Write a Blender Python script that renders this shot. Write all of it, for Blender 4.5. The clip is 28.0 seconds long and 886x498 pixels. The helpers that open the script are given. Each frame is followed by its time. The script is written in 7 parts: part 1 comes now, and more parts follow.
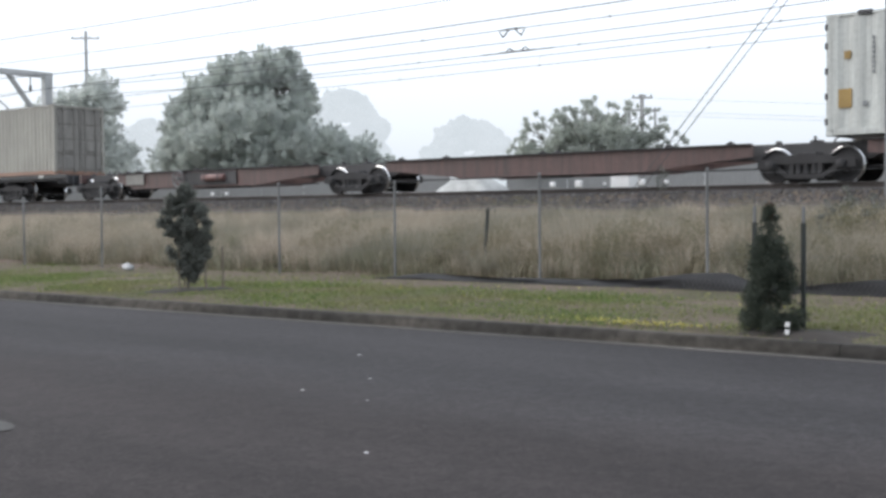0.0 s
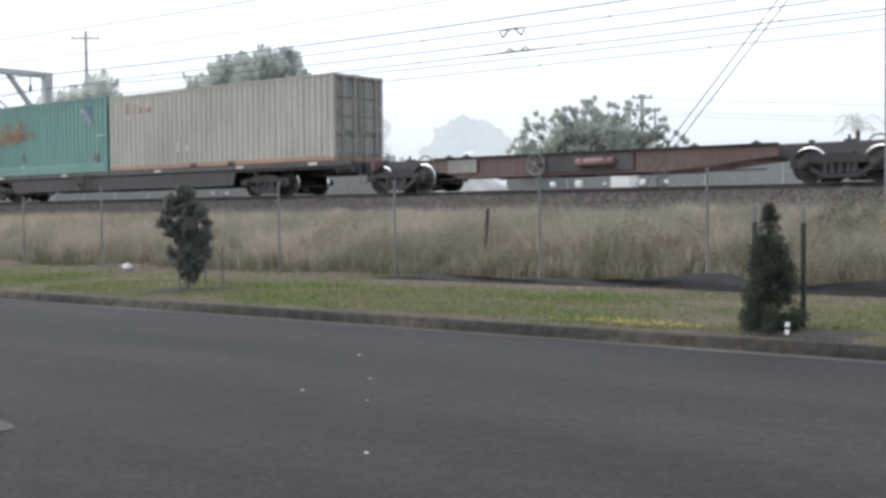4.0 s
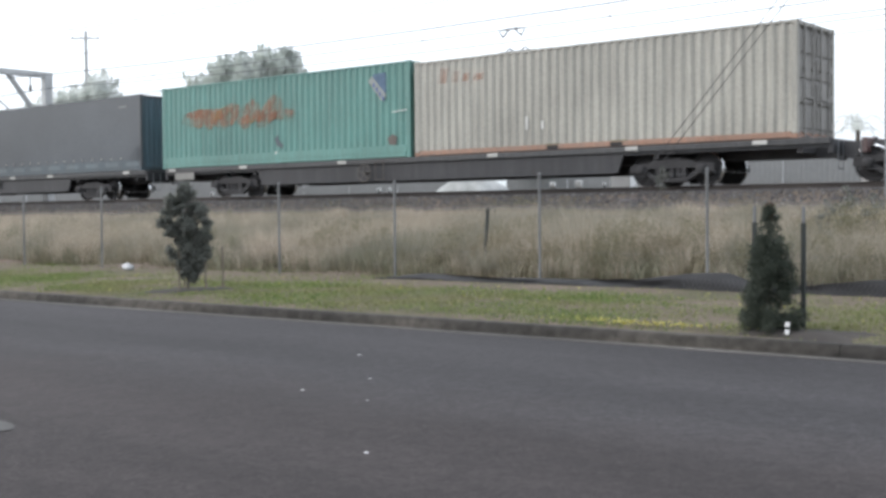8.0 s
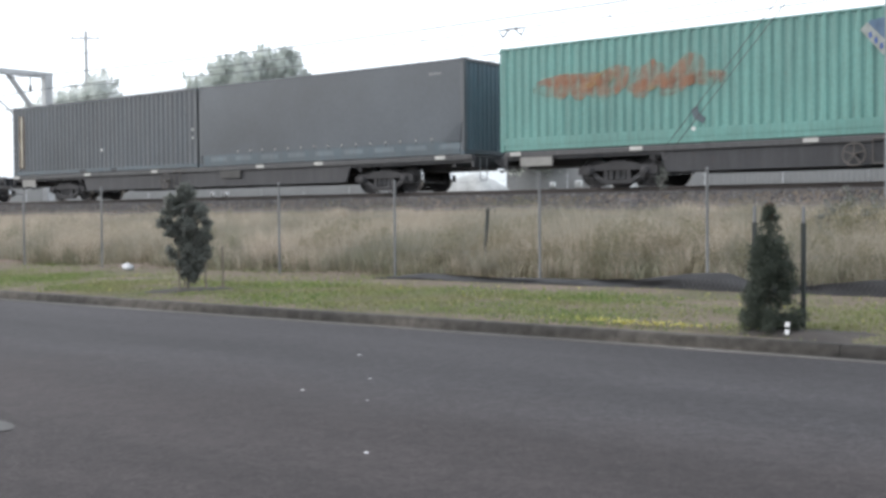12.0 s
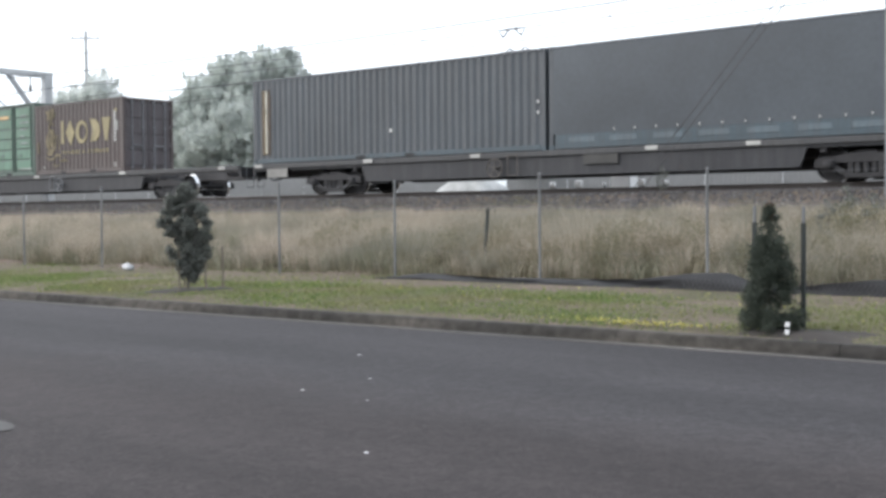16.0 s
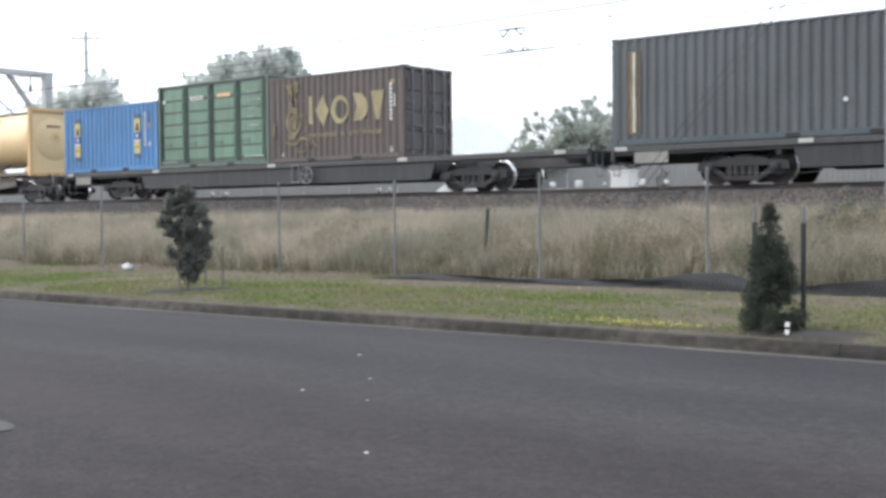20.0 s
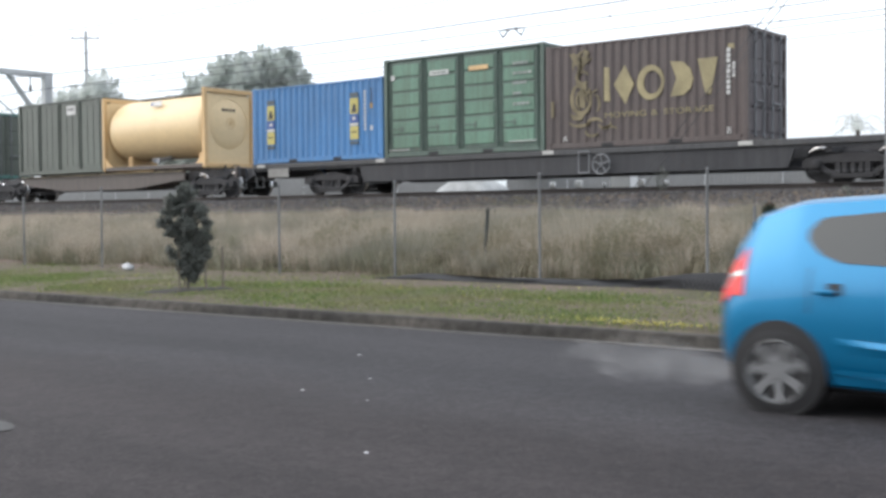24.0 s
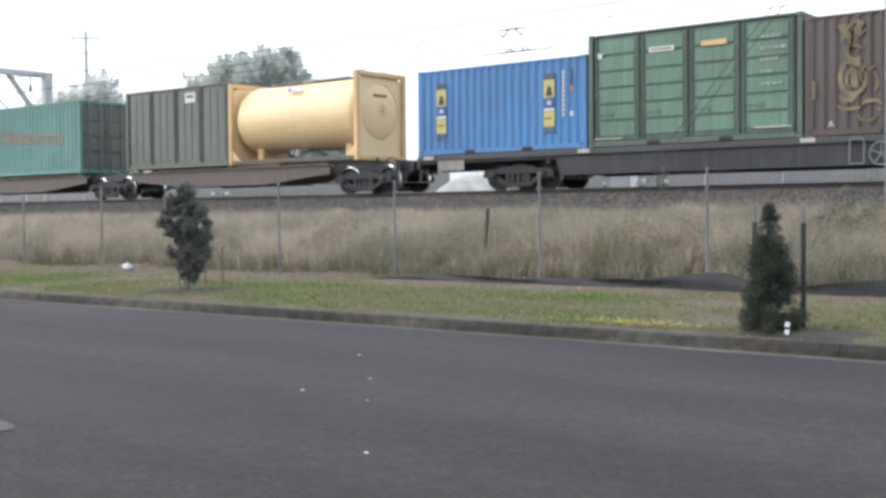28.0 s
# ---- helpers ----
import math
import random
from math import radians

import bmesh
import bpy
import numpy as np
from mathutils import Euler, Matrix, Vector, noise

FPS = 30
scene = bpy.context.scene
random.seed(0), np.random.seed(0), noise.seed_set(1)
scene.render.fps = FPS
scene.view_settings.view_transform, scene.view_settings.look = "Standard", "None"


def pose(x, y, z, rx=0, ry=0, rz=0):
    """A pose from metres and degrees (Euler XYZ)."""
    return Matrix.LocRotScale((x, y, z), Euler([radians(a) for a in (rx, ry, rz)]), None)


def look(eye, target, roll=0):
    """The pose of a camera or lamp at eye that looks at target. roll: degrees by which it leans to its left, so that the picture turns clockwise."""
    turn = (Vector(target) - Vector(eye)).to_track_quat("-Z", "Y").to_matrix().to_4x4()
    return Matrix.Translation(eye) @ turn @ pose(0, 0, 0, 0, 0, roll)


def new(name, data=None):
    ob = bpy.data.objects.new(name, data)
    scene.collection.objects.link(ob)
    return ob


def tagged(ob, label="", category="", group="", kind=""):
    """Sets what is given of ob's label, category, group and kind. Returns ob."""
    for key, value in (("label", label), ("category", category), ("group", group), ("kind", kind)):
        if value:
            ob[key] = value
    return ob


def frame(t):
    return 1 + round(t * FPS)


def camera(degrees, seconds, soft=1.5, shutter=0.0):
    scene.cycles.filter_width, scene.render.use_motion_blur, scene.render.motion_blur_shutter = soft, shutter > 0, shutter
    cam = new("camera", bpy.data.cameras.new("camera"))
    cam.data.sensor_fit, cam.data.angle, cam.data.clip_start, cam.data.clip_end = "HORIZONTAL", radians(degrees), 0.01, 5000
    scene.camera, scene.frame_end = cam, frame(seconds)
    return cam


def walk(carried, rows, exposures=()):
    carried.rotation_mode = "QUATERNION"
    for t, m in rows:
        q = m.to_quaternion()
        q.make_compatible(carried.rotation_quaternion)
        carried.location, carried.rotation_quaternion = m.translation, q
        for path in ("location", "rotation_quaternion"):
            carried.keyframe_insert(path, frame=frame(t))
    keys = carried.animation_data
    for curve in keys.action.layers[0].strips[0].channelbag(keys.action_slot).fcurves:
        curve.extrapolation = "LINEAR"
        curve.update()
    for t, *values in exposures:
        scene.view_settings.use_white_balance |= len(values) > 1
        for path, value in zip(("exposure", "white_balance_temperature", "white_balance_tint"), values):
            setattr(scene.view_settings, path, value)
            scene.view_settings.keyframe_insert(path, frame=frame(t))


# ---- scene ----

# camera: stands still beside the road, a little over eye level of a seated driver
cam = camera(41.31, 28.0, soft=3.2, shutter=0.2)
CAM_POSE = Matrix(((0.77759, -0.01181, 0.62865, 0.0), (0.62871, 0.02829, -0.77713, 0.0), (-0.00861, 0.99953, 0.02943, 1.36), (0, 0, 0, 1)))
walk(cam, [(0.0, CAM_POSE), (28.0, CAM_POSE)], exposures=[(0.0, -0.13, 6180, 10), (3.5, -0.11, 6180, 10), (6.0, 0.05, 6180, 10), (9.0, 0.20, 6180, 10), (12.0, 0.29, 6180, 10), (23.5, 0.28, 6180, 10), (23.8, 0.12, 6180, 10), (24.0, 0.14, 6180, 10), (24.7, 0.29, 6180, 10), (28.0, 0.29, 6180, 10)])

# ---- world: foggy overcast morning
world = bpy.data.worlds.new("fog_sky")
scene.world = world
world.use_nodes = True
wn, wl = world.node_tree.nodes, world.node_tree.links
wn.clear()
w_out = wn.new("ShaderNodeOutputWorld")
w_sky = wn.new("ShaderNodeTexSky")
w_sky.sky_type = 'NISHITA'
w_sky.sun_disc = False
w_sky.sun_elevation = radians(38)
w_sky.sun_rotation = radians(233)
w_sky.air_density, w_sky.dust_density = 1.0, 6.0
w_bg1 = wn.new("ShaderNodeBackground")
w_bg1.inputs["Strength"].default_value = 0.05
wl.new(w_sky.outputs["Color"], w_bg1.inputs["Color"])
w_tc = wn.new("ShaderNodeTexCoord")
w_sep = wn.new("ShaderNodeSeparateXYZ")
wl.new(w_tc.outputs["Generated"], w_sep.inputs[0])
w_ramp = wn.new("ShaderNodeValToRGB")
w_ramp.color_ramp.elements[0].position, w_ramp.color_ramp.elements[0].color = 0.0, (0.63, 0.665, 0.695, 1)
w_ramp.color_ramp.elements[1].position, w_ramp.color_ramp.elements[1].color = 0.16, (0.92, 0.945, 0.975, 1)
wl.new(w_sep.outputs["Z"], w_ramp.inputs[0])
w_bg2 = wn.new("ShaderNodeBackground")
w_bg2.inputs["Strength"].default_value = 1.28
wl.new(w_ramp.outputs[0], w_bg2.inputs["Color"])
w_add = wn.new("ShaderNodeAddShader")
wl.new(w_bg1.outputs[0], w_add.inputs[0])
wl.new(w_bg2.outputs[0], w_add.inputs[1])
wl.new(w_add.outputs[0], w_out.inputs[0])

sun_data = bpy.data.lights.new("sun", 'SUN')
sun_data.energy, sun_data.angle, sun_data.color = 1.5, radians(70), (1.0, 0.985, 0.97)
sun = new("sun", sun_data)
sun.matrix_world = look((-75, -25, 50), (-15, 20, 0))


# ---- materials
def ramp_node(nt, pairs):
    r = nt.nodes.new("ShaderNodeValToRGB")
    el = r.color_ramp.elements
    el[0].position, el[0].color = pairs[0][0], (*pairs[0][1], 1)
    el[1].position, el[1].color = pairs[-1][0], (*pairs[-1][1], 1)
    for p, c in pairs[1:-1]:
        e = el.new(p)
        e.color = (*c, 1)
    return r


def noise_node(nt, scale, detail=4.0, stretch=(1, 1, 1), coords="Object", rough=0.55):
    tc = nt.nodes.new("ShaderNodeTexCoord")
    mp = nt.nodes.new("ShaderNodeMapping")
    mp.inputs["Scale"].default_value = stretch
    nz = nt.nodes.new("ShaderNodeTexNoise")
    nz.inputs["Scale"].default_value, nz.inputs["Detail"].default_value, nz.inputs["Roughness"].default_value = scale, detail, rough
    nt.links.new(tc.outputs[coords], mp.inputs[0])
    nt.links.new(mp.outputs[0], nz.inputs["Vector"])
    return nz


def mix_node(nt, fac, a, b, blend='MIX'):
    m = nt.nodes.new("ShaderNodeMix")
    m.data_type, m.blend_type = 'RGBA', blend
    for sock, v in ((m.inputs[0], fac), (m.inputs[6], a), (m.inputs[7], b)):
        if isinstance(v, (int, float)):
            sock.default_value = v
        elif isinstance(v, tuple):
            sock.default_value = (*v, 1)
        else:
            nt.links.new(v, sock)
    return m.outputs[2]


def base_mat(name, rough=0.6, metal=0.0, spec=0.5):
    m = bpy.data.materials.new(name)
    m.use_nodes = True
    nt = m.node_tree
    b = nt.nodes["Principled BSDF"]
    b.inputs["Roughness"].default_value, b.inputs["Metallic"].default_value = rough, metal
    b.inputs["Specular IOR Level"].default_value = spec
    return m, nt, b


def bump(nt, b, height, strength=0.3, dist=0.01):
    n = nt.nodes.new("ShaderNodeBump")
    n.inputs["Strength"].default_value, n.inputs["Distance"].default_value = strength, dist
    nt.links.new(height, n.inputs["Height"])
    nt.links.new(n.outputs[0], b.inputs["Normal"])


def shade(c, k):
    return tuple(min(1.0, x * k) for x in c)


def plain(name, c, rough=0.6, metal=0.0, var=0.25, scale=6.0, spec=0.5, coords="Object", bumpy=0.15):
    """A material with two scales of variation round one colour."""
    m, nt, b = base_mat(name, rough, metal, spec)
    n1, n2 = noise_node(nt, scale * 0.2, coords=coords), noise_node(nt, scale * 5, coords=coords)
    r1 = ramp_node(nt, [(0.3, shade(c, 1 - var)), (0.7, shade(c, 1 + var * 0.6))])
    r2 = ramp_node(nt, [(0.3, (1 - var * 0.6,) * 3), (0.7, (1, 1, 1))])
    nt.links.new(n1.outputs[0], r1.inputs[0])
    nt.links.new(n2.outputs[0], r2.inputs[0])
    nt.links.new(mix_node(nt, 1.0, r1.outputs[0], r2.outputs[0], 'MULTIPLY'), b.inputs["Base Color"])
    if bumpy:
        bump(nt, b, n2.outputs[0], bumpy, 0.01)
    return m


def painted(name, c, dirt=(0.16, 0.145, 0.13), dirt_amount=0.45, rust=0.25, rough=0.5, rust_c=(0.16, 0.075, 0.04)):
    """Old paint on steel: rain streaks, road film and rust blotches."""
    m, nt, b = base_mat(name, rough)
    st = noise_node(nt, 2.2, 5, (2.5, 2.5, 0.22))
    big = noise_node(nt, 0.45, 3)
    sp = noise_node(nt, 5.0, 8, (1, 1, 0.6), rough=0.7)
    r0 = ramp_node(nt, [(0.3, shade(c, 0.86)), (0.7, shade(c, 1.1))])
    nt.links.new(big.outputs[0], r0.inputs[0])
    r1 = ramp_node(nt, [(0.42, (0, 0, 0)), (0.78, (dirt_amount,) * 3)])
    nt.links.new(st.outputs[0], r1.inputs[0])
    r2 = ramp_node(nt, [(0.62, (0, 0, 0)), (0.72, (rust,) * 3)])
    nt.links.new(sp.outputs[0], r2.inputs[0])
    col = mix_node(nt, r1.outputs[0], r0.outputs[0], dirt)
    col = mix_node(nt, r2.outputs[0], col, rust_c)
    # fine rain streaks and scuffs
    fine = noise_node(nt, 4.0, 4, (3.5, 3.5, 0.15))
    r3 = ramp_node(nt, [(0.34, (0.86,) * 3), (0.62, (1.06,) * 3)])
    nt.links.new(fine.outputs[0], r3.inputs[0])
    scuff = noise_node(nt, 11.0, 6, (1, 1, 1), rough=0.7)
    r4 = ramp_node(nt, [(0.36, (0.88,) * 3), (0.58, (1.03,) * 3)])
    nt.links.new(scuff.outputs[0], r4.inputs[0])
    col = mix_node(nt, 1.0, col, r3.outputs[0], 'MULTIPLY')
    col = mix_node(nt, 1.0, col, r4.outputs[0], 'MULTIPLY')
    nt.links.new(col, b.inputs["Base Color"])
    bump(nt, b, sp.outputs[0], 0.12, 0.01)
    return m


def foliage(name, c1, c2, rough=0.6, transl=0.35, haze_sheen=0.0):
    """Leaves: colour by island, light coming through, an optional sheen that pales them like haze."""
    m, nt, b = base_mat(name, rough, 0, 0.3)
    g = nt.nodes.new("ShaderNodeNewGeometry")
    nz = noise_node(nt, 0.7, 3)
    r = ramp_node(nt, [(0.0, c1), (1.0, c2)])
    nt.links.new(g.outputs["Random Per Island"], r.inputs[0])
    r2 = ramp_node(nt, [(0.3, (0.7, 0.72, 0.7)), (0.7, (1.1, 1.1, 1.05))])
    nt.links.new(nz.outputs[0], r2.inputs[0])
    col = mix_node(nt, 1.0, r.outputs[0], r2.outputs[0], 'MULTIPLY')
    nt.links.new(col, b.inputs["Base Color"])
    b.inputs["Sheen Weight"].default_value, b.inputs["Sheen Roughness"].default_value = haze_sheen, 0.6
    t = nt.nodes.new("ShaderNodeBsdfTranslucent")
    nt.links.new(col, t.inputs[0])
    mx = nt.nodes.new("ShaderNodeMixShader")
    mx.inputs[0].default_value = transl
    nt.links.new(b.outputs[0], mx.inputs[1])
    nt.links.new(t.outputs[0], mx.inputs[2])
    nt.links.new(mx.outputs[0], nt.nodes["Material Output"].inputs[0])
    return m


def asphalt_mat():
    m, nt, b = base_mat("asphalt", 0.85, 0, 0.3)
    fine, mid, big = noise_node(nt, 90, 3), noise_node(nt, 9, 5), noise_node(nt, 0.5, 4, (0.35, 1.2, 1))
    sp = nt.nodes.new("ShaderNodeTexVoronoi")
    sp.inputs["Scale"].default_value = 55
    tc = nt.nodes.new("ShaderNodeTexCoord")
    nt.links.new(tc.outputs["Object"], sp.inputs["Vector"])
    r = ramp_node(nt, [(0.3, (0.0275, 0.0245, 0.0258)), (0.72, (0.0375, 0.0338, 0.0355))])
    nt.links.new(big.outputs[0], r.inputs[0])
    r2 = ramp_node(nt, [(0.3, (0.72,) * 3), (0.64, (1.10,) * 3)])
    nt.links.new(mid.outputs[0], r2.inputs[0])
    r3 = ramp_node(nt, [(0.28, (0.38,) * 3), (0.72, (1.62,) * 3)])
    nt.links.new(fine.outputs[0], r3.inputs[0])
    r4 = ramp_node(nt, [(0.0, (1.7,) * 3), (0.12, (1.0,) * 3)])
    nt.links.new(sp.outputs["Distance"], r4.inputs[0])
    col = mix_node(nt, 1.0, r.outputs[0], r2.outputs[0], 'MULTIPLY')
    col = mix_node(nt, 1.0, col, r3.outputs[0], 'MULTIPLY')
    col = mix_node(nt, 0.5, col, r4.outputs[0], 'MULTIPLY')
    # coarse stone grain
    grit = noise_node(nt, 26, 4, rough=0.7)
    r7 = ramp_node(nt, [(0.34, (0.66,) * 3), (0.66, (1.34,) * 3)])
    nt.links.new(grit.outputs[0], r7.inputs[0])
    col = mix_node(nt, 1.0, col, r7.outputs[0], 'MULTIPLY')
    # broad differences of wear, drawn out along the road
    wide = noise_node(nt, 0.35, 4, (0.22, 1.6, 1))
    r5 = ramp_node(nt, [(0.36, (0.76,) * 3), (0.64, (1.16,) * 3)])
    nt.links.new(wide.outputs[0], r5.inputs[0])
    col = mix_node(nt, 1.0, col, r5.outputs[0], 'MULTIPLY')
    # the far lane is greyer and paler, with an uneven seam
    sep = nt.nodes.new("ShaderNodeSeparateXYZ")
    nt.links.new(tc.outputs["Object"], sep.inputs[0])
    wob = noise_node(nt, 0.8, 5)
    add = nt.nodes.new("ShaderNodeMath")
    add.operation = 'MULTIPLY_ADD'
    nt.links.new(wob.outputs[0], add.inputs[0])
    add.inputs[1].default_value = 2.2
    nt.links.new(sep.outputs["Y"], add.inputs[2])
    lane = nt.nodes.new("ShaderNodeMapRange")
    lane.inputs["From Min"].default_value, lane.inputs["From Max"].default_value = 6.6, 8.2
    nt.links.new(add.outputs[0], lane.inputs["Value"])
    col = mix_node(nt, lane.outputs[0], mix_node(nt, 1.0, col, (1.03, 0.95, 0.90), 'MULTIPLY'), mix_node(nt, 1.0, col, (1.08, 1.12, 1.13), 'MULTIPLY'))
    # oil and damp stains
    spot = noise_node(nt, 1.4, 6, (0.5, 1.2, 1), rough=0.65)
    r6 = ramp_node(nt, [(0.62, (1.0,) * 3), (0.74, (0.66,) * 3)])
    nt.links.new(spot.outputs[0], r6.inputs[0])
    col = mix_node(nt, 1.0, col, r6.outputs[0], 'MULTIPLY')
    nt.links.new(col, b.inputs["Base Color"])
    bump(nt, b, fine.outputs[0], 0.5, 0.006)
    return m


def ground_mat():
    m, nt, b = base_mat("earth_and_grass", 0.95, 0, 0.1)
    n1, n2, n3 = noise_node(nt, 0.55, 5), noise_node(nt, 5, 6), noise_node(nt, 40, 3)
    r = ramp_node(nt, [(0.35, (0.165, 0.132, 0.112)), (0.5, (0.140, 0.116, 0.092)), (0.66, (0.105, 0.098, 0.066))])
    nt.links.new(n1.outputs[0], r.inputs[0])
    r2 = ramp_node(nt, [(0.3, (0.7,) * 3), (0.7, (1.15,) * 3)])
    nt.links.new(n2.outputs[0], r2.inputs[0])
    col = mix_node(nt, 1.0, r.outputs[0], r2.outputs[0], 'MULTIPLY')
    nt.links.new(col, b.inputs["Base Color"])
    bump(nt, b, n3.outputs[0], 0.6, 0.03)
    return m


def blades_mat(name, pairs, patch, amount=0.6, transl=0.3, scale=0.6):
    """Grass: colour by blade, with patches of another tone."""
    m, nt, b = base_mat(name, 0.7, 0, 0.2)
    g = nt.nodes.new("ShaderNodeNewGeometry")
    r = ramp_node(nt, pairs)
    nt.links.new(g.outputs["Random Per Island"], r.inputs[0])
    nz = noise_node(nt, scale, 3)
    r2 = ramp_node(nt, [(0.47, (0, 0, 0)), (0.62, (amount,) * 3)])
    nt.links.new(nz.outputs[0], r2.inputs[0])
    col = mix_node(nt, r2.outputs[0], r.outputs[0], patch)
    nt.links.new(col, b.inputs["Base Color"])
    t = nt.nodes.new("ShaderNodeBsdfTranslucent")
    nt.links.new(col, t.inputs[0])
    mx = nt.nodes.new("ShaderNodeMixShader")
    mx.inputs[0].default_value = transl
    nt.links.new(b.outputs[0], mx.inputs[1])
    nt.links.new(t.outputs[0], mx.inputs[2])
    nt.links.new(mx.outputs[0], nt.nodes["Material Output"].inputs[0])
    return m


def kerb_mat():
    """Old concrete: long dark damp stains, mossy blotches, joints worn paler."""
    m, nt, b = base_mat("kerb_concrete", 0.9, 0, 0.3)
    n1, n2, n3 = noise_node(nt, 0.9, 5, (0.5, 3, 3)), noise_node(nt, 7, 6), noise_node(nt, 45, 3)
    r = ramp_node(nt, [(0.30, (0.030, 0.029, 0.028)), (0.50, (0.058, 0.054, 0.050)), (0.70, (0.115, 0.105, 0.094))])
    nt.links.new(n1.outputs[0], r.inputs[0])
    r2 = ramp_node(nt, [(0.34, (0.55, 0.55, 0.50)), (0.66, (1.25, 1.22, 1.18))])
    nt.links.new(n2.outputs[0], r2.inputs[0])
    nt.links.new(mix_node(nt, 1.0, r.outputs[0], r2.outputs[0], 'MULTIPLY'), b.inputs["Base Color"])
    bump(nt, b, n3.outputs[0], 0.5, 0.01)
    return m


M_ASPHALT = asphalt_mat()
M_GROUND = ground_mat()
M_KERB = kerb_mat()
M_GUTTER = plain("gutter_concrete", (0.15, 0.145, 0.138), 0.9, var=0.35, scale=4)
M_BALLAST = plain("ballast_stone", (0.135, 0.125, 0.125), 0.95, var=0.5, scale=8)
M_RAIL = plain("rusty_rail_steel", (0.055, 0.046, 0.042), 0.7, 0.3, var=0.3)
M_RAILTOP = plain("worn_rail_head", (0.42, 0.41, 0.40), 0.35, 0.9, var=0.15)
M_SLEEPER = plain("weathered_sleeper", (0.15, 0.135, 0.125), 0.95, var=0.35)
M_GALV = plain("galvanised_steel", (0.22, 0.23, 0.24), 0.6, 0.3, var=0.25)
M_WIRE = plain("dull_copper_wire", (0.08, 0.084, 0.09), 0.6, 0.4, var=0.1, bumpy=0)
M_DARKSTEEL = plain("grimy_dark_steel", (0.072, 0.071, 0.074), 0.75, 0.1, var=0.4, scale=4)
M_BOGIE = plain("brake_dust_cast_steel", (0.044, 0.043, 0.045), 0.85, 0.0, var=0.45, scale=5)
M_TREAD = plain("polished_wheel_tread", (0.75, 0.76, 0.77), 0.25, 1.0, var=0.1, bumpy=0)
M_REDSILL = painted("faded_red_oxide", (0.108, 0.065, 0.060), (0.05, 0.045, 0.045), 0.75, 0.4)
M_BLACKSILL = painted("black_sill_paint", (0.026, 0.027, 0.031), (0.060, 0.060, 0.062), 0.45, 0.3, rough=0.62)
M_RUSTSILL = painted("rust_brown_sill", (0.090, 0.073, 0.064), (0.06, 0.052, 0.048), 0.6, 0.6)
M_DECKEDGE = painted("dusty_deck_edge_paint", (0.060, 0.061, 0.064), (0.092, 0.09, 0.086), 0.5, 0.35, rough=0.7)
M_PALEFLANGE = plain("worn_yellow_flange", (0.36, 0.30, 0.20), 0.7, var=0.35)
M_RESERVOIR = painted("faded_red_reservoir_paint", (0.19, 0.108, 0.10), (0.10, 0.072, 0.068), 0.6, 0.35)
M_DULLBOARD = plain("sooty_grey_board", (0.066, 0.065, 0.062), 0.8, var=0.3)
M_IRON = plain("grimy_brown_iron", (0.105, 0.095, 0.086), 0.75, var=0.3)
M_BOARD = plain("weathered_grey_board", (0.24, 0.235, 0.22), 0.7, var=0.35)
M_SIGNWHITE = plain("white_marker_paint", (0.46, 0.455, 0.43), 0.6, var=0.25)
M_STRAW = blades_mat("dry_straw_grass", [(0.0, (0.28, 0.25, 0.20)), (0.3, (0.49, 0.425, 0.345)), (0.6, (0.39, 0.35, 0.28)), (0.85, (0.54, 0.465, 0.385)), (1.0, (0.62, 0.56, 0.475))],
                     (0.25, 0.25, 0.20), 0.85, transl=0.45, scale=0.40)
M_LAWN = blades_mat("verge_grass", [(0.0, (0.09, 0.138, 0.042)), (0.5, (0.15, 0.212, 0.068)), (0.85, (0.225, 0.26, 0.098)), (1.0, (0.31, 0.29, 0.155))],
                    (0.235, 0.215, 0.115), 0.55, transl=0.4, scale=0.5)


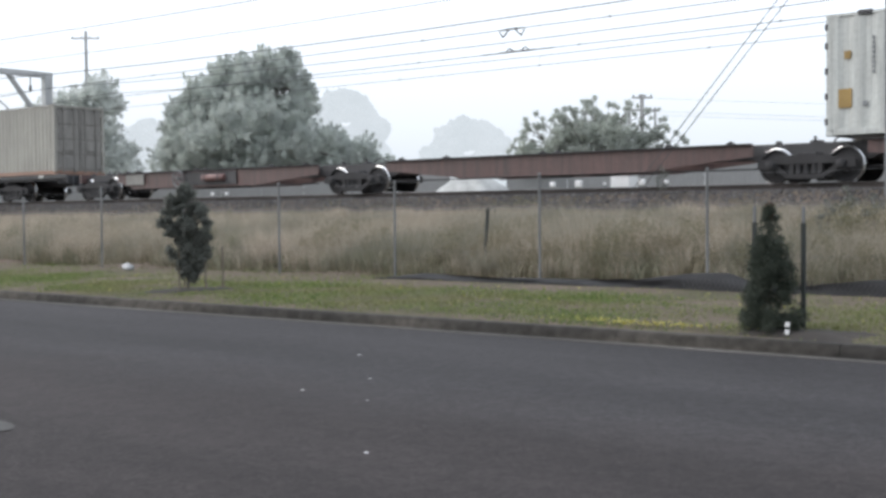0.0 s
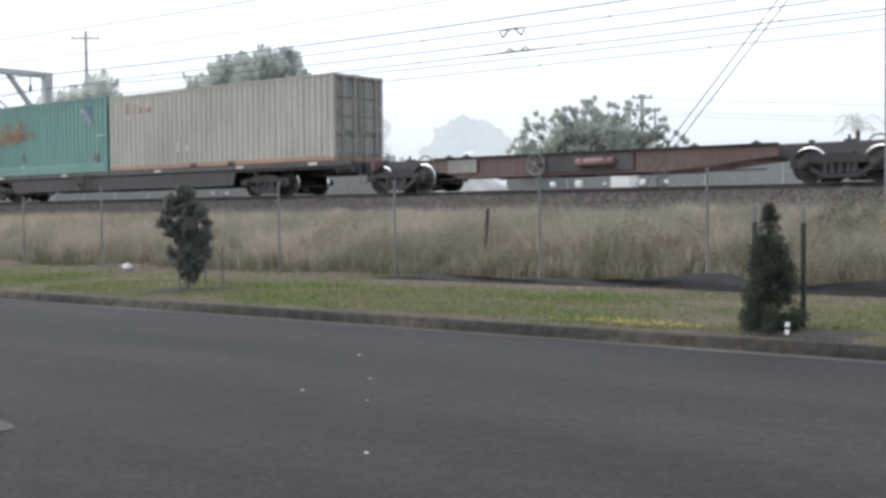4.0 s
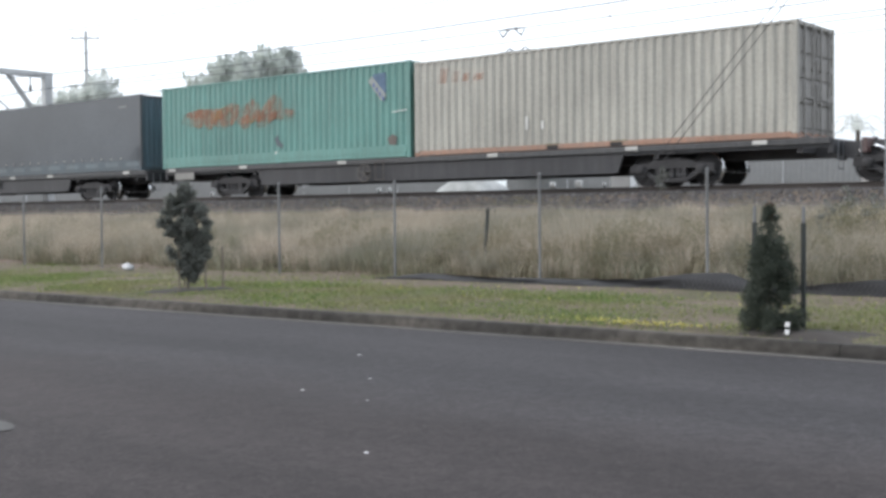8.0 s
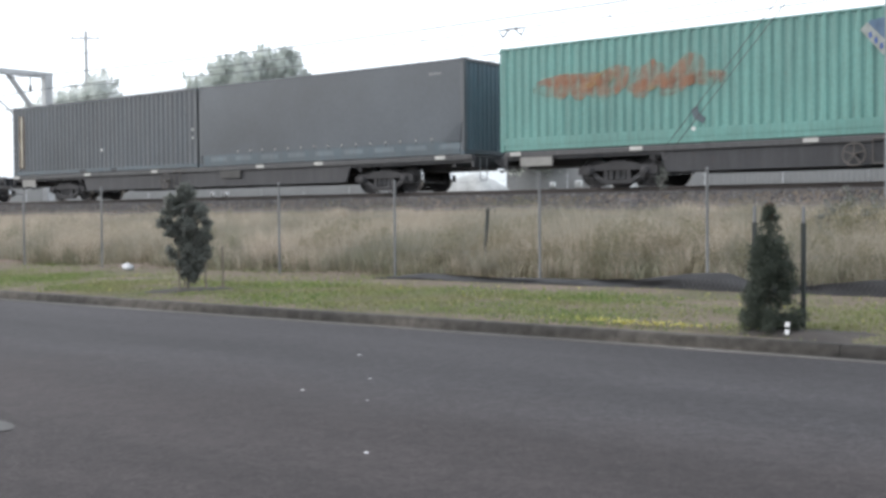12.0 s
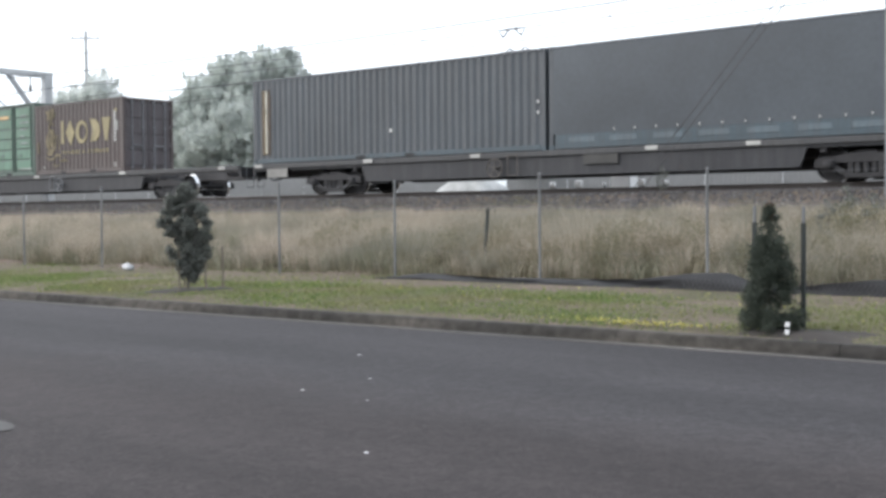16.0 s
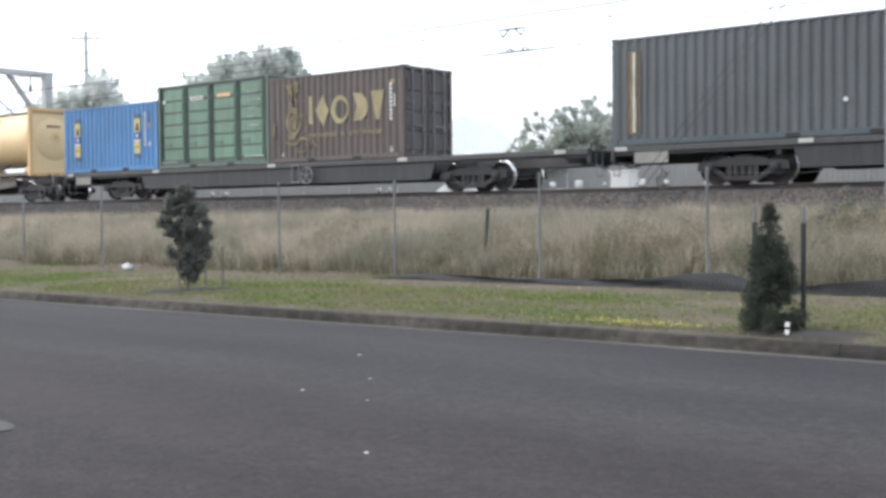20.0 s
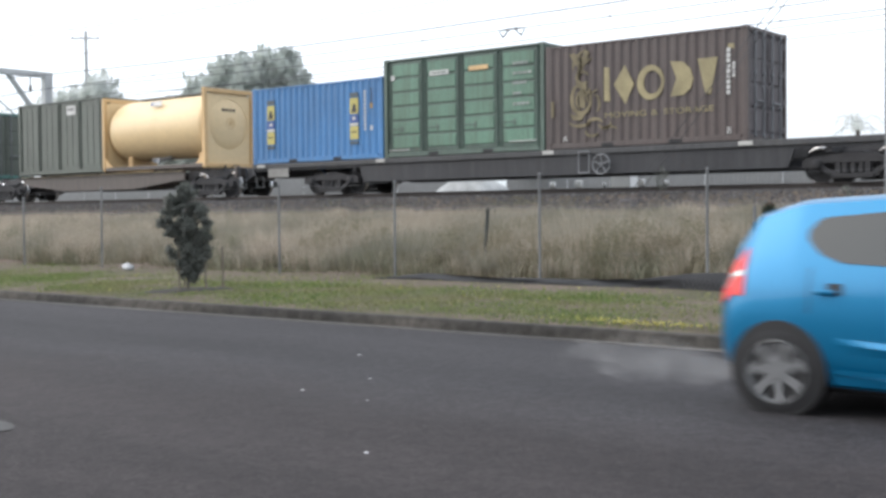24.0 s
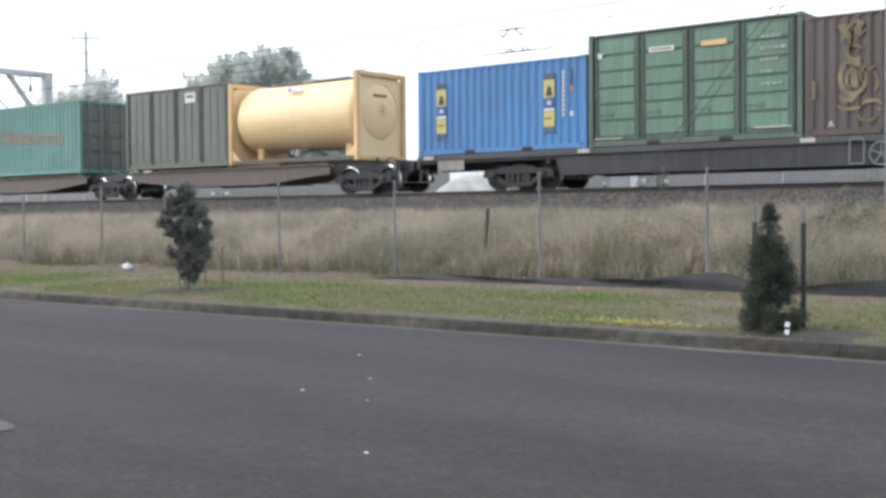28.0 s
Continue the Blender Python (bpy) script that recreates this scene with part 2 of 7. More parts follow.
# ---- mesh helpers
class Mesh:
    """Gathers vertices and faces of one part."""

    def __init__(self):
        self.v, self.f, self.m = [], [], []

    def add(self, verts, faces, mi=0):
        o = len(self.v)
        self.v.extend([tuple(p) for p in verts])
        self.f.extend([tuple(i + o for i in q) for q in faces])
        self.m.extend([mi] * len(faces))
        return self

    def box(self, x0, x1, y0, y1, z0, z1, c=0.0, mi=0):
        lo, hi = (x0, y0, z0), (x1, y1, z1)
        if c <= 0:
            v = [(x, y, z) for x in (x0, x1) for y in (y0, y1) for z in (z0, z1)]
            return self.add(v, [(0, 1, 3, 2), (4, 6, 7, 5), (0, 4, 5, 1), (2, 3, 7, 6), (0, 2, 6, 4), (1, 5, 7, 3)], mi)
        c = min(c, (x1 - x0) * 0.45, (y1 - y0) * 0.45, (z1 - z0) * 0.45)
        v, ix = [], {}
        for s in [(a, b, d) for a in (0, 1) for b in (0, 1) for d in (0, 1)]:
            for ax in range(3):
                p = [(hi[k] - c if s[k] else lo[k] + c) for k in range(3)]
                p[ax] = hi[ax] if s[ax] else lo[ax]
                ix[s, ax] = len(v)
                v.append(tuple(p))
        faces = []
        for ax in range(3):
            a, b = [k for k in range(3) if k != ax]
            for e in (0, 1):
                q = []
                for u, w in ((0, 0), (1, 0), (1, 1), (0, 1)):
                    s = [0, 0, 0]
                    s[ax], s[a], s[b] = e, u, w
                    q.append(ix[tuple(s), ax])
                faces.append(q)
            for u in (0, 1):
                for w in (0, 1):
                    s0, s1 = [0, 0, 0], [0, 0, 0]
                    s0[a] = s1[a] = u
                    s0[b] = s1[b] = w
                    s1[ax] = 1
                    s0, s1 = tuple(s0), tuple(s1)
                    faces.append([ix[s0, a], ix[s1, a], ix[s1, b], ix[s0, b]])
        for s in [(a, b, d) for a in (0, 1) for b in (0, 1) for d in (0, 1)]:
            faces.append([ix[s, 0], ix[s, 1], ix[s, 2]])
        ctr = Vector([(l + h) / 2 for l, h in zip(lo, hi)])
        out = []
        for q in faces:
            p = [Vector(v[i]) for i in q]
            n = (p[1] - p[0]).cross(p[2] - p[0])
            mid = sum(p, Vector()) / len(p)
            out.append(q if n.dot(mid - ctr) > 0 else q[::-1])
        return self.add(v, out, mi)

    def rod(self, p0, p1, r0, r1=None, n=8, caps=True, mi=0):
        r1 = r0 if r1 is None else r1
        p0, p1 = Vector(p0), Vector(p1)
        q = (p1 - p0).to_track_quat('Z', 'Y')
        v = []
        for p, r in ((p0, r0), (p1, r1)):
            for i in range(n):
                a = 2 * math.pi * i / n
                v.append(p + q @ Vector((r * math.cos(a), r * math.sin(a), 0)))
        f = [(i, (i + 1) % n, n + (i + 1) % n, n + i) for i in range(n)]
        if caps:
            f += [tuple(range(n))[::-1], tuple(range(n, 2 * n))]
        return self.add(v, f, mi)

    def tube(self, pts, r, n=5):
        """One unbroken wire through points that run mostly along x."""
        v = []
        for p in pts:
            for i in range(n):
                a = 2 * math.pi * i / n
                v.append((p[0], p[1] + r * math.cos(a), p[2] + r * math.sin(a)))
        k = len(pts)
        return self.add(v, [(j * n + i, j * n + (i + 1) % n, (j + 1) * n + (i + 1) % n, (j + 1) * n + i) for j in range(k - 1) for i in range(n)])

    def lathe(self, axis_p, axis_d, prof, n=20, mi=0, mis=None):
        """prof: (along, radius) pairs turned about an axis."""
        q = Vector(axis_d).to_track_quat('Z', 'Y')
        o = Vector(axis_p)
        v, f = [], []
        for h, r in prof:
            for i in range(n):
                a = 2 * math.pi * i / n
                v.append(o + q @ Vector((r * math.cos(a), r * math.sin(a), h)))
        for k in range(len(prof) - 1):
            fs = [(k * n + i, k * n + (i + 1) % n, (k + 1) * n + (i + 1) % n, (k + 1) * n + i) for i in range(n)]
            self.add([], [], 0)
            f.append(fs)
        o0 = len(self.v)
        self.v.extend([tuple(p) for p in v])
        for k, fs in enumerate(f):
            self.f.extend([tuple(i + o0 for i in w) for w in fs])
            self.m.extend([mis[k] if mis else mi] * len(fs))
        return self

    def plate(self, outline, y0, y1, mi=0):
        """An outline in x and z, given thickness in y."""
        n = len(outline)
        v = [(x, y0, z) for x, z in outline] + [(x, y1, z) for x, z in outline]
        f = [tuple(range(n)), tuple(range(2 * n - 1, n - 1, -1))] + [(i, i + n, (i + 1) % n + n, (i + 1) % n) for i in range(n)]
        return self.add(v, f, mi)

    def mesh(self, name, *mats, smooth=False):
        me = bpy.data.meshes.new(name)
        me.from_pydata(self.v, [], self.f)
        for m in mats:
            me.materials.append(m)
        me.polygons.foreach_set("material_index", self.m)
        if smooth:
            me.polygons.foreach_set("use_smooth", [True] * len(self.f))
        bm = bmesh.new()
        bm.from_mesh(me)
        bmesh.ops.recalc_face_normals(bm, faces=bm.faces)
        bm.to_mesh(me)
        bm.free()
        if smooth:
            me.set_sharp_from_angle(angle=radians(40))
        return me


def part(name, shape, material, parent, label="", smooth=False, at=None):
    mats = material if isinstance(material, (list, tuple)) else [material]
    me = shape if isinstance(shape, bpy.types.Mesh) else shape.mesh(name, *mats, smooth=smooth)
    ob = new(name, me)
    ob.parent = parent
    if at is not None:
        ob.matrix_basis = at
    if label:
        tagged(ob, label)
    return ob


def thing(name, m, label, category, group="", kind=""):
    ob = new(name)
    ob.empty_display_size = 0.3
    ob.matrix_basis = m
    return tagged(ob, label, category, group, kind)


def solid(name, shape, material, label, category, m=None, group="", kind="", smooth=False):
    mats = material if isinstance(material, (list, tuple)) else [material]
    ob = new(name, shape if isinstance(shape, bpy.types.Mesh) else shape.mesh(name, *mats, smooth=smooth))
    if m is not None:
        ob.matrix_basis = m
    return tagged(ob, label, category, group, kind)


def islands_mesh(name, verts, faces, material):
    """verts (n, p, 3): n alike pieces of p corners; faces (f, 3): the triangles of one piece."""
    n, p, _ = verts.shape
    faces = np.asarray(faces, np.int32)
    idx = (faces[None] + (np.arange(n, dtype=np.int32) * p)[:, None, None]).reshape(-1)
    me = bpy.data.meshes.new(name)
    me.vertices.add(n * p)
    me.vertices.foreach_set("co", verts.astype(np.float32).ravel())
    me.loops.add(len(idx))
    me.loops.foreach_set("vertex_index", idx)
    k = len(idx) // 3
    me.polygons.add(k)
    me.polygons.foreach_set("loop_start", np.arange(0, len(idx), 3, dtype=np.int32))
    me.polygons.foreach_set("loop_total", np.full(k, 3, np.int32))
    me.materials.append(material)
    me.update(calc_edges=True)
    return me


# ---- levels across the place (y runs from the road over the railway)
GROUND_Y = [(-2500, -0.15), (-60, -0.12), (-4, -0.10), (10.9, -0.10), (11.0, 0.095), (11.6, 0.13), (13.5, 0.16), (16.4, 0.18), (17.2, 0.22), (20.0, 0.58), (23.0, 1.02), (25.4, 1.40),
            (26.2, 1.50), (27.3, 1.86), (30.5, 1.86), (31.8, 1.45), (34.0, 1.38), (60.0, 1.34), (300.0, 1.2), (3000.0, 0.0)]
RAIL_Z = 2.06
TRACK_Y = 28.90
DECK_Z = 3.14


def ground_z(y):
    return np.interp(y, [a for a, b in GROUND_Y], [b for a, b in GROUND_Y])


def build_ground():
    ys = sorted({a for a, b in GROUND_Y} | {float(v) for v in np.arange(11.2, 26.2, 0.4)})
    xs = [-3000, -800, -300, -120] + [float(v) for v in np.arange(-60, 10.1, 1.0)] + [60, 200, 800, 3000]
    v, f = [], []
    for y in ys:
        for x in xs:
            z = float(ground_z(y))
            if 11.5 < y < 26 and -61 < x < 11:
                z += 0.012 * noise.noise((x * 0.5, y * 0.5, 0)) * (1 if y < 16.6 else 8.0)
            v.append((x, y, z))
    n = len(xs)
    for j in range(len(ys) - 1):
        for i in range(n - 1):
            f.append((j * n + i, j * n + i + 1, (j + 1) * n + i + 1, (j + 1) * n + i))
    solid("ground", Mesh().add(v, f), M_GROUND, "uneven brown and green ground rising to the railway bank", "ground", kind="structure", smooth=True)


build_ground()

# road: a slab with a slight crown, its far edge meeting the gutter
rd = Mesh()
prof = [(-3.0, -0.02), (1.0, 0.02), (4.5, 0.045), (8.0, 0.02), (10.615, -0.010)]
xs = [-900.0, -200.0] + [float(v) for v in np.arange(-60, 21, 4.0)] + [200.0, 900.0]
v = [(x, y, z) for y, z in prof for x in xs] + [(x, y, -0.3) for y in (10.615, -3.0) for x in xs]
n = len(xs)
f = [(j * n + i, j * n + i + 1, (j + 1) * n + i + 1, (j + 1) * n + i) for j in range(len(prof) + 1) for i in range(n - 1)]
rd.add(v, f)
solid("road", rd, M_ASPHALT, "worn dark grey asphalt road with fine loose chips", "road", kind="structure", smooth=True)


def kerb_run(x0, x1):
    """One length of rolled concrete kerb with its gutter lip."""
    g = 0.003
    pr = [(10.66, -0.008), (10.69, 0.004), (10.74, -0.004), (10.80, -0.002), (10.815, 0.085), (10.835, 0.112), (10.87, 0.120), (10.98, 0.115), (11.02, 0.095), (11.03, -0.25), (10.66, -0.25)]
    m = Mesh()
    k = len(pr)
    vv = [(x0 + g, y, z) for y, z in pr] + [(x1 - g, y, z) for y, z in pr]
    m.add(vv, [tuple(range(k)), tuple(range(2 * k - 1, k - 1, -1))] + [(i, (i + 1) % k, (i + 1) % k + k, i + k) for i in range(k)])
    return m


kerb_lip = Mesh().box(-900, 900, 10.615, 10.655, -0.2, 0.003)
kerb = thing("kerb", pose(0, 0, 0), "stained concrete kerb and gutter along the grass verge", "kerb", kind="structure")
for i in range(13):
    part("kerb_length", kerb_run(-28.0 + 2.4 * i, -25.6 + 2.4 * i), M_KERB, kerb, smooth=True)
part("gutter_lip", kerb_lip, M_GUTTER, kerb, "pale worn concrete lip")
for a, b in ((-900, -28), (3.2, 900)):
    part("kerb_length", kerb_run(a, b), M_KERB, kerb)


# ---- railway: track, ballast, overhead
def rail_mesh():
    pr = [(-0.07, 0), (0.07, 0), (0.07, 0.012), (0.012, 0.03), (0.012, 0.115), (0.036, 0.125), (0.036, 0.155), (0.028, 0.163), (-0.028, 0.163), (-0.036, 0.155), (-0.036, 0.125), (-0.012, 0.115),
          (-0.012, 0.03), (-0.07, 0.012)]
    k = len(pr)
    m = Mesh()
    vv = [(x, y, z) for x in (-700, 500) for y, z in pr]
    fs = [tuple(range(k)), tuple(range(2 * k - 1, k - 1, -1))] + [(i, (i + 1) % k, (i + 1) % k + k, i + k) for i in range(k)]
    m.add(vv, fs)
    m.m = [1 if i in (8 + 1, 8 + 2, 8 + 0) else 0 for i in range(len(fs))]
    return m


track = thing("railway_track", pose(0, TRACK_Y, RAIL_Z - 0.163), "rusty steel rails on weathered sleepers in grey ballast", "railway track", kind="structure")
for sy in (-0.7535, 0.7535):
    part("rail", rail_mesh(), [M_RAIL, M_RAILTOP], track, at=pose(0, sy, 0))
sl = Mesh().box(-0.115, 0.115, -1.25, 1.25, -0.13, 0.0, 0.012).mesh("sleeper", M_SLEEPER)
for i in range(100):
    part("sleeper", sl, M_SLEEPER, track, at=pose(-62 + 0.61 * i, 0, 0))


def stones(n, x0, x1, y0, y1, smin, smax, seed):
    """Broken stone lying on the ground's slope."""
    rng = np.random.default_rng(seed)
    base = np.array([(1, 0, 0), (-1, 0, 0), (0, 1, 0), (0, -1, 0), (0, 0, 1), (0, 0, -1)], float)
    tri = [(0, 2, 4), (2, 1, 4), (1, 3, 4), (3, 0, 4), (2, 0, 5), (1, 2, 5), (3, 1, 5), (0, 3, 5)]
    p = base[None] * rng.uniform(0.6, 1.2, (n, 6, 1)) + rng.normal(0, 0.18, (n, 6, 3))
    q, _ = np.linalg.qr(rng.normal(size=(n, 3, 3)))
    p = np.einsum('nij,nkj->nki', q, p) * rng.uniform(smin, smax, (n, 1, 1))
    x, y = rng.uniform(x0, x1, n), rng.uniform(y0, y1, n)
    p += np.stack([x, y, ground_z(y) + rng.uniform(-0.01, 0.04, n)], 1)[:, None]
    return p, tri


def stone_mat():
    m, nt, b = base_mat("broken_ballast", 0.95, 0, 0.2)
    g = nt.nodes.new("ShaderNodeNewGeometry")
    r = ramp_node(nt, [(0.0, (0.085, 0.083, 0.086)), (0.5, (0.112, 0.108, 0.110)), (0.88, (0.145, 0.140, 0.140)), (1.0, (0.24, 0.232, 0.23))])
    nt.links.new(g.outputs["Random Per Island"], r.inputs[0])
    nt.links.new(r.outputs[0], b.inputs["Base Color"])
    return m


M_STONES = stone_mat()
p, tri = stones(34000, -56, -4, 25.0, 27.9, 0.018, 0.042, 3)
solid("ballast", islands_mesh("ballast", p, tri, M_STONES), M_STONES, "loose grey broken stone ballast along the rails", "ballast", kind="stuff")
p, tri = stones(3000, -60, 0, 29.9, 31.3, 0.025, 0.05, 4)
solid("ballast", islands_mesh("ballast", p, tri, M_STONES), M_STONES, "loose grey broken stone ballast behind the rails", "ballast", kind="stuff")


# ---- grass
M_WEED = blades_mat("grey_green_weeds", [(0.0, (0.19, 0.195, 0.14)), (1.0, (0.31, 0.30, 0.22))], (0.33, 0.285, 0.21), 0.6)


def blades(n, area, hmin, hmax, width, lean, seed, keep=None, slope=None):
    """Bent blades: five corners and three triangles each."""
    rng = np.random.default_rng(seed)
    x, y = rng.uniform(area[0], area[1], n), rng.uniform(area[2], area[3], n)
    if keep is not None:
        k = keep(x, y, rng)
        x, y = x[k], y[k]
        n = len(x)
    hgt = rng.uniform(hmin, hmax, n)
    if slope is not None:
        hgt *= np.interp(y, slope[0], slope[1])
    hgt *= np.array([1.0 + 0.5 * noise.noise((a * 0.6, b * 0.6, 5.0)) + 0.25 * noise.noise((a * 2.1, b * 2.1, 9.0)) for a, b in zip(x, y)])
    a = rng.uniform(0, 2 * math.pi, n)
    d = np.stack([np.cos(a), np.sin(a), np.zeros(n)], 1)
    s = np.stack([-np.sin(a), np.cos(a), np.zeros(n)], 1)
    up = np.array([0, 0, 1.0])
    root = np.stack([x, y, ground_z(y) - 0.04], 1)
    bend = rng.uniform(0.1, lean, n)[:, None] * hgt[:, None]
    w = width * rng.uniform(0.6, 1.3, n)[:, None]
    mid = root + up * (hgt * 0.6)[:, None] + d * bend * 0.3
    tip = root + up * hgt[:, None] * 0.98 + d * bend
    v = np.stack([root - s * w, root + s * w, mid - s * w * 0.8, mid + s * w * 0.8, tip], 1)
    return v, [(0, 1, 3), (0, 3, 2), (2, 3, 4)]


def bank_keep(x, y, rng):
    """Thinner towards the ballast and in bare spots."""
    return rng.uniform(0, 1, len(x)) < np.interp(y, [16.5, 17.4, 24.4, 25.4], [0.5, 1.0, 1.0, 0.0])


def tussocks(n, per, area, hmin, hmax, width, seed, slope):
    """Grass tufts: blades fan out from a common root and lean one way together."""
    rng = np.random.default_rng(seed)
    cx, cy = rng.uniform(area[0], area[1], n), rng.uniform(area[2], area[3], n)
    k = np.repeat(np.arange(n), per)
    m = len(k)
    size = rng.uniform(0.7, 1.25, n) * np.interp(cy, slope[0], slope[1]) * np.array([1.0 + 0.45 * noise.noise((a * 0.45, b * 0.45, 3.0)) for a, b in zip(cx, cy)])
    off = rng.normal(0, 0.075, (m, 2))
    x, y = cx[k] + off[:, 0], cy[k] + off[:, 1]
    hgt = rng.uniform(hmin, hmax, m) * size[k]
    lean = rng.normal(0, 0.22, (n, 2))[k] + off * 3.6 + rng.normal(0, 0.16, (m, 2))
    d = np.concatenate([lean * hgt[:, None], np.zeros((m, 1))], 1)
    a = rng.uniform(0, 2 * math.pi, m)
    s = np.stack([-np.sin(a), np.cos(a), np.zeros(m)], 1)
    up = np.array([0, 0, 1.0])
    root = np.stack([x, y, ground_z(y) - 0.04], 1)
    w = width * rng.uniform(0.6, 1.3, m)[:, None]
    mid = root + up * (hgt * 0.6)[:, None] + d * 0.35
    tip = root + up * (hgt * (1.0 - 0.18 * np.minimum(1.0, np.hypot(lean[:, 0], lean[:, 1]))))[:, None] + d
    return np.stack([root - s * w, root + s * w, mid - s * w * 0.75, mid + s * w * 0.75, tip], 1), [(0, 1, 3), (0, 3, 2), (2, 3, 4)]


M_UNDER = blades_mat("dull_brown_undergrowth", [(0.0, (0.13, 0.115, 0.075)), (0.5, (0.22, 0.19, 0.13)), (1.0, (0.30, 0.26, 0.18))], (0.14, 0.145, 0.095), 0.8, transl=0.35, scale=0.45)
M_WEEDDARK = blades_mat("dark_olive_weeds", [(0.0, (0.15, 0.148, 0.098)), (1.0, (0.27, 0.25, 0.17))], (0.25, 0.21, 0.145), 0.6, transl=0.5)
v, tri = blades(95000, (-46, -5, 16.5, 25.9), 0.22, 0.55, 0.0055, 1.5, 11, keep=bank_keep, slope=([16.5, 17.0, 17.6, 22.0, 24.2, 25.6], [0.3, 0.55, 0.95, 0.9, 0.6, 0.25]))
solid("undergrowth", islands_mesh("undergrowth", v, tri, M_UNDER), M_UNDER, "dull brown and green undergrowth covering the railway bank", "grass", kind="stuff")
v, tri = tussocks(2300, 52, (-46, -4.5, 17.0, 24.5), 0.45, 0.92, 0.005, 16, ([17.0, 18.0, 21.0, 22.5, 24.5], [0.7, 1.0, 0.86, 0.70, 0.42]))
solid("tall_grass", islands_mesh("tall_grass", v, tri, M_STRAW), M_STRAW, "tall dry straw-coloured grass in leaning tufts on the railway bank", "grass", kind="stuff")
v, tri = blades(12000, (-46, -5, 17.2, 24.8), 0.55, 1.0, 0.0035, 1.6, 15, slope=([17.0, 21.0, 22.5, 24.8], [1.0, 0.85, 0.72, 0.42]))
solid("seed_stalks", islands_mesh("seed_stalks", v, tri, M_STRAW), M_STRAW, "thin pale seed stalks standing above the dry grass", "grass", kind="stuff")
v, tri = blades(42000, (-46, -5, 16.9, 24.0), 0.25, 0.50, 0.011, 1.1, 14, keep=lambda x, y, rng: np.array([noise.noise((a * 0.5, b * 0.9, 2.0)) for a, b in zip(x, y)]) + np.interp(y, [16.9, 18.5, 20, 24], [0.25, 0.12, -0.05, -0.15]) + np.interp(x, [-20, -8], [0.0, 0.12]) > 0.08)
solid("green_weeds", islands_mesh("green_weeds", v, tri, M_WEED), M_WEED, "grey-green weeds growing in clumps among the dry grass", "weeds", kind="stuff")
# soft leafy weed bushes standing in the dry grass, thickest along the fence
rg = np.random.default_rng(77)
wc, wr = [], []
for bx, by, bw, bh in [(-26.5, 19.0, 1.2, 0.75), (-31.0, 19.4, 1.5, 0.7), (-23.0, 18.4, 1.0, 0.8), (-20.8, 18.2, 0.9, 0.6), (-17.3, 18.3, 1.2, 0.9), (-15.3, 18.0, 0.7, 0.55), (-13.3, 18.4, 0.9, 0.6), (-11.8, 17.8, 0.6, 0.5), (-9.4, 18.6, 1.1, 0.95), (-7.4, 18.2, 0.8, 0.6),
                       (-5.8, 18.8, 0.7, 0.7), (-10.2, 18.3, 0.9, 0.95), (-10.6, 17.7, 1.2, 0.7), (-14.3, 18.3, 0.9, 0.75), (-6.75, 18.6, 0.5, 1.15), (-12.4, 17.6, 1.4, 0.5), (-8.4, 17.6, 1.4, 0.55), (-6.2, 17.5, 1.2, 0.6), (-17.9, 18.2, 0.9, 0.9), (-24.5, 21.5, 1.0, 0.5), (-14.6, 21.0, 0.9, 0.5), (-8.3, 21.2, 0.8, 0.5), (-35.0, 19.5, 1.4, 0.7), (-28.5, 18.1, 0.8, 0.5)] + [(rg.uniform(-38, -5), 17.4 + 5.5 * rg.uniform() ** 1.6, rg.uniform(0.5, 1.3), rg.uniform(0.35, 0.7)) for _ in range(34)]:
    for k in range(26):
        px_, py_ = bx + rg.normal(0, bw * 0.42), by + rg.normal(0, 0.35)
        hh = bh * rg.uniform(0.15, 0.95) * math.exp(-((px_ - bx) / bw) ** 2)
        wc.append((px_, py_, float(ground_z(py_)) + hh))
        wr.append(rg.uniform(0.12, 0.27))
wc, wr = np.array(wc), np.array(wr)
n = 150000
k = rg.integers(0, len(wr), n)
p = wc[k] + rg.normal(0, 0.5, (n, 3)) * wr[k][:, None]
a = rg.normal(size=(n, 3)) + np.array([0, 0, 0.8])
a /= np.linalg.norm(a, axis=1)[:, None]
b = np.cross(a, rg.normal(size=(n, 3)))
b /= np.linalg.norm(b, axis=1)[:, None]
s = rg.uniform(0.012, 0.034, n)[:, None]
v = np.stack([p - a * s, p + b * s * 0.35, p + a * s, p - b * s * 0.35], 1)
# beyond x = -19 the weeds' paler colour stands in for fog
near = p[:, 0] > -19.0
for sel, mt, lb in ((~near, M_WEED, "soft grey-green leafy weeds standing in the dry grass"), (near, M_WEEDDARK, "dark olive leafy weeds thick along the netting")):
    solid("weed_bushes", islands_mesh("weed_bushes", v[sel], [(0, 1, 2), (0, 2, 3)], mt), mt, lb, "weeds", kind="stuff")
v, tri = blades(230000, (-30, -1.5, 10.95, 17.3), 0.04, 0.085, 0.0075, 0.9, 12,
                keep=lambda x, y, rng: rng.uniform(0, 1, len(x)) < np.interp(y, [10.95, 11.25, 11.6, 14.0, 14.8, 15.5, 17.3], [0.25, 0.55, 1.0, 1.0, 0.35, 0.10, 0.16]))
solid("verge_grass", islands_mesh("verge_grass", v, tri, M_LAWN), M_LAWN, "short patchy green and yellow grass on the verge", "grass", kind="stuff")


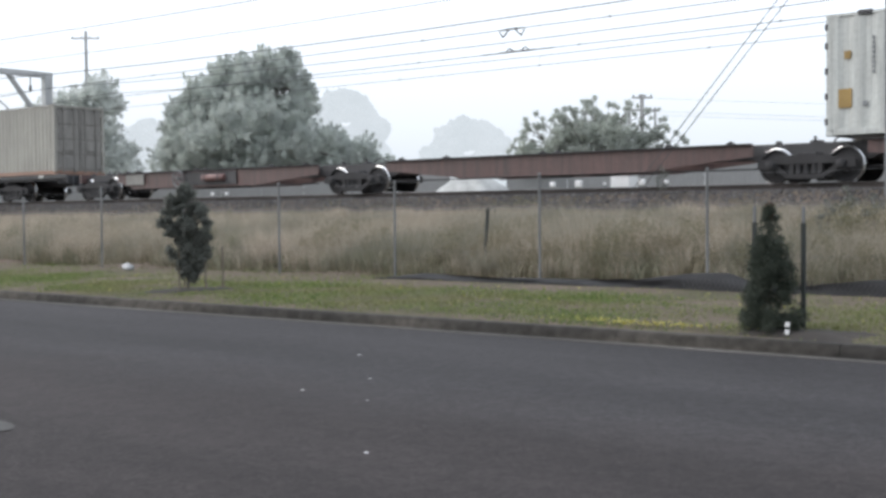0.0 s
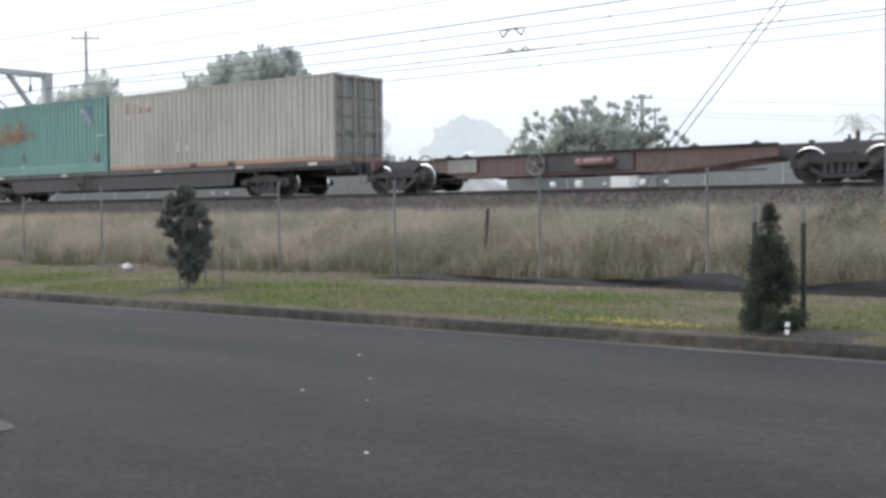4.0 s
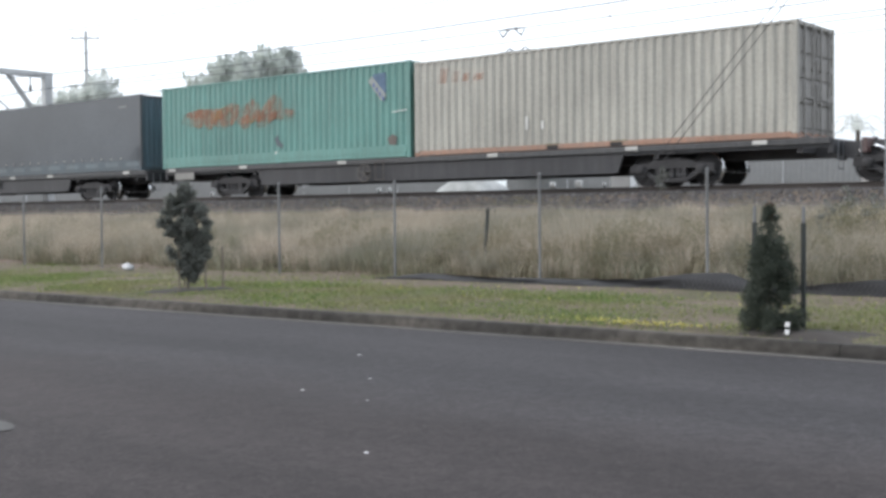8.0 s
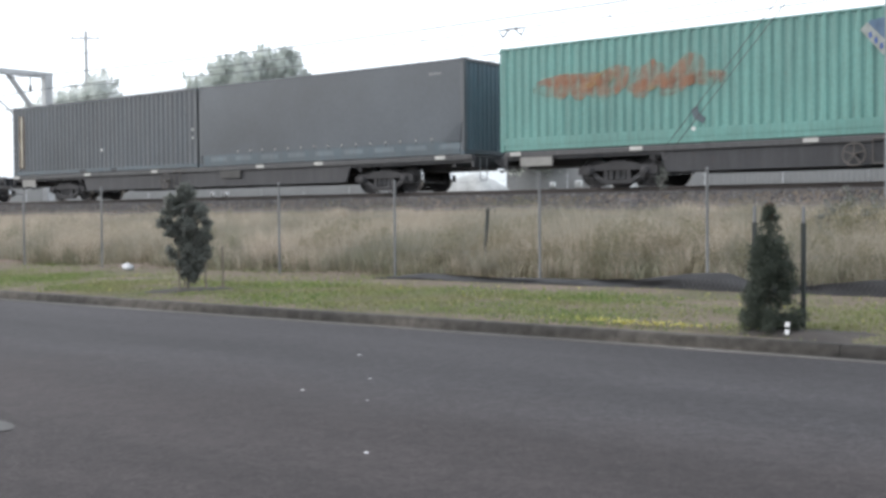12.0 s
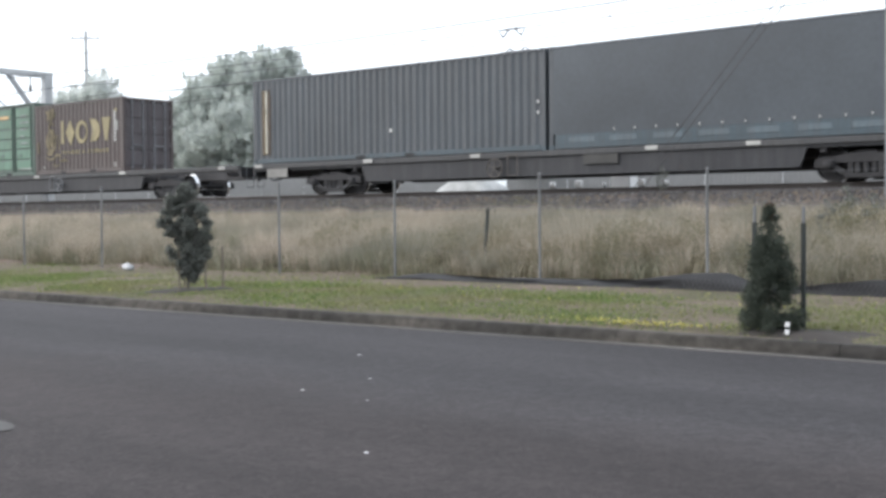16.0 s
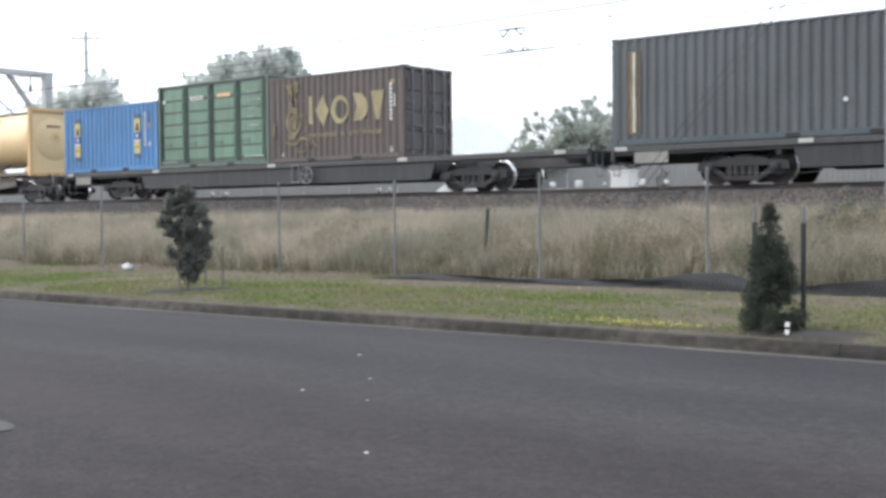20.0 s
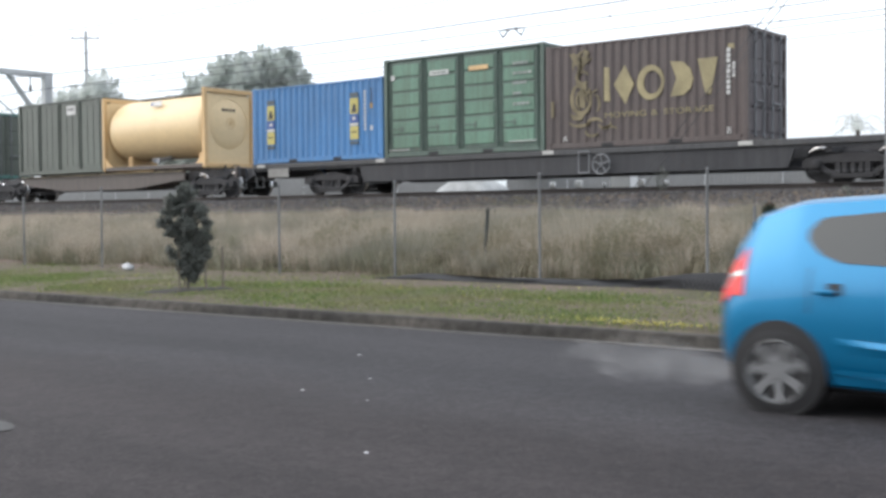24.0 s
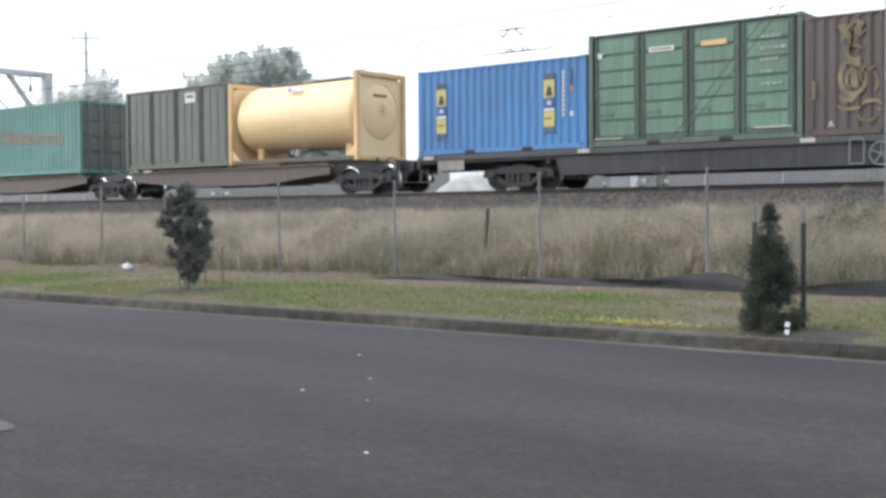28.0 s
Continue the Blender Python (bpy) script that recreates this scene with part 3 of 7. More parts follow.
# ---- wagons
def sill_outline(half, left, right, top, deep, shallow):
    """Side sill: deep between the bogies at left and right, shallow over them."""
    a, b, c, d = right - 1.55, right - 1.38, left + 1.55, left + 1.38
    return [(-half, top), (half, top), (half, top - shallow), (b, top - shallow), (a, top - deep), (c, top - deep), (d, top - shallow), (-half, top - shallow)]


def wheelset_mesh():
    m = Mesh()
    m.rod((0, -0.95, 0), (0, 0.95, 0), 0.075, n=10)
    for s in (-1, 1):
        # hub, web, tread and flange
        pr = [(s * 0.80, 0.10), (s * 0.80, 0.16), (s * 0.745, 0.20), (s * 0.735, 0.36), (s * 0.80, 0.385), (s * 0.80, 0.425), (s * 0.705, 0.435), (s * 0.695, 0.462), (s * 0.675, 0.462), (s * 0.675, 0.37), (s * 0.70, 0.20), (s * 0.67, 0.10)]
        m.lathe((0, 0, 0), (0, 1, 0), pr, n=28, mis=[0, 0, 0, 0, 0, 1, 1, 1, 0, 0, 0])
    return m


WHEELSET = wheelset_mesh().mesh("wheelset", M_BOGIE, M_TREAD, smooth=True)


def side_frame_mesh():
    """A low cast side frame that leaves the tops of the wheels free."""
    m = Mesh()
    m.plate([(-1.24, 0.36), (-1.22, 0.54), (-1.05, 0.60), (-0.72, 0.60), (-0.46, 0.68), (0.46, 0.68), (0.72, 0.60), (1.05, 0.60), (1.22, 0.54), (1.24, 0.36), (1.02, 0.34), (0.66, 0.46), (-0.66, 0.46), (-1.02, 0.34)], -0.07, 0.07)
    for s in (-1, 1):
        m.plate([(s * 0.98, 0.42), (s * 0.78, 0.46), (s * 0.38, 0.18), (s * 0.44, 0.10)], -0.06, 0.06)
        m.plate([(s * 0.30, 0.56), (s * 0.42, 0.56), (s * 0.42, 0.12), (s * 0.30, 0.12)], -0.06, 0.06)
        m.box(s * 0.875 - 0.14, s * 0.875 + 0.14, -0.11, 0.10, 0.30, 0.54, 0.03)
        m.lathe((s * 0.875, -0.09, 0.425), (0, -1, 0), [(0.0, 0.125), (0.06, 0.12), (0.085, 0.085), (0.10, 0.03), (0.10, 0.001)], n=12)
    m.box(-0.5, 0.5, -0.08, 0.08, 0.08, 0.20, 0.02)
    return m


SIDE_FRAME = side_frame_mesh().mesh("side_frame", M_BOGIE)


def spring_mesh():
    """One coil spring, as a rippled sleeve."""
    pr = [(0.0, 0.03)]
    for k in range(6):
        pr += [(0.06 * k, 0.062), (0.06 * k + 0.015, 0.085), (0.06 * k + 0.04, 0.085), (0.06 * k + 0.055, 0.062)]
    return Mesh().lathe((0, 0, 0.21), (0, 0, 1), pr + [(0.36, 0.03)], n=10)


SPRING = spring_mesh().mesh("spring", M_DARKSTEEL)
wheelsets = []


def bogie(parent, x):
    b = part("bogie", Mesh().box(-0.26, 0.26, -1.0, 1.0, 0.42, 0.74, 0.03).box(-0.55, 0.55, -0.5, 0.5, 0.60, 0.80, 0.03), M_BOGIE, parent, at=pose(x, 0, 0))
    for sy in (-1.0, 1.0):
        part("side_frame", SIDE_FRAME, M_BOGIE, b, at=pose(0, sy, 0, 0, 0, 0 if sy < 0 else 180))
        for sx in (-0.2, 0.0, 0.2):
            part("spring", SPRING, M_DARKSTEEL, b, at=pose(sx, sy * 0.98, 0))
    for sx in (-0.875, 0.875):
        w = part("wheelset", WHEELSET, None, b, "dark wheels with bright polished treads", at=pose(sx, 0, 0.425))
        wheelsets.append((w, sx))
        for sy in (-0.74, 0.74):
            part("brake_block", Mesh().plate([(-0.07, 0.22), (-0.02, 0.20), (0.02, 0.34), (0.02, 0.52), (-0.04, 0.60), (-0.08, 0.42)], -0.05, 0.05), M_BOGIE, b, at=pose(sx - math.copysign(0.49, sx), sy, 0, 0, 0, 0 if sx > 0 else 180))
    return b


def coupler_mesh(s):
    m = Mesh()
    m.box(min(0, s * 0.75), max(0, s * 0.75), -0.08, 0.08, 0.72, 0.94, 0.02)
    m.box(min(s * 0.6, s * 0.95), max(s * 0.6, s * 0.95), -0.16, 0.12, 0.66, 1.0, 0.05)
    m.box(min(s * 0.8, s * 0.98), max(s * 0.8, s * 0.98), 0.06, 0.20, 0.70, 0.96, 0.04)
    m.rod((s * 0.2, -0.35, 0.9), (s * 0.75, -0.30, 0.55), 0.03, n=6)
    m.rod((s * 0.75, -0.30, 0.55), (s * 1.0, -0.1, 0.6), 0.03, n=6)
    return m


def hand_wheel_mesh(r=0.27):
    m = Mesh()
    n = 18
    for i in range(n):
        a, b = 2 * math.pi * i / n, 2 * math.pi * (i + 1) / n
        m.rod((r * math.cos(a), 0, r * math.sin(a)), (r * math.cos(b), 0, r * math.sin(b)), 0.022, n=6, caps=False)
    for i in range(5):
        a = 2 * math.pi * i / 5 + 0.3
        m.rod((0, 0, 0), (r * math.cos(a), 0, r * math.sin(a)), 0.018, n=6)
    m.rod((0, -0.03, 0), (0, 0.22, 0), 0.04, n=8)
    return m


def wagon(xc, half, pivots, mat, label, style="flat", hand=None, step_side=-1, plates=(), signs=(), group="wagons of the freight train", ends=(True, True), taper=2.9, iron=None):
    """A container flat: side sills, centre sill, cross bearers, bogies, couplers and fittings."""
    w = thing("container_wagon", pose(xc, TRACK_Y, RAIL_Z), label, "freight wagon", group)
    pv = max(abs(p) for p in pivots)
    top, deep, shallow = (1.05, 0.66, 0.21) if style == "flat" else (0.98, 0.58, 0.34)
    yy = 1.18 if style == "flat" else 1.05
    xl, xr = -half, half
    if style == "skel":
        xl = min(pivots) + 1.5 if min(pivots) < 0 else -half + 1.45
        xr = max(pivots) - 1.5 if max(pivots) > 0 else half - 1.45
    for s in (-1, 1):
        m = Mesh()
        if style == "flat":
            m.plate(sill_outline(half, min(pivots), max(pivots), top, deep, shallow), s * (yy - 0.05) - 0.03, s * (yy - 0.05) + 0.03)
        else:
            # fish belly: long tapers into the bogies
            m.plate([(xl, top), (xr, top), (xr, top - 0.30), (xr - 2.9, top - deep), (xl + taper, top - deep), (xl, top - 0.30)], s * (yy - 0.05) - 0.03, s * (yy - 0.05) + 0.03)
        if style == "flat":
            # deck edge: a shallow channel standing proud of the sill
            part("top_flange", Mesh().box(xl, xr, min(s * (yy - 0.10), s * (yy + 0.05)), max(s * (yy - 0.10), s * (yy + 0.05)), top - 0.13, top + 0.03, 0.012), M_DECKEDGE, w, "dusty grey deck edge")
        else:
            part("top_flange", Mesh().box(xl, xr, s * yy - 0.10, s * yy + 0.06, top, top + 0.03, 0.008), M_PALEFLANGE if mat is M_RUSTSILL else M_DARKSTEEL, w)
        if style == "flat":
            m.box(min(pivots) + 1.6, max(pivots) - 1.6, s * yy - 0.09, s * yy + 0.05, top - deep - 0.025, top - deep, 0.006)
        else:
            m.box(xl + taper + 0.05, xr - 2.95, s * yy - 0.09, s * yy + 0.05, top - deep - 0.025, top - deep, 0.006)
        part("side_sill", m, mat, w)
    part("centre_sill", Mesh().box(-half + 0.1, half - 0.1, -0.22, 0.22, 0.62, 0.98, 0.02), M_DARKSTEEL, w)
    for i in range(7):
        x = xl + 0.8 + (xr - xl - 1.6) * i / 6
        part("cross_bearer", Mesh().box(x - 0.08, x + 0.08, -yy + 0.1, yy - 0.1, 0.72, 0.97, 0.01), M_DARKSTEEL, w)
    for s in (-1, 1):
        if ends[0 if s < 0 else 1]:
            part("headstock", Mesh().box(s * half - 0.07, s * half + 0.07, -yy, yy, 0.68, 1.04, 0.02), mat, w)
            part("coupler", coupler_mesh(s), M_DARKSTEEL, w, at=pose(s * half, 0, 0))
            g = Mesh()
            for y in (-0.95, -0.62):
                g.rod((s * (half + 0.1), y, 0.30), (s * (half + 0.1), y, 0.98), 0.016, n=6)
            for z in (0.32, 0.6):
                g.rod((s * (half + 0.1), -0.95, z), (s * (half + 0.1), -0.62, z), 0.016, n=6)
            part("grab_ladder", g, M_GALV, w)
    for p in pivots:
        bogie(w, p)
        if style == "skel":
            # dark articulation block over the shared bogie, with its pin and a looped hose
            part("articulation", Mesh().plate([(p - 1.75, 0.70), (p - 1.45, 0.56), (p + 1.45, 0.56), (p + 1.75, 0.70), (p + 1.75, 0.99), (p - 1.75, 0.99)], -0.60, 0.60), M_DARKSTEEL, w)
            part("pivot_pin", Mesh().box(p - 0.14, p + 0.14, -0.45, -0.15, 0.985, 1.06, 0.02).rod((p - 0.05, -0.3, 1.05), (p - 0.05, -0.3, 1.17), 0.05, 0.035, n=8).box(p - 1.0, p - 0.88, -0.5, -0.35, 0.985, 1.07, 0.015), M_DARKSTEEL, w)
            hs = Mesh()
            for i in range(9):
                a0, a1 = math.pi * i / 9, math.pi * (i + 1) / 9
                hs.rod((p + 0.75 - 0.24 * math.cos(a0), -0.5, 0.98 + 0.15 * math.sin(a0)), (p + 0.75 - 0.24 * math.cos(a1), -0.5, 0.98 + 0.15 * math.sin(a1)), 0.022, n=6, caps=False)
            part("brake_hose", hs, M_DARKSTEEL, w, "black looped brake hose")
    part("air_tank", Mesh().lathe((-0.8, -0.45, 0.52), (1, 0, 0), [(0, 0.0), (0.0, 0.14), (0.06, 0.19), (1.2, 0.19), (1.26, 0.14), (1.26, 0.0)], n=14), M_DARKSTEEL, w, smooth=True)
    part("brake_rigging", Mesh().rod((-pv + 1, -0.5, 0.38), (pv - 1, -0.5, 0.38), 0.025, n=6).box(1.2, 2.0, -0.8, -0.3, 0.34, 0.60, 0.03).box(-3.4, -3.0, -0.9, -0.55, 0.36, 0.62, 0.02), M_DARKSTEEL, w)
    for x in (xl + 0.6, -half * 0.5, -0.25, 0.25, half * 0.5, xr - 0.6):
        hh = 0.05 if style == "flat" else 0.07
        part("container_spigot", Mesh().box(x - 0.1, x + 0.1, -yy - 0.03, -yy + 0.14, top + 0.03, top + hh, 0.012).box(x - 0.04, x + 0.04, -yy + 0.02, -yy + 0.09, top + hh, top + hh + 0.04, 0.01), M_DARKSTEEL, w)
    if hand is not None and style == "skel":
        part("hand_brake_wheel", hand_wheel_mesh(0.30), M_GALV, w, "open spoked hand brake wheel", at=pose(hand, -yy - 0.16, top - 0.27))
        # dark panel beside the wheel paints a recess's shade, faded red air reservoir in front
        part("recess_panel", Mesh().box(hand + 0.30, hand + 3.1, -yy - 0.035, -yy - 0.012, top - deep + 0.05, top - 0.07, 0.008).box(hand + 0.26, hand + 0.30, -yy - 0.06, -yy - 0.012, top - deep + 0.03, top - 0.03, 0.006), M_DARKSTEEL, w, "dark panel standing in for a shaded recess")
        part("air_reservoir", Mesh().lathe((hand + 1.34, -yy - 0.09, top - 0.28), (1, 0, 0), [(0, 0.0), (0.0, 0.09), (0.05, 0.13), (1.15, 0.13), (1.2, 0.09), (1.2, 0.0)], n=16), M_RESERVOIR, w, "faded pinkish red air reservoir", smooth=True)
        st = Mesh()
        for x in (hand + 1.55, hand + 2.3):
            st.box(x - 0.025, x + 0.025, -yy - 0.225, -yy - 0.02, top - 0.15, top - 0.13, 0.004).box(x - 0.025, x + 0.025, -yy - 0.232, -yy - 0.222, top - 0.42, top - 0.13, 0.004)
        part("strap", st, M_DARKSTEEL, w)
    elif hand is not None:
        part("hand_brake_wheel", hand_wheel_mesh(), iron or M_IRON, w, "open spoked hand brake wheel", at=pose(hand, -yy - 0.16, top - 0.42))
        st = Mesh()
        xa, xb = hand + step_side * 0.76, hand + step_side * 0.42
        for x in (xa, xb):
            st.rod((x, -yy - 0.10, top - 0.64), (x, -yy - 0.10, top - 0.06), 0.018, n=6)
        st.rod((xa, -yy - 0.10, top - 0.64), (xb, -yy - 0.10, top - 0.64), 0.018, n=6)
        st.rod((xa, -yy - 0.10, top - 0.06), (xb, -yy - 0.10, top - 0.06), 0.018, n=6)
        part("step", st, iron or M_IRON, w)
    for x in signs:
        part("marker_plate", Mesh().box(x - 0.19, x + 0.19, -yy - 0.075, -yy - 0.045, top - 0.09, top + 0.02, 0.005), M_SIGNWHITE, w, "small white marker plate")
    zd = 0.14 if style == "flat" else 0.05
    for x, wd, ht, mt in plates:
        part("number_board", Mesh().box(x - wd / 2, x + wd / 2, -yy - 0.05, -yy - 0.02, top - zd - ht, top - zd, 0.005), mt, w, "blank weathered information board")
    return w


# ---- containers (x along, the near side faces -y, origin at the middle of the base)
def corrugated(m, x0, x1, z0, z1, y, s, pitch=0.278, depth=0.037):
    """A vertical trapezoid sheet; s is the outward side in y."""
    n = max(1, round((x1 - x0) / pitch))
    pitch = (x1 - x0) / n
    pts = []
    for i in range(n):
        x = x0 + i * pitch
        pts += [(x, 0), (x + pitch * 0.25, 0), (x + pitch * 0.5, 1), (x + pitch * 0.75, 1)]
    pts.append((x1, 0))
    v = [(x, y - s * depth * d, z) for z in (z0, z1) for x, d in pts]
    k = len(pts)
    m.add(v, [(i, i + 1, k + i + 1, k + i) for i in range(k - 1)])
    return m


def corrugated_end(m, y0, y1, z0, z1, x, s, pitch=0.25, depth=0.04):
    n = max(1, round((y1 - y0) / pitch))
    pitch = (y1 - y0) / n
    pts = []
    for i in range(n):
        y = y0 + i * pitch
        pts += [(y, 0), (y + pitch * 0.25, 0), (y + pitch * 0.5, 1), (y + pitch * 0.75, 1)]
    pts.append((y1, 0))
    v = [(x - s * depth * d, y, z) for z in (z0, z1) for y, d in pts]
    k = len(pts)
    m.add(v, [(i, i + 1, k + i + 1, k + i) for i in range(k - 1)])
    return m


def container_frame(c, L, H, mat, rail_mat=None, W=2.438):
    """Corner posts, rails, castings, roof and floor of a box."""
    rail_mat = rail_mat or mat
    hx, hy = L / 2, W / 2
    for sx in (-1, 1):
        for sy in (-1, 1):
            x0, x1 = sorted((sx * hx, sx * (hx - 0.14)))
            y0, y1 = sorted((sy * (hy - 0.004), sy * (hy - 0.14)))
            part("corner_post", Mesh().box(x0, x1, y0, y1, 0.118, H - 0.118, 0.012), mat, c)
            for z0 in (0.0, H - 0.118):
                x0, x1 = sorted((sx * (hx + 0.004), sx * (hx - 0.178)))
                y0, y1 = sorted((sy * hy, sy * (hy - 0.162)))
                part("corner_casting", Mesh().box(x0, x1, y0, y1, z0, z0 + 0.118, 0.014), mat if z0 > 0 else rail_mat, c)
    for sy in (-1, 1):
        y0, y1 = sorted((sy * (hy - 0.006), sy * (hy - 0.07)))
        part("bottom_rail", Mesh().box(-hx + 0.18, hx - 0.18, y0, y1, 0.02, 0.17, 0.01), rail_mat, c)
        part("top_rail", Mesh().box(-hx + 0.18, hx - 0.18, y0, y1, H - 0.08, H - 0.015, 0.01), mat, c)
    for sx in (-1, 1):
        x0, x1 = sorted((sx * (hx - 0.006), sx * (hx - 0.09)))
        part("end_sill", Mesh().box(x0, x1, -hy + 0.16, hy - 0.16, 0.02, 0.16, 0.01), rail_mat, c)
        part("end_header", Mesh().box(x0, x1, -hy + 0.16, hy - 0.16, H - 0.12, H - 0.015, 0.01), mat, c)
    part("roof", Mesh().box(-hx + 0.1, hx - 0.1, -hy + 0.06, hy - 0.06, H - 0.045, H - 0.02, 0.004), mat, c)
    part("floor", Mesh().box(-hx + 0.1, hx - 0.1, -hy + 0.06, hy - 0.06, 0.05, 0.15, 0.01), rail_mat, c)


def door_end(c, L, H, mat, rod_mat, s=1, W=2.438):
    """Two door leaves with panels, hinges, lock rods and handles."""
    hx, hy = L / 2, W / 2
    x = s * (hx - 0.05)
    for sy in (-1, 1):
        y0, y1 = sorted((sy * 0.012, sy * (hy - 0.15)))
        m = Mesh().box(min(x, x - s * 0.04), max(x, x - s * 0.04), y0, y1, 0.17, H - 0.13, 0.006)
        ph = (H - 0.42) / 4
        for k in range(4):
            z0 = 0.21 + k * ph
            m.box(min(x, x + s * 0.03), max(x, x + s * 0.03), y0 + 0.06, y1 - 0.06, z0 + 0.05, z0 + ph - 0.05, 0.02)
        d = part("door", m, mat, c)
        for yy in (0.26, 0.78):
            r = Mesh().rod((x + s * 0.06, sy * yy, 0.10), (x + s * 0.06, sy * yy, H - 0.06), 0.02, n=8)
            for z in (0.16, 0.9, 1.75, H - 0.16):
                r.box(x + min(0, s * 0.09), x + max(0, s * 0.09), sy * yy - 0.045, sy * yy + 0.045, z - 0.04, z + 0.04, 0.01)
            part("lock_rod", r, rod_mat, d)
        part("door_handle", Mesh().box(x + min(s * 0.06, s * 0.10), x + max(s * 0.06, s * 0.10), sy * 0.26 if sy > 0 else -0.76, sy * 0.76 if sy > 0 else -0.26, 1.0, 1.045, 0.01), rod_mat, d)
        for k in range(4):
            z = 0.35 + k * (H - 0.7) / 3
            part("hinge", Mesh().box(x - 0.02, x + 0.02 + s * 0.03, sy * (hy - 0.18) - 0.05, sy * (hy - 0.18) + 0.05, z - 0.09, z + 0.09, 0.012), mat, d)


def box_container(xc, L, H, mat, label, door_mat=None, rod_mat=None, rail_mat=None, group="containers on the train", z=DECK_Z, pitch=0.278, left_doors=False):
    c = thing("shipping_container", pose(xc, TRACK_Y, z), label, "shipping container", group)
    hx, hy = L / 2, 2.438 / 2
    container_frame(c, L, H, mat, rail_mat)
    for s in (-1, 1):
        part("side_wall", corrugated(Mesh(), -hx + 0.13, hx - 0.13, 0.16, H - 0.07, s * (hy - 0.012), s, pitch), mat, c)
    for s in (-1, 1):
        if s > 0 and door_mat is not None:
            door_end(c, L, H, door_mat, rod_mat or M_GALV, 1)
        else:
            part("end_wall", corrugated_end(Mesh(), -hy + 0.13, hy - 0.13, 0.15, H - 0.11, s * (hx - 0.02), s), mat, c)
    return c


def pockets(c, L, mat, xs=(-1.03, 1.03)):
    for x in xs:
        # a flat dark plate paints the shade inside each pocket
        part("fork_pocket", Mesh().box(x - 0.19, x + 0.19, -1.2165, -1.17, 0.025, 0.135, 0.006), mat, c, "fork-lift pocket painted as a dark flat plate")


M_CREAM = painted("faded_cream_paint", (0.335, 0.328, 0.290), (0.20, 0.19, 0.17), 0.35, 0.2)
# darker cream puts the door end's shade into the paint, with grime over it
M_CREAMDOOR = painted("shaded_grimy_cream_door", (0.26, 0.25, 0.23), (0.09, 0.085, 0.08), 0.7, 0.3)
M_ORANGERAIL = painted("dull_orange_rail", (0.28, 0.16, 0.11), (0.17, 0.15, 0.13), 0.5, 0.4)
M_TEAL = painted("faded_teal_paint", (0.10, 0.235, 0.208), (0.085, 0.155, 0.14), 0.45, 0.3)
M_WHITEBOX = painted("off_white_container_paint", (0.50, 0.52, 0.50), (0.36, 0.35, 0.32), 0.4, 0.2)
M_DARKGREY = painted("dark_grey_container_paint", (0.062, 0.072, 0.082), (0.10, 0.10, 0.10), 0.4, 0.2)
M_CURTAIN = plain("dark_grey_curtain", (0.058, 0.069, 0.081), 0.5, var=0.3, scale=1.5)
M_STEELBLUE = painted("slate_blue_steel", (0.052, 0.076, 0.092), (0.06, 0.06, 0.06), 0.5, 0.2)
M_BLUEEND = painted("weathered_blue_end_steel", (0.065, 0.112, 0.142), (0.06, 0.065, 0.07), 0.4, 0.2)
M_PALEBLUE = painted("pale_slate_blue", (0.09, 0.12, 0.14), (0.08, 0.08, 0.08), 0.5, 0.2)
M_MAROON = painted("dark_maroon_paint", (0.078, 0.060, 0.056), (0.10, 0.088, 0.083), 0.4, 0.3)
M_MAROONDOOR = painted("maroon_door_paint", (0.075, 0.062, 0.065), (0.13, 0.13, 0.14), 0.6, 0.2)
M_GREEN = painted("old_green_paint", (0.105, 0.205, 0.145), (0.075, 0.11, 0.075), 0.7, 0.55)
M_GREENDARK = painted("dark_green_frame_paint", (0.080, 0.122, 0.098), (0.05, 0.06, 0.055), 0.5, 0.4)
M_BLUE = painted("bright_blue_paint", (0.052, 0.182, 0.40), (0.09, 0.15, 0.24), 0.4, 0.12)
M_TANK = plain("pale_yellow_tank_paint", (0.77, 0.585, 0.33), 0.42, var=0.14, scale=1.2, bumpy=0.03)
M_TANKDIRTY = plain("stained_yellow_frame", (0.66, 0.445, 0.215), 0.55, var=0.22, scale=2.0, bumpy=0.05)
M_OLIVE = painted("dark_olive_paint", (0.105, 0.122, 0.102), (0.08, 0.08, 0.07), 0.5, 0.3)
M_GOLD = plain("faded_gold_lettering", (0.315, 0.27, 0.145), 0.6, var=0.35)
M_GOLDDULL = plain("worn_gold_emblem", (0.215, 0.18, 0.105), 0.7, var=0.45, scale=9)
M_LABELWHITE = plain("white_label", (0.56, 0.56, 0.54), 0.6, var=0.15)
M_LABELYELLOW = plain("yellow_label", (0.50, 0.44, 0.14), 0.6, var=0.2)
M_LABELORANGE = plain("amber_sticker", (0.36, 0.24, 0.08), 0.6, var=0.3)
M_LABELBLACK = plain("black_label", (0.03, 0.03, 0.035), 0.6, var=0.2)
M_LABELBLUE = plain("deep_blue_label", (0.05, 0.10, 0.30), 0.6, var=0.2)
M_EMBLEM = plain("weathered_blue_patch", (0.085, 0.14, 0.22), 0.7, var=0.4, scale=12)
M_EMBLEMPALE = plain("weathered_pale_patch", (0.33, 0.36, 0.34), 0.7, var=0.4, scale=12)


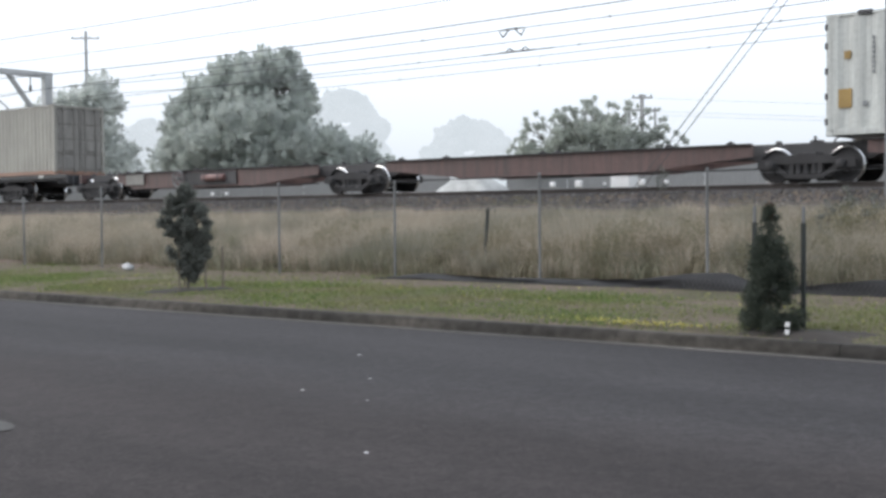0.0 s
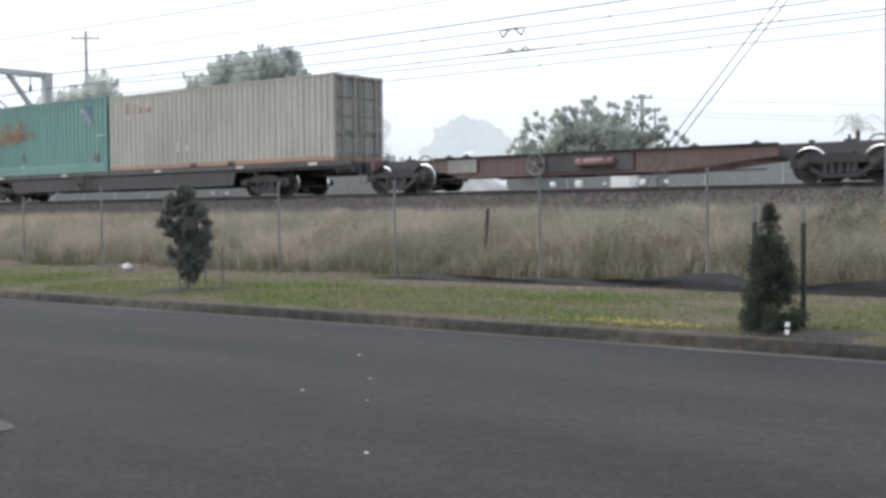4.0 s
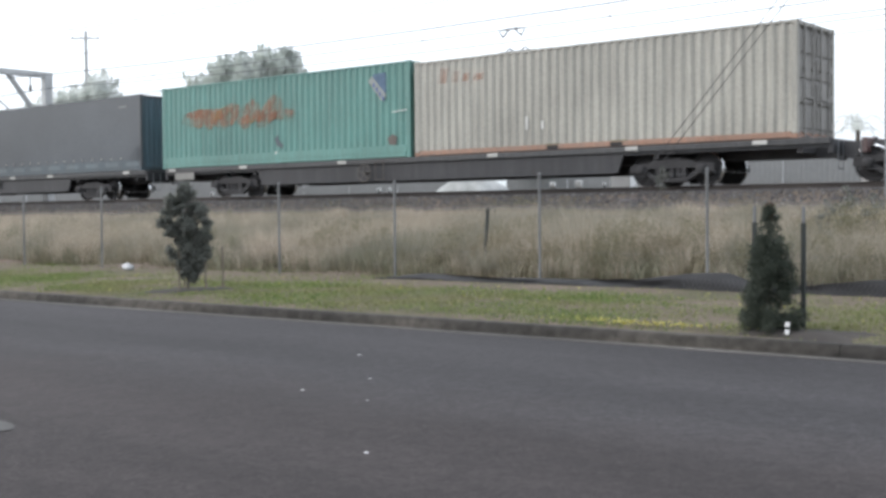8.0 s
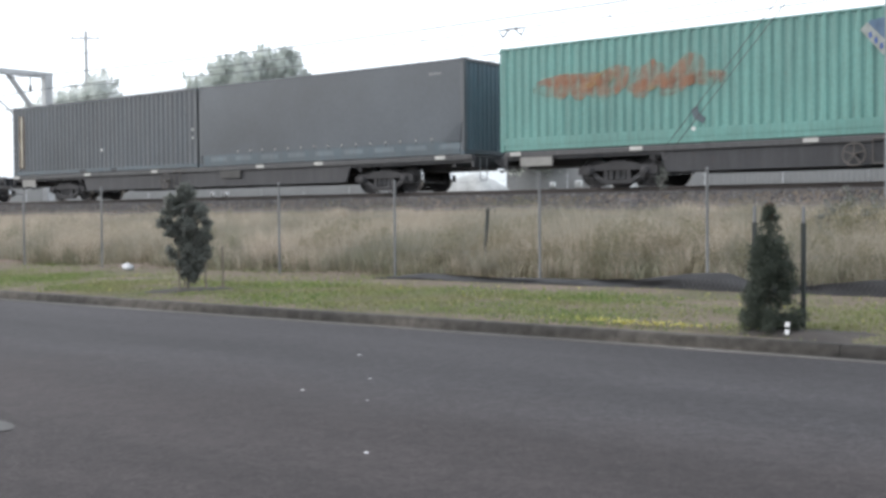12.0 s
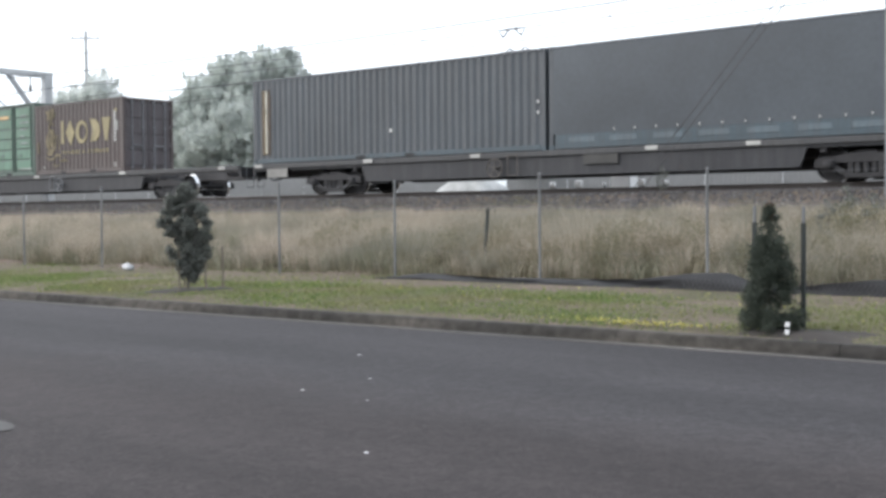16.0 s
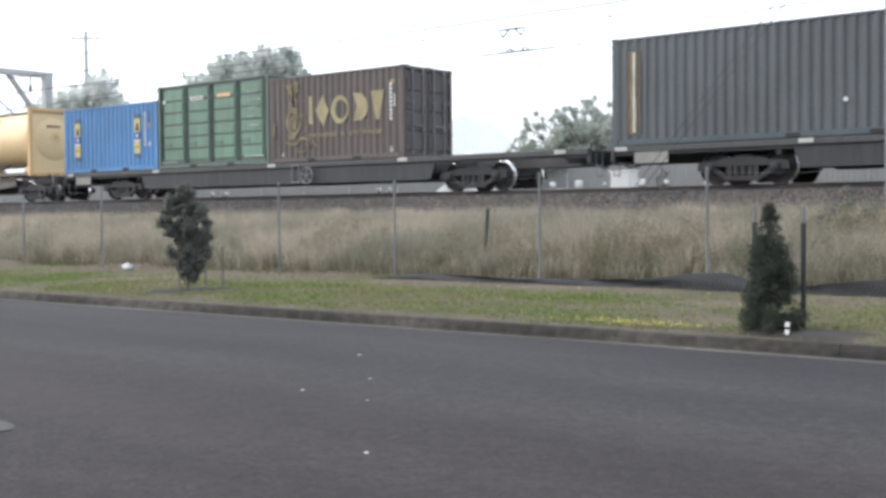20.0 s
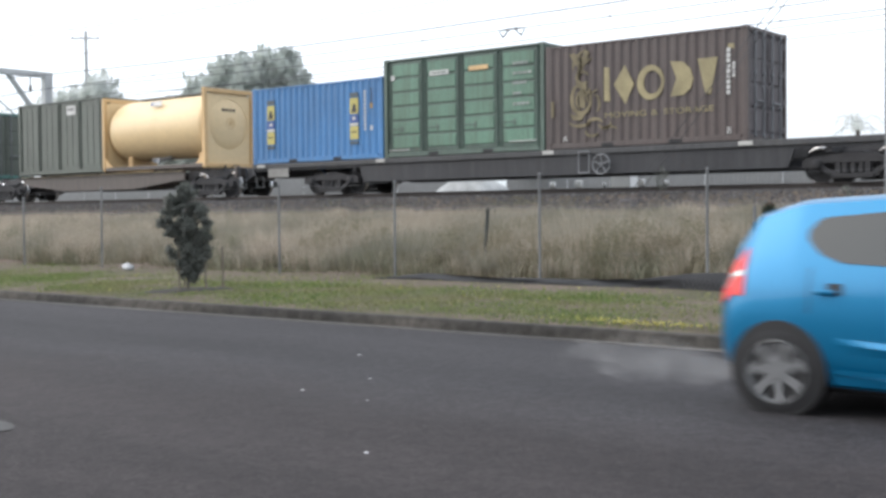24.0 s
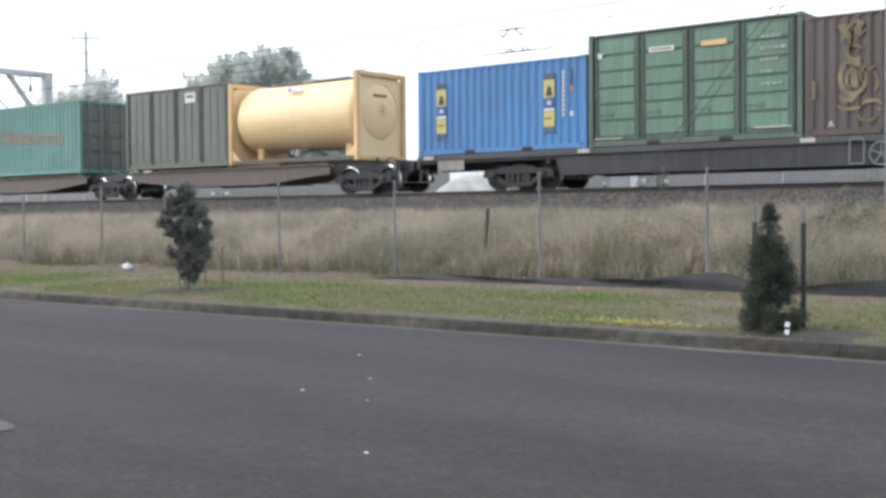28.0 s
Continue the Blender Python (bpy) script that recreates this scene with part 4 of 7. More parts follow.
def spray(name, c, thin, thick):
    """Worn spray paint: blotchy cover that lets the paint below show through."""
    m, nt, b = base_mat(name, 0.8)
    b.inputs["Base Color"].default_value = (*c, 1)
    r = ramp_node(nt, [(0.28, (thin,) * 3), (0.72, (thick,) * 3)])
    nt.links.new(noise_node(nt, 2.6, 3, rough=0.5).outputs[0], r.inputs[0])
    nt.links.new(r.outputs[0], b.inputs["Alpha"])
    return m


M_SPRAY = spray("orange_spray_paint", (0.37, 0.19, 0.115), 0.03, 0.40)
M_SPRAYRED = spray("red_orange_spray_paint", (0.38, 0.17, 0.10), 0.03, 0.44)
M_SPRAYYELLOW = spray("faded_yellow_spray_paint", (0.44, 0.32, 0.13), 0.03, 0.4)
M_SPRAYHALO = spray("thin_orange_overspray", (0.36, 0.20, 0.13), 0.0, 0.26)
M_SPRAYFAINT = spray("faint_orange_smear", (0.42, 0.21, 0.14), 0.05, 0.32)
M_RUSTFADE = spray("blotchy_rust_film", (0.17, 0.13, 0.09), 0.2, 0.55)
M_GOLDFADE = spray("worn_ochre_film", (0.27, 0.22, 0.14), 0.25, 0.6)
M_CREAMFADE = spray("flaking_cream_film", (0.58, 0.57, 0.50), 0.6, 1.0)
M_POCKETSHADE = plain("painted_pocket_shade", (0.03, 0.03, 0.032), 0.9, var=0.2)

FACE = -1.2165


def decal(c, x0, x1, z0, z1, mat, name="label", label="", lift=0.0):
    """A thin plate lying on the near side of a box."""
    return part(name, Mesh().box(x0, x1, FACE - 0.003 - lift, FACE + 0.012, z0, z1), mat, c, label)


def stroke(c, pts, mat, name, lift=0.0, label=""):
    return part(name, Mesh().plate(pts, FACE - 0.003 - lift, FACE + 0.012), mat, c, label)


def lettering(c, text, x, z, size, mat, label, width=None):
    """Flat letters of the built-in font on the near side."""
    cu = bpy.data.curves.new("lettering", 'FONT')
    cu.body, cu.size, cu.extrude, cu.align_x = text, size, 0.004, 'LEFT'
    tmp = bpy.data.objects.new("lettering", cu)
    scene.collection.objects.link(tmp)
    dg = bpy.context.evaluated_depsgraph_get()
    me = bpy.data.meshes.new_from_object(tmp.evaluated_get(dg))
    bpy.data.objects.remove(tmp)
    k = 1.0
    if width:
        xs_ = [v.co.x for v in me.vertices]
        k = width / (max(xs_) - min(xs_))
    me.transform(Matrix.Diagonal((k, 1, 1, 1)))
    me.materials.clear()
    me.materials.append(mat)
    return part("lettering", me, mat, c, label, at=pose(x, FACE - 0.004, z, 90, 0, 0))


def bars(c, x, z, w, h, n, mat, vertical=False, name="small_print"):
    """Writing too small to read: short bars."""
    m = Mesh()
    for i in range(n):
        a = i / n
        if vertical:
            m.box(x, x + w, FACE - 0.004, FACE + 0.01, z - h * (a + 0.75 / n), z - h * a)
        else:
            m.box(x + w * a, x + w * (a + 0.75 / n), FACE - 0.004, FACE + 0.01, z - h, z)
    return part(name, m, mat, c)


def curtain_container(xc, label):
    """A soft-sided box: taut curtain, buckled straps, steel ends."""
    L, H = 12.192, 2.896
    c = thing("curtain_container", pose(xc, TRACK_Y, DECK_Z), label, "shipping container", "containers on the train")
    container_frame(c, L, H, M_DARKGREY, M_STEELBLUE)
    hx = L / 2
    m = Mesh()
    nx, nz = 60, 6
    vv = []
    for j in range(nz + 1):
        for i in range(nx + 1):
            x, z = -hx + 0.13 + (L - 0.26) * i / nx, 0.42 + (H - 0.50) * j / nz
            vv.append((x, -1.205 - 0.010 * math.sin(math.pi * j / nz) + 0.004 * noise.noise((x * 1.5, z * 0.6, 3)) - 0.003 * (i % 2), z))
    m.add(vv, [(j * (nx + 1) + i, j * (nx + 1) + i + 1, (j + 1) * (nx + 1) + i + 1, (j + 1) * (nx + 1) + i) for j in range(nz) for i in range(nx)])
    cur = part("curtain", m, M_CURTAIN, c, "taut dark grey curtain with a torn lower corner", smooth=True)
    part("curtain", corrugated(Mesh(), -hx + 0.13, hx - 0.13, 0.16, H - 0.07, 1.2, 1), M_CURTAIN, c)
    part("side_board", Mesh().box(-hx + 0.2, hx - 0.2, -1.212, -1.18, 0.165, 0.37, 0.004), M_STEELBLUE, c)
    part("curtain_pole", Mesh().box(-hx + 0.2, hx - 0.2, -1.214, -1.17, 0.36, 0.42, 0.01), M_STEELBLUE, c)
    for i in range(16):
        x = -3.98 + i * 0.63
        s = part("strap", Mesh().box(x - 0.016, x + 0.016, -1.222, -1.205, 0.36, 0.56, 0.003), M_DARKGREY, c)
        part("buckle", Mesh().box(x - 0.022, x + 0.022, -1.232, -1.218, 0.475, 0.525, 0.006), M_LABELWHITE, s, "small bright buckle")
    for i in range(9):
        x = -hx + 0.65 + i * 1.32
        part("rail_panel", Mesh().box(x, x + 0.85, FACE - 0.004, FACE + 0.01, 0.18, 0.34, 0.01), M_PALEBLUE, c)
    part("torn_flap", Mesh().add([(5.25, -1.225, 0.42), (5.98, -1.235, 0.40), (5.98, -1.25, 0.98), (5.75, -1.27, 0.80)], [(0, 1, 2, 3)]).add([(5.25, -1.215, 0.42), (5.98, -1.22, 0.40), (5.98, -1.235, 0.98), (5.75, -1.24, 0.80)], [(0, 1, 2, 3)]), M_CURTAIN, c, "loose torn flap of curtain")
    for s in (-1, 1):
        part("end_wall", corrugated_end(Mesh(), -1.09, 1.09, 0.15, H - 0.11, s * (hx - 0.02), s, 0.22), M_BLUEEND, c, "slate blue ribbed steel end")
    bars(c, 4.75, 2.52, 0.5, 0.07, 5, M_GALV)
    return c


def side_door_container(xc, label):
    """Four folding side doors with ribbed panels, hinge posts and lock gear."""
    L, H = 6.058, 3.07
    c = thing("side_door_container", pose(xc, TRACK_Y, DECK_Z), label, "shipping container", "containers on the train")
    container_frame(c, L, H, M_GREENDARK)
    hx = L / 2
    for s in (-1, 1):
        part("end_wall", corrugated_end(Mesh(), -1.09, 1.09, 0.15, H - 0.11, s * (hx - 0.02), s), M_GREEN, c)
    part("back_wall", corrugated(Mesh(), -hx + 0.13, hx - 0.13, 0.16, H - 0.07, 1.2, 1), M_GREEN, c)
    wd = (L - 0.36) / 4
    for i in range(4):
        x0 = -hx + 0.18 + i * wd
        m = Mesh().box(x0 + 0.012, x0 + wd - 0.012, -1.165, -1.13, 0.19, H - 0.10, 0.004)
        d = part("side_door", m, M_GREENDARK, c)
        ph = (H - 0.42) / 6
        for k in range(6):
            z0 = 0.26 + k * ph
            part("door_panel", Mesh().box(x0 + 0.17, x0 + wd - 0.17, -1.195, -1.16, z0 + 0.035, z0 + ph - 0.035, 0.014), M_GREEN, d)
        for xx in (x0 + 0.075, x0 + wd - 0.075):
            part("lock_rod", Mesh().rod((xx, -1.19, 0.12), (xx, -1.19, H - 0.06), 0.018, n=8).box(xx - 0.05, xx + 0.05, -1.20, -1.165, 0.30, 0.42, 0.01).box(xx - 0.05, xx + 0.05, -1.20, -1.165, 1.35, 1.47, 0.01)
                 .box(xx - 0.05, xx + 0.05, -1.20, -1.165, 2.45, 2.57, 0.01), M_GREENDARK, d)
        part("door_handle", Mesh().box(x0 + 0.10, x0 + 0.60, -1.213, -1.196, 0.86, 0.90, 0.006).box(x0 + 0.52, x0 + 0.62, -1.21, -1.19, 0.78, 0.96, 0.01), M_GREENDARK, d)
    decal(c, -1.15, -0.42, 2.44, 2.58, M_LABELWHITE, "name_plate", "white painted name panel")
    bars(c, -1.08, 2.54, 0.6, 0.06, 6, M_GREENDARK)
    decal(c, -2.72, -2.58, 2.40, 2.55, M_LABELWHITE)
    decal(c, 0.35, 1.05, 2.47, 2.60, M_TANKDIRTY, "patch", "faded tan patch")
    for k, (z, w) in enumerate(((2.58, 0.55), (2.30, 0.7), (2.02, 0.5), (1.72, 0.3), (1.42, 0.6))):
        bars(c, 1.95, z, w, 0.075, 4, M_EMBLEMPALE)
    decal(c, 1.80, 2.75, 0.30, 0.325, M_LABELWHITE)
    decal(c, -2.85, -2.0, 0.22, 0.245, M_LABELWHITE)
    pockets(c, L, M_POCKETSHADE)
    return c


def tank_container(xc, label):
    """A dished cylinder between two plated square end frames."""
    L, H = 6.058, 2.896
    c = thing("tank_container", pose(xc, TRACK_Y, DECK_Z), label, "tank container", "containers on the train")
    hx = L / 2
    zc, r = 1.60, 1.17
    pr = [(-hx + 0.09, 0.001), (-hx + 0.10, 0.50), (-hx + 0.13, 0.86), (-hx + 0.20, 1.04), (-hx + 0.32, 1.13), (-hx + 0.46, r)]
    pr = pr + [(-a, q) for a, q in pr[::-1]]
    part("barrel", Mesh().lathe((0, 0, zc), (1, 0, 0), pr, n=40), M_TANK, c, "pale yellow cylindrical tank", smooth=True)
    part("band", Mesh().lathe((-0.03, 0, zc), (1, 0, 0), [(0, r), (0, r + 0.006), (0.06, r + 0.006), (0.06, r)], n=40), M_TANK, c, smooth=True)
    part("walkway", Mesh().box(-1.9, 1.9, -0.28, 0.28, H - 0.09, H - 0.05, 0.01).box(-0.35, 0.35, -0.3, 0.3, H - 0.14, H - 0.02, 0.03), M_GALV, c)
    for s in (-1, 1):
        fr = part("end_frame", Mesh().box(s * hx - 0.075, s * hx + 0.075, -1.219, -1.06, 0.0, H, 0.015).box(s * hx - 0.075, s * hx + 0.075, 1.06, 1.219, 0.0, H, 0.015)
                  .box(s * hx - 0.07, s * hx + 0.07, -1.06, 1.06, 0.0, 0.16, 0.015).box(s * hx - 0.07, s * hx + 0.07, -1.06, 1.06, H - 0.16, H, 0.015), M_TANKDIRTY, c, "square stained yellow end frame")
        # gusset plate with a round opening for the dished end
        m = Mesh()
        n = 40
        vv = []
        for k in range(n):
            a = 2 * math.pi * k / n
            ca, sa = math.cos(a), math.sin(a)
            t = min(1.06 / max(abs(ca), 1e-6), (zc - 0.16) / max(-sa, 1e-6) if sa < 0 else (H - 0.16 - zc) / max(sa, 1e-6))
            for x in (s * (hx - 0.06), s * (hx - 0.035)):
                vv += [(x, 0.92 * ca, zc + 0.92 * sa), (x, t * ca, zc + t * sa)]
        fs = []
        for k in range(n):
            o, q = 4 * k, 4 * ((k + 1) % n)
            fs += [(o, o + 1, q + 1, q), (o + 2, q + 2, q + 3, o + 3), (o, q, q + 2, o + 2)]
        m.add(vv, fs)
        part("end_plate", m, M_TANK, fr)
        part("dished_end", Mesh().lathe((s * (hx - 0.20), 0, zc), (s, 0, 0), [(0.13, 0.95), (0.155, 0.90), (0.20, 0.70), (0.225, 0.40), (0.235, 0.10), (0.236, 0.001)], n=36), M_TANK, fr, smooth=True)
        part("manhole", Mesh().lathe((s * (hx - 0.01), 0.05, zc + 0.05), (s, 0, 0), [(0.02, 0.20), (0.05, 0.20), (0.04, 0.14), (0.05, 0.05), (0.08, 0.05), (0.08, 0.001)], n=20), M_TANKDIRTY, fr, smooth=True)
        for y in (-1, 1):
            part("brace", Mesh().plate([(s * (hx - 0.05), 0.1), (s * (hx - 0.05), 0.55), (s * (hx - 0.5), 0.15), (s * (hx - 0.5), 0.1)], y * 1.15 - 0.03, y * 1.15 + 0.03), M_TANKDIRTY, fr)
    part("base_rail", Mesh().box(-hx + 0.1, hx - 0.1, -1.20, -1.08, 0.02, 0.16, 0.01), M_RUSTSILL, c, "rusty base rail")
    part("base_rail", Mesh().box(-hx + 0.1, hx - 0.1, 1.08, 1.20, 0.02, 0.16, 0.01), M_RUSTSILL, c, "rusty base rail")
    for x in (-2.3, 2.0):
        part("saddle", Mesh().box(x, x + 0.3, -0.6, 0.6, 0.12, 0.60, 0.03), M_TANKDIRTY, c)
    part("outlet_valve", Mesh().rod((0.2, -0.35, 0.50), (0.2, -1.0, 0.34), 0.07, n=10).rod((0.2, -1.0, 0.34), (0.2, -1.08, 0.34), 0.12, n=12).box(-0.15, 0.0, -1.05, -0.85, 0.28, 0.44, 0.02), M_GALV, c, "grey metal outlet valve")
    lab = part("label_plate", Mesh().box(-0.34, 0.34, -1.02, -1.0, 0.0, 0.2, 0.003), M_LABELWHITE, c, "white label with a dark triangle", at=pose(0, -0.08, zc + 0.40, -24, 0, 0))
    part("triangle_mark", Mesh().plate([(-0.3, 0.03), (-0.14, 0.03), (-0.22, 0.17)], -1.026, -1.021), M_LABELBLUE, lab)
    m = Mesh()
    for k in range(4):
        m.box(3.045, 3.052, -0.34 + 0.17 * k, -0.22 + 0.17 * k, zc + 0.48, zc + 0.58)
    part("small_print", m, M_LABELBLACK, c)
    return c


def olive_container(xc, label):
    """Smooth doors along the side with shallow ribs."""
    L, H = 6.058, 2.98
    c = thing("side_door_container", pose(xc, TRACK_Y, DECK_Z), label, "shipping container", "containers on the train")
    container_frame(c, L, H, M_OLIVE)
    hx = L / 2
    for s in (-1, 1):
        part("end_wall", corrugated_end(Mesh(), -1.09, 1.09, 0.15, H - 0.11, s * (hx - 0.02), s), M_OLIVE, c)
    part("back_wall", corrugated(Mesh(), -hx + 0.13, hx - 0.13, 0.16, H - 0.07, 1.2, 1), M_OLIVE, c)
    wd = (L - 0.30) / 4
    for i in range(4):
        x0 = -hx + 0.15 + i * wd
        d = part("side_door", Mesh().box(x0 + 0.012, x0 + wd - 0.012, -1.17, -1.13, 0.18, H - 0.09, 0.006), M_OLIVE, c)
        for k in range(3):
            xa = x0 + 0.12 + k * (wd - 0.24) / 3
            part("door_rib", Mesh().box(xa + 0.03, xa + (wd - 0.24) / 3 - 0.03, -1.19, -1.168, 0.30, H - 0.2, 0.015), M_OLIVE, d)
        part("door_handle", Mesh().box(x0 + 0.3, x0 + 0.75, -1.21, -1.19, 0.80, 0.86, 0.01), M_OLIVE, d)
        for xx in (x0 + 0.06, x0 + wd - 0.06):
            part("lock_rod", Mesh().rod((xx, -1.195, 0.12), (xx, -1.195, H - 0.06), 0.018, n=8), M_OLIVE, d)
    decal(c, 0.55, 1.15, 2.38, 2.74, M_LABELWHITE, "name_plate", "white label panel")
    bars(c, 0.65, 2.66, 0.4, 0.12, 3, M_LABELBLACK)
    return c


moving = []

# white box at the head
white = box_container(-10.58 + 6.096, 12.192, 2.896, M_WHITEBOX, "off-white ribbed long container with amber stickers", M_WHITEBOX, pitch=0.55)
decal(white, -5.80, -5.48, 0.66, 1.11, M_LABELORANGE, "sticker", "square amber sticker")
decal(white, -5.66, -5.50, 1.81, 2.00, M_LABELORANGE, "sticker", "small amber sticker")
for z in (0.35, 0.95, 1.55, 2.15, 2.6):
    part("hinge", Mesh().box(-6.13, -6.05, -1.225, -1.15, z - 0.08, z + 0.08, 0.01), M_DARKSTEEL, white)
bars(white, -5.0, 2.3, 0.06, 0.9, 8, M_GALV, vertical=True)
decal(white, -5.22, -5.12, 0.68, 0.80, M_GALV)
part("roof_bracket", Mesh().box(-5.35, -5.0, -1.226, -1.1, 2.80, 2.93, 0.02), M_DARKSTEEL, white)

cream = box_container(-49.05, 12.192, 2.896, M_CREAM, "faded cream corrugated container with orange base rail", M_CREAMDOOR, M_CREAMDOOR, M_ORANGERAIL)
for k, (x, w, h) in enumerate(((-5.15, 0.42, 0.42), (-4.62, 0.30, 0.30), (-4.25, 0.34, 0.22), (-3.85, 0.5, 0.18))):
    stroke(cream, [(x, 2.18), (x + w * 0.7, 2.18), (x + w, 2.18 + h), (x + w * 0.25, 2.20 + h)], M_SPRAYFAINT, "paint_mark", label="faint orange paint smear")
pockets(cream, 12.192, M_POCKETSHADE)
for x, h in ((-1.9, 0.38), (-1.36, 0.22)):
    decal(cream, x - 0.04, x + 0.04, 0.62, 0.62 + h, M_LABELWHITE, "chalk_mark")
for x in (-1.03, 1.10):
    decal(cream, x - 0.24, x + 0.24, 0.15, 0.185, M_GOLDDULL)

teal = box_container(-61.42, 12.192, 3.0, M_TEAL, "faded teal corrugated container with orange spray marks", M_TEAL, M_TEAL)
part("skirt", Mesh().box(-5.95, 5.95, -1.2155, -1.19, 0.17, 0.40, 0.006), M_TEAL, teal)
def ellipse(x, z, w, h, tilt=0.0, n=16, ragged=0.0):
    out = []
    for k in range(n):
        a = 2 * math.pi * k / n
        q = 1 + ragged * noise.noise((x + math.cos(a) * 1.5, z, math.sin(a) * 1.5))
        u, v_ = w * q * math.cos(a), h * q * math.sin(a)
        out.append((x + u * math.cos(tilt) - v_ * math.sin(tilt), z + u * math.sin(tilt) + v_ * math.cos(tilt)))
    return out


# four slanting sprayed blots in a row with a long lead-in stroke; broad thin halos first, then the denser cores
for k, (x, z, w, h, tl) in enumerate(((-3.75, 1.80, 1.2, 0.30, 0.06), (-2.5, 1.74, 0.75, 0.38, 0.3), (-1.35, 1.72, 0.62, 0.36, 0.6), (-0.25, 1.78, 0.75, 0.38, 0.6), (0.4, 1.66, 0.6, 0.2, 0.0))):
    stroke(teal, ellipse(x, z, w, h, tl, 24, 0.25), M_SPRAYHALO, "spray_mark", 0.0004 * k, "thin orange overspray")
for k, (x, z, w, h, tl) in enumerate(((-3.75, 1.95, 1.15, 0.13, 0.04), (-3.95, 1.72, 0.30, 0.34, -0.5), (-3.35, 1.68, 0.30, 0.36, -0.4), (-2.55, 1.92, 0.55, 0.16, 0.35), (-2.7, 1.62, 0.48, 0.20, 0.15), (-2.05, 1.80, 0.20, 0.36, -0.5),
                                     (-1.35, 1.88, 0.18, 0.42, -0.7), (-1.45, 1.58, 0.46, 0.15, 0.15), (-0.30, 1.95, 0.18, 0.52, -0.75), (-0.35, 1.60, 0.52, 0.16, 0.12), (0.35, 1.66, 0.55, 0.13, 0.06), (-0.8, 1.70, 0.26, 0.18, 0.5))):
    stroke(teal, ellipse(x, z, w, h, tl, 18, 0.25), M_SPRAY if k % 3 else M_SPRAYRED, "spray_mark", 0.003 + 0.0004 * k, "sprayed orange stroke")
for k, (x, z, w, h, tl) in enumerate(((-2.75, 1.98, 0.34, 0.05, 0.4), (-2.35, 1.86, 0.22, 0.05, 0.9), (-3.0, 1.74, 0.22, 0.05, 0.1), (-1.15, 1.50, 0.12, 0.06, 0.2))):
    stroke(teal, ellipse(x, z, w, h, tl, 14, 0.5), M_SPRAYYELLOW, "spray_mark", 0.009 + 0.0004 * k, "faded yellow spray line")
stroke(teal, [(4.50, 2.40), (4.58, 2.66), (5.10, 2.70), (5.12, 2.05), (4.98, 1.98)], M_EMBLEM, "emblem", label="blue slanted emblem patch")
stroke(teal, [(4.36, 2.46), (4.52, 2.62), (5.10, 2.00), (5.02, 1.80), (4.86, 1.86)], M_EMBLEMPALE, "emblem_stripe", 0.003, "white diagonal stripe")
for i in range(4):
    stroke(teal, [(4.56 + 0.13 * i, 2.36 - 0.14 * i), (4.63 + 0.13 * i, 2.40 - 0.14 * i), (4.64 + 0.13 * i, 2.26 - 0.14 * i), (4.57 + 0.13 * i, 2.24 - 0.14 * i)], M_LABELBLUE, "small_print", 0.006)
stroke(teal, [(5.15, 0.62), (5.22, 0.42), (5.5, 0.40), (5.55, 0.66), (5.35, 0.74)], M_RUSTSILL, "rust_patch", label="rust patch")
stroke(teal, [(0.0, 0.85), (0.10, 0.62), (0.35, 0.50), (0.42, 0.62), (0.22, 0.78), (0.18, 0.98)], M_STEELBLUE, "scrape", label="dark scrape")
decal(teal, 0.02, 0.12, 0.33, 0.42, M_LABELWHITE)
stroke(teal, [(5.35, 1.42), (5.95, 1.46), (5.95, 1.49), (5.35, 1.45)], M_LABELWHITE, "scratch")

curtain = curtain_container(-74.93, "dark grey curtain-sided container with strapped lower edge")

dark = box_container(-87.24, 12.192, 2.896, M_DARKGREY, "dark grey corrugated container with a pale rust stripe", rail_mat=M_STEELBLUE)
decal(dark, -5.66, -5.22, 0.30, 2.52, M_RUSTFADE, "rust_stripe", "blotchy rust-brown stripe", -0.001)
decal(dark, -5.56, -5.42, 0.32, 2.50, M_GOLDFADE, "ochre_stripe", "worn ochre stripe", 0.001)
for k in range(7):
    decal(dark, -5.455 + 0.006 * math.sin(k * 2.1), -5.385 + 0.008 * math.sin(k * 1.3), 0.36 + 0.305 * k, 0.662 + 0.305 * k, M_CREAMFADE, "pale_stripe", "pale cream flaking stripe", 0.003)
decal(dark, 0.22, 0.32, 0.82, 0.92, M_LABELWHITE)
for z in (1.05, 1.35):
    decal(dark, 5.81, 5.87, z, z + 0.09, M_LABELWHITE)
pockets(dark, 12.192, M_POCKETSHADE)

maroon = box_container(-103.82, 6.058, 2.896, M_MAROON, "dark maroon corrugated container with gold emblem and blocks", M_MAROONDOOR, M_GALV)
# a gold name drawn as plain shapes: bar, lozenge, ring, half disc, wedge
def ring_part(x, z, w, h, a0, a1, thick0, thick1, n=16):
    """A band along part of an oval, its thickness changing from end to middle."""
    out, inn = [], []
    for k in range(n + 1):
        u = k / n
        a = radians(a0 + (a1 - a0) * u)
        t = thick0 + (thick1 - thick0) * math.sin(math.pi * u)
        out.append((x + w * math.cos(a), z + h * math.sin(a)))
        inn.append((x + (w - t) * math.cos(a), z + (h - t) * math.sin(a)))
    return out + inn[::-1]


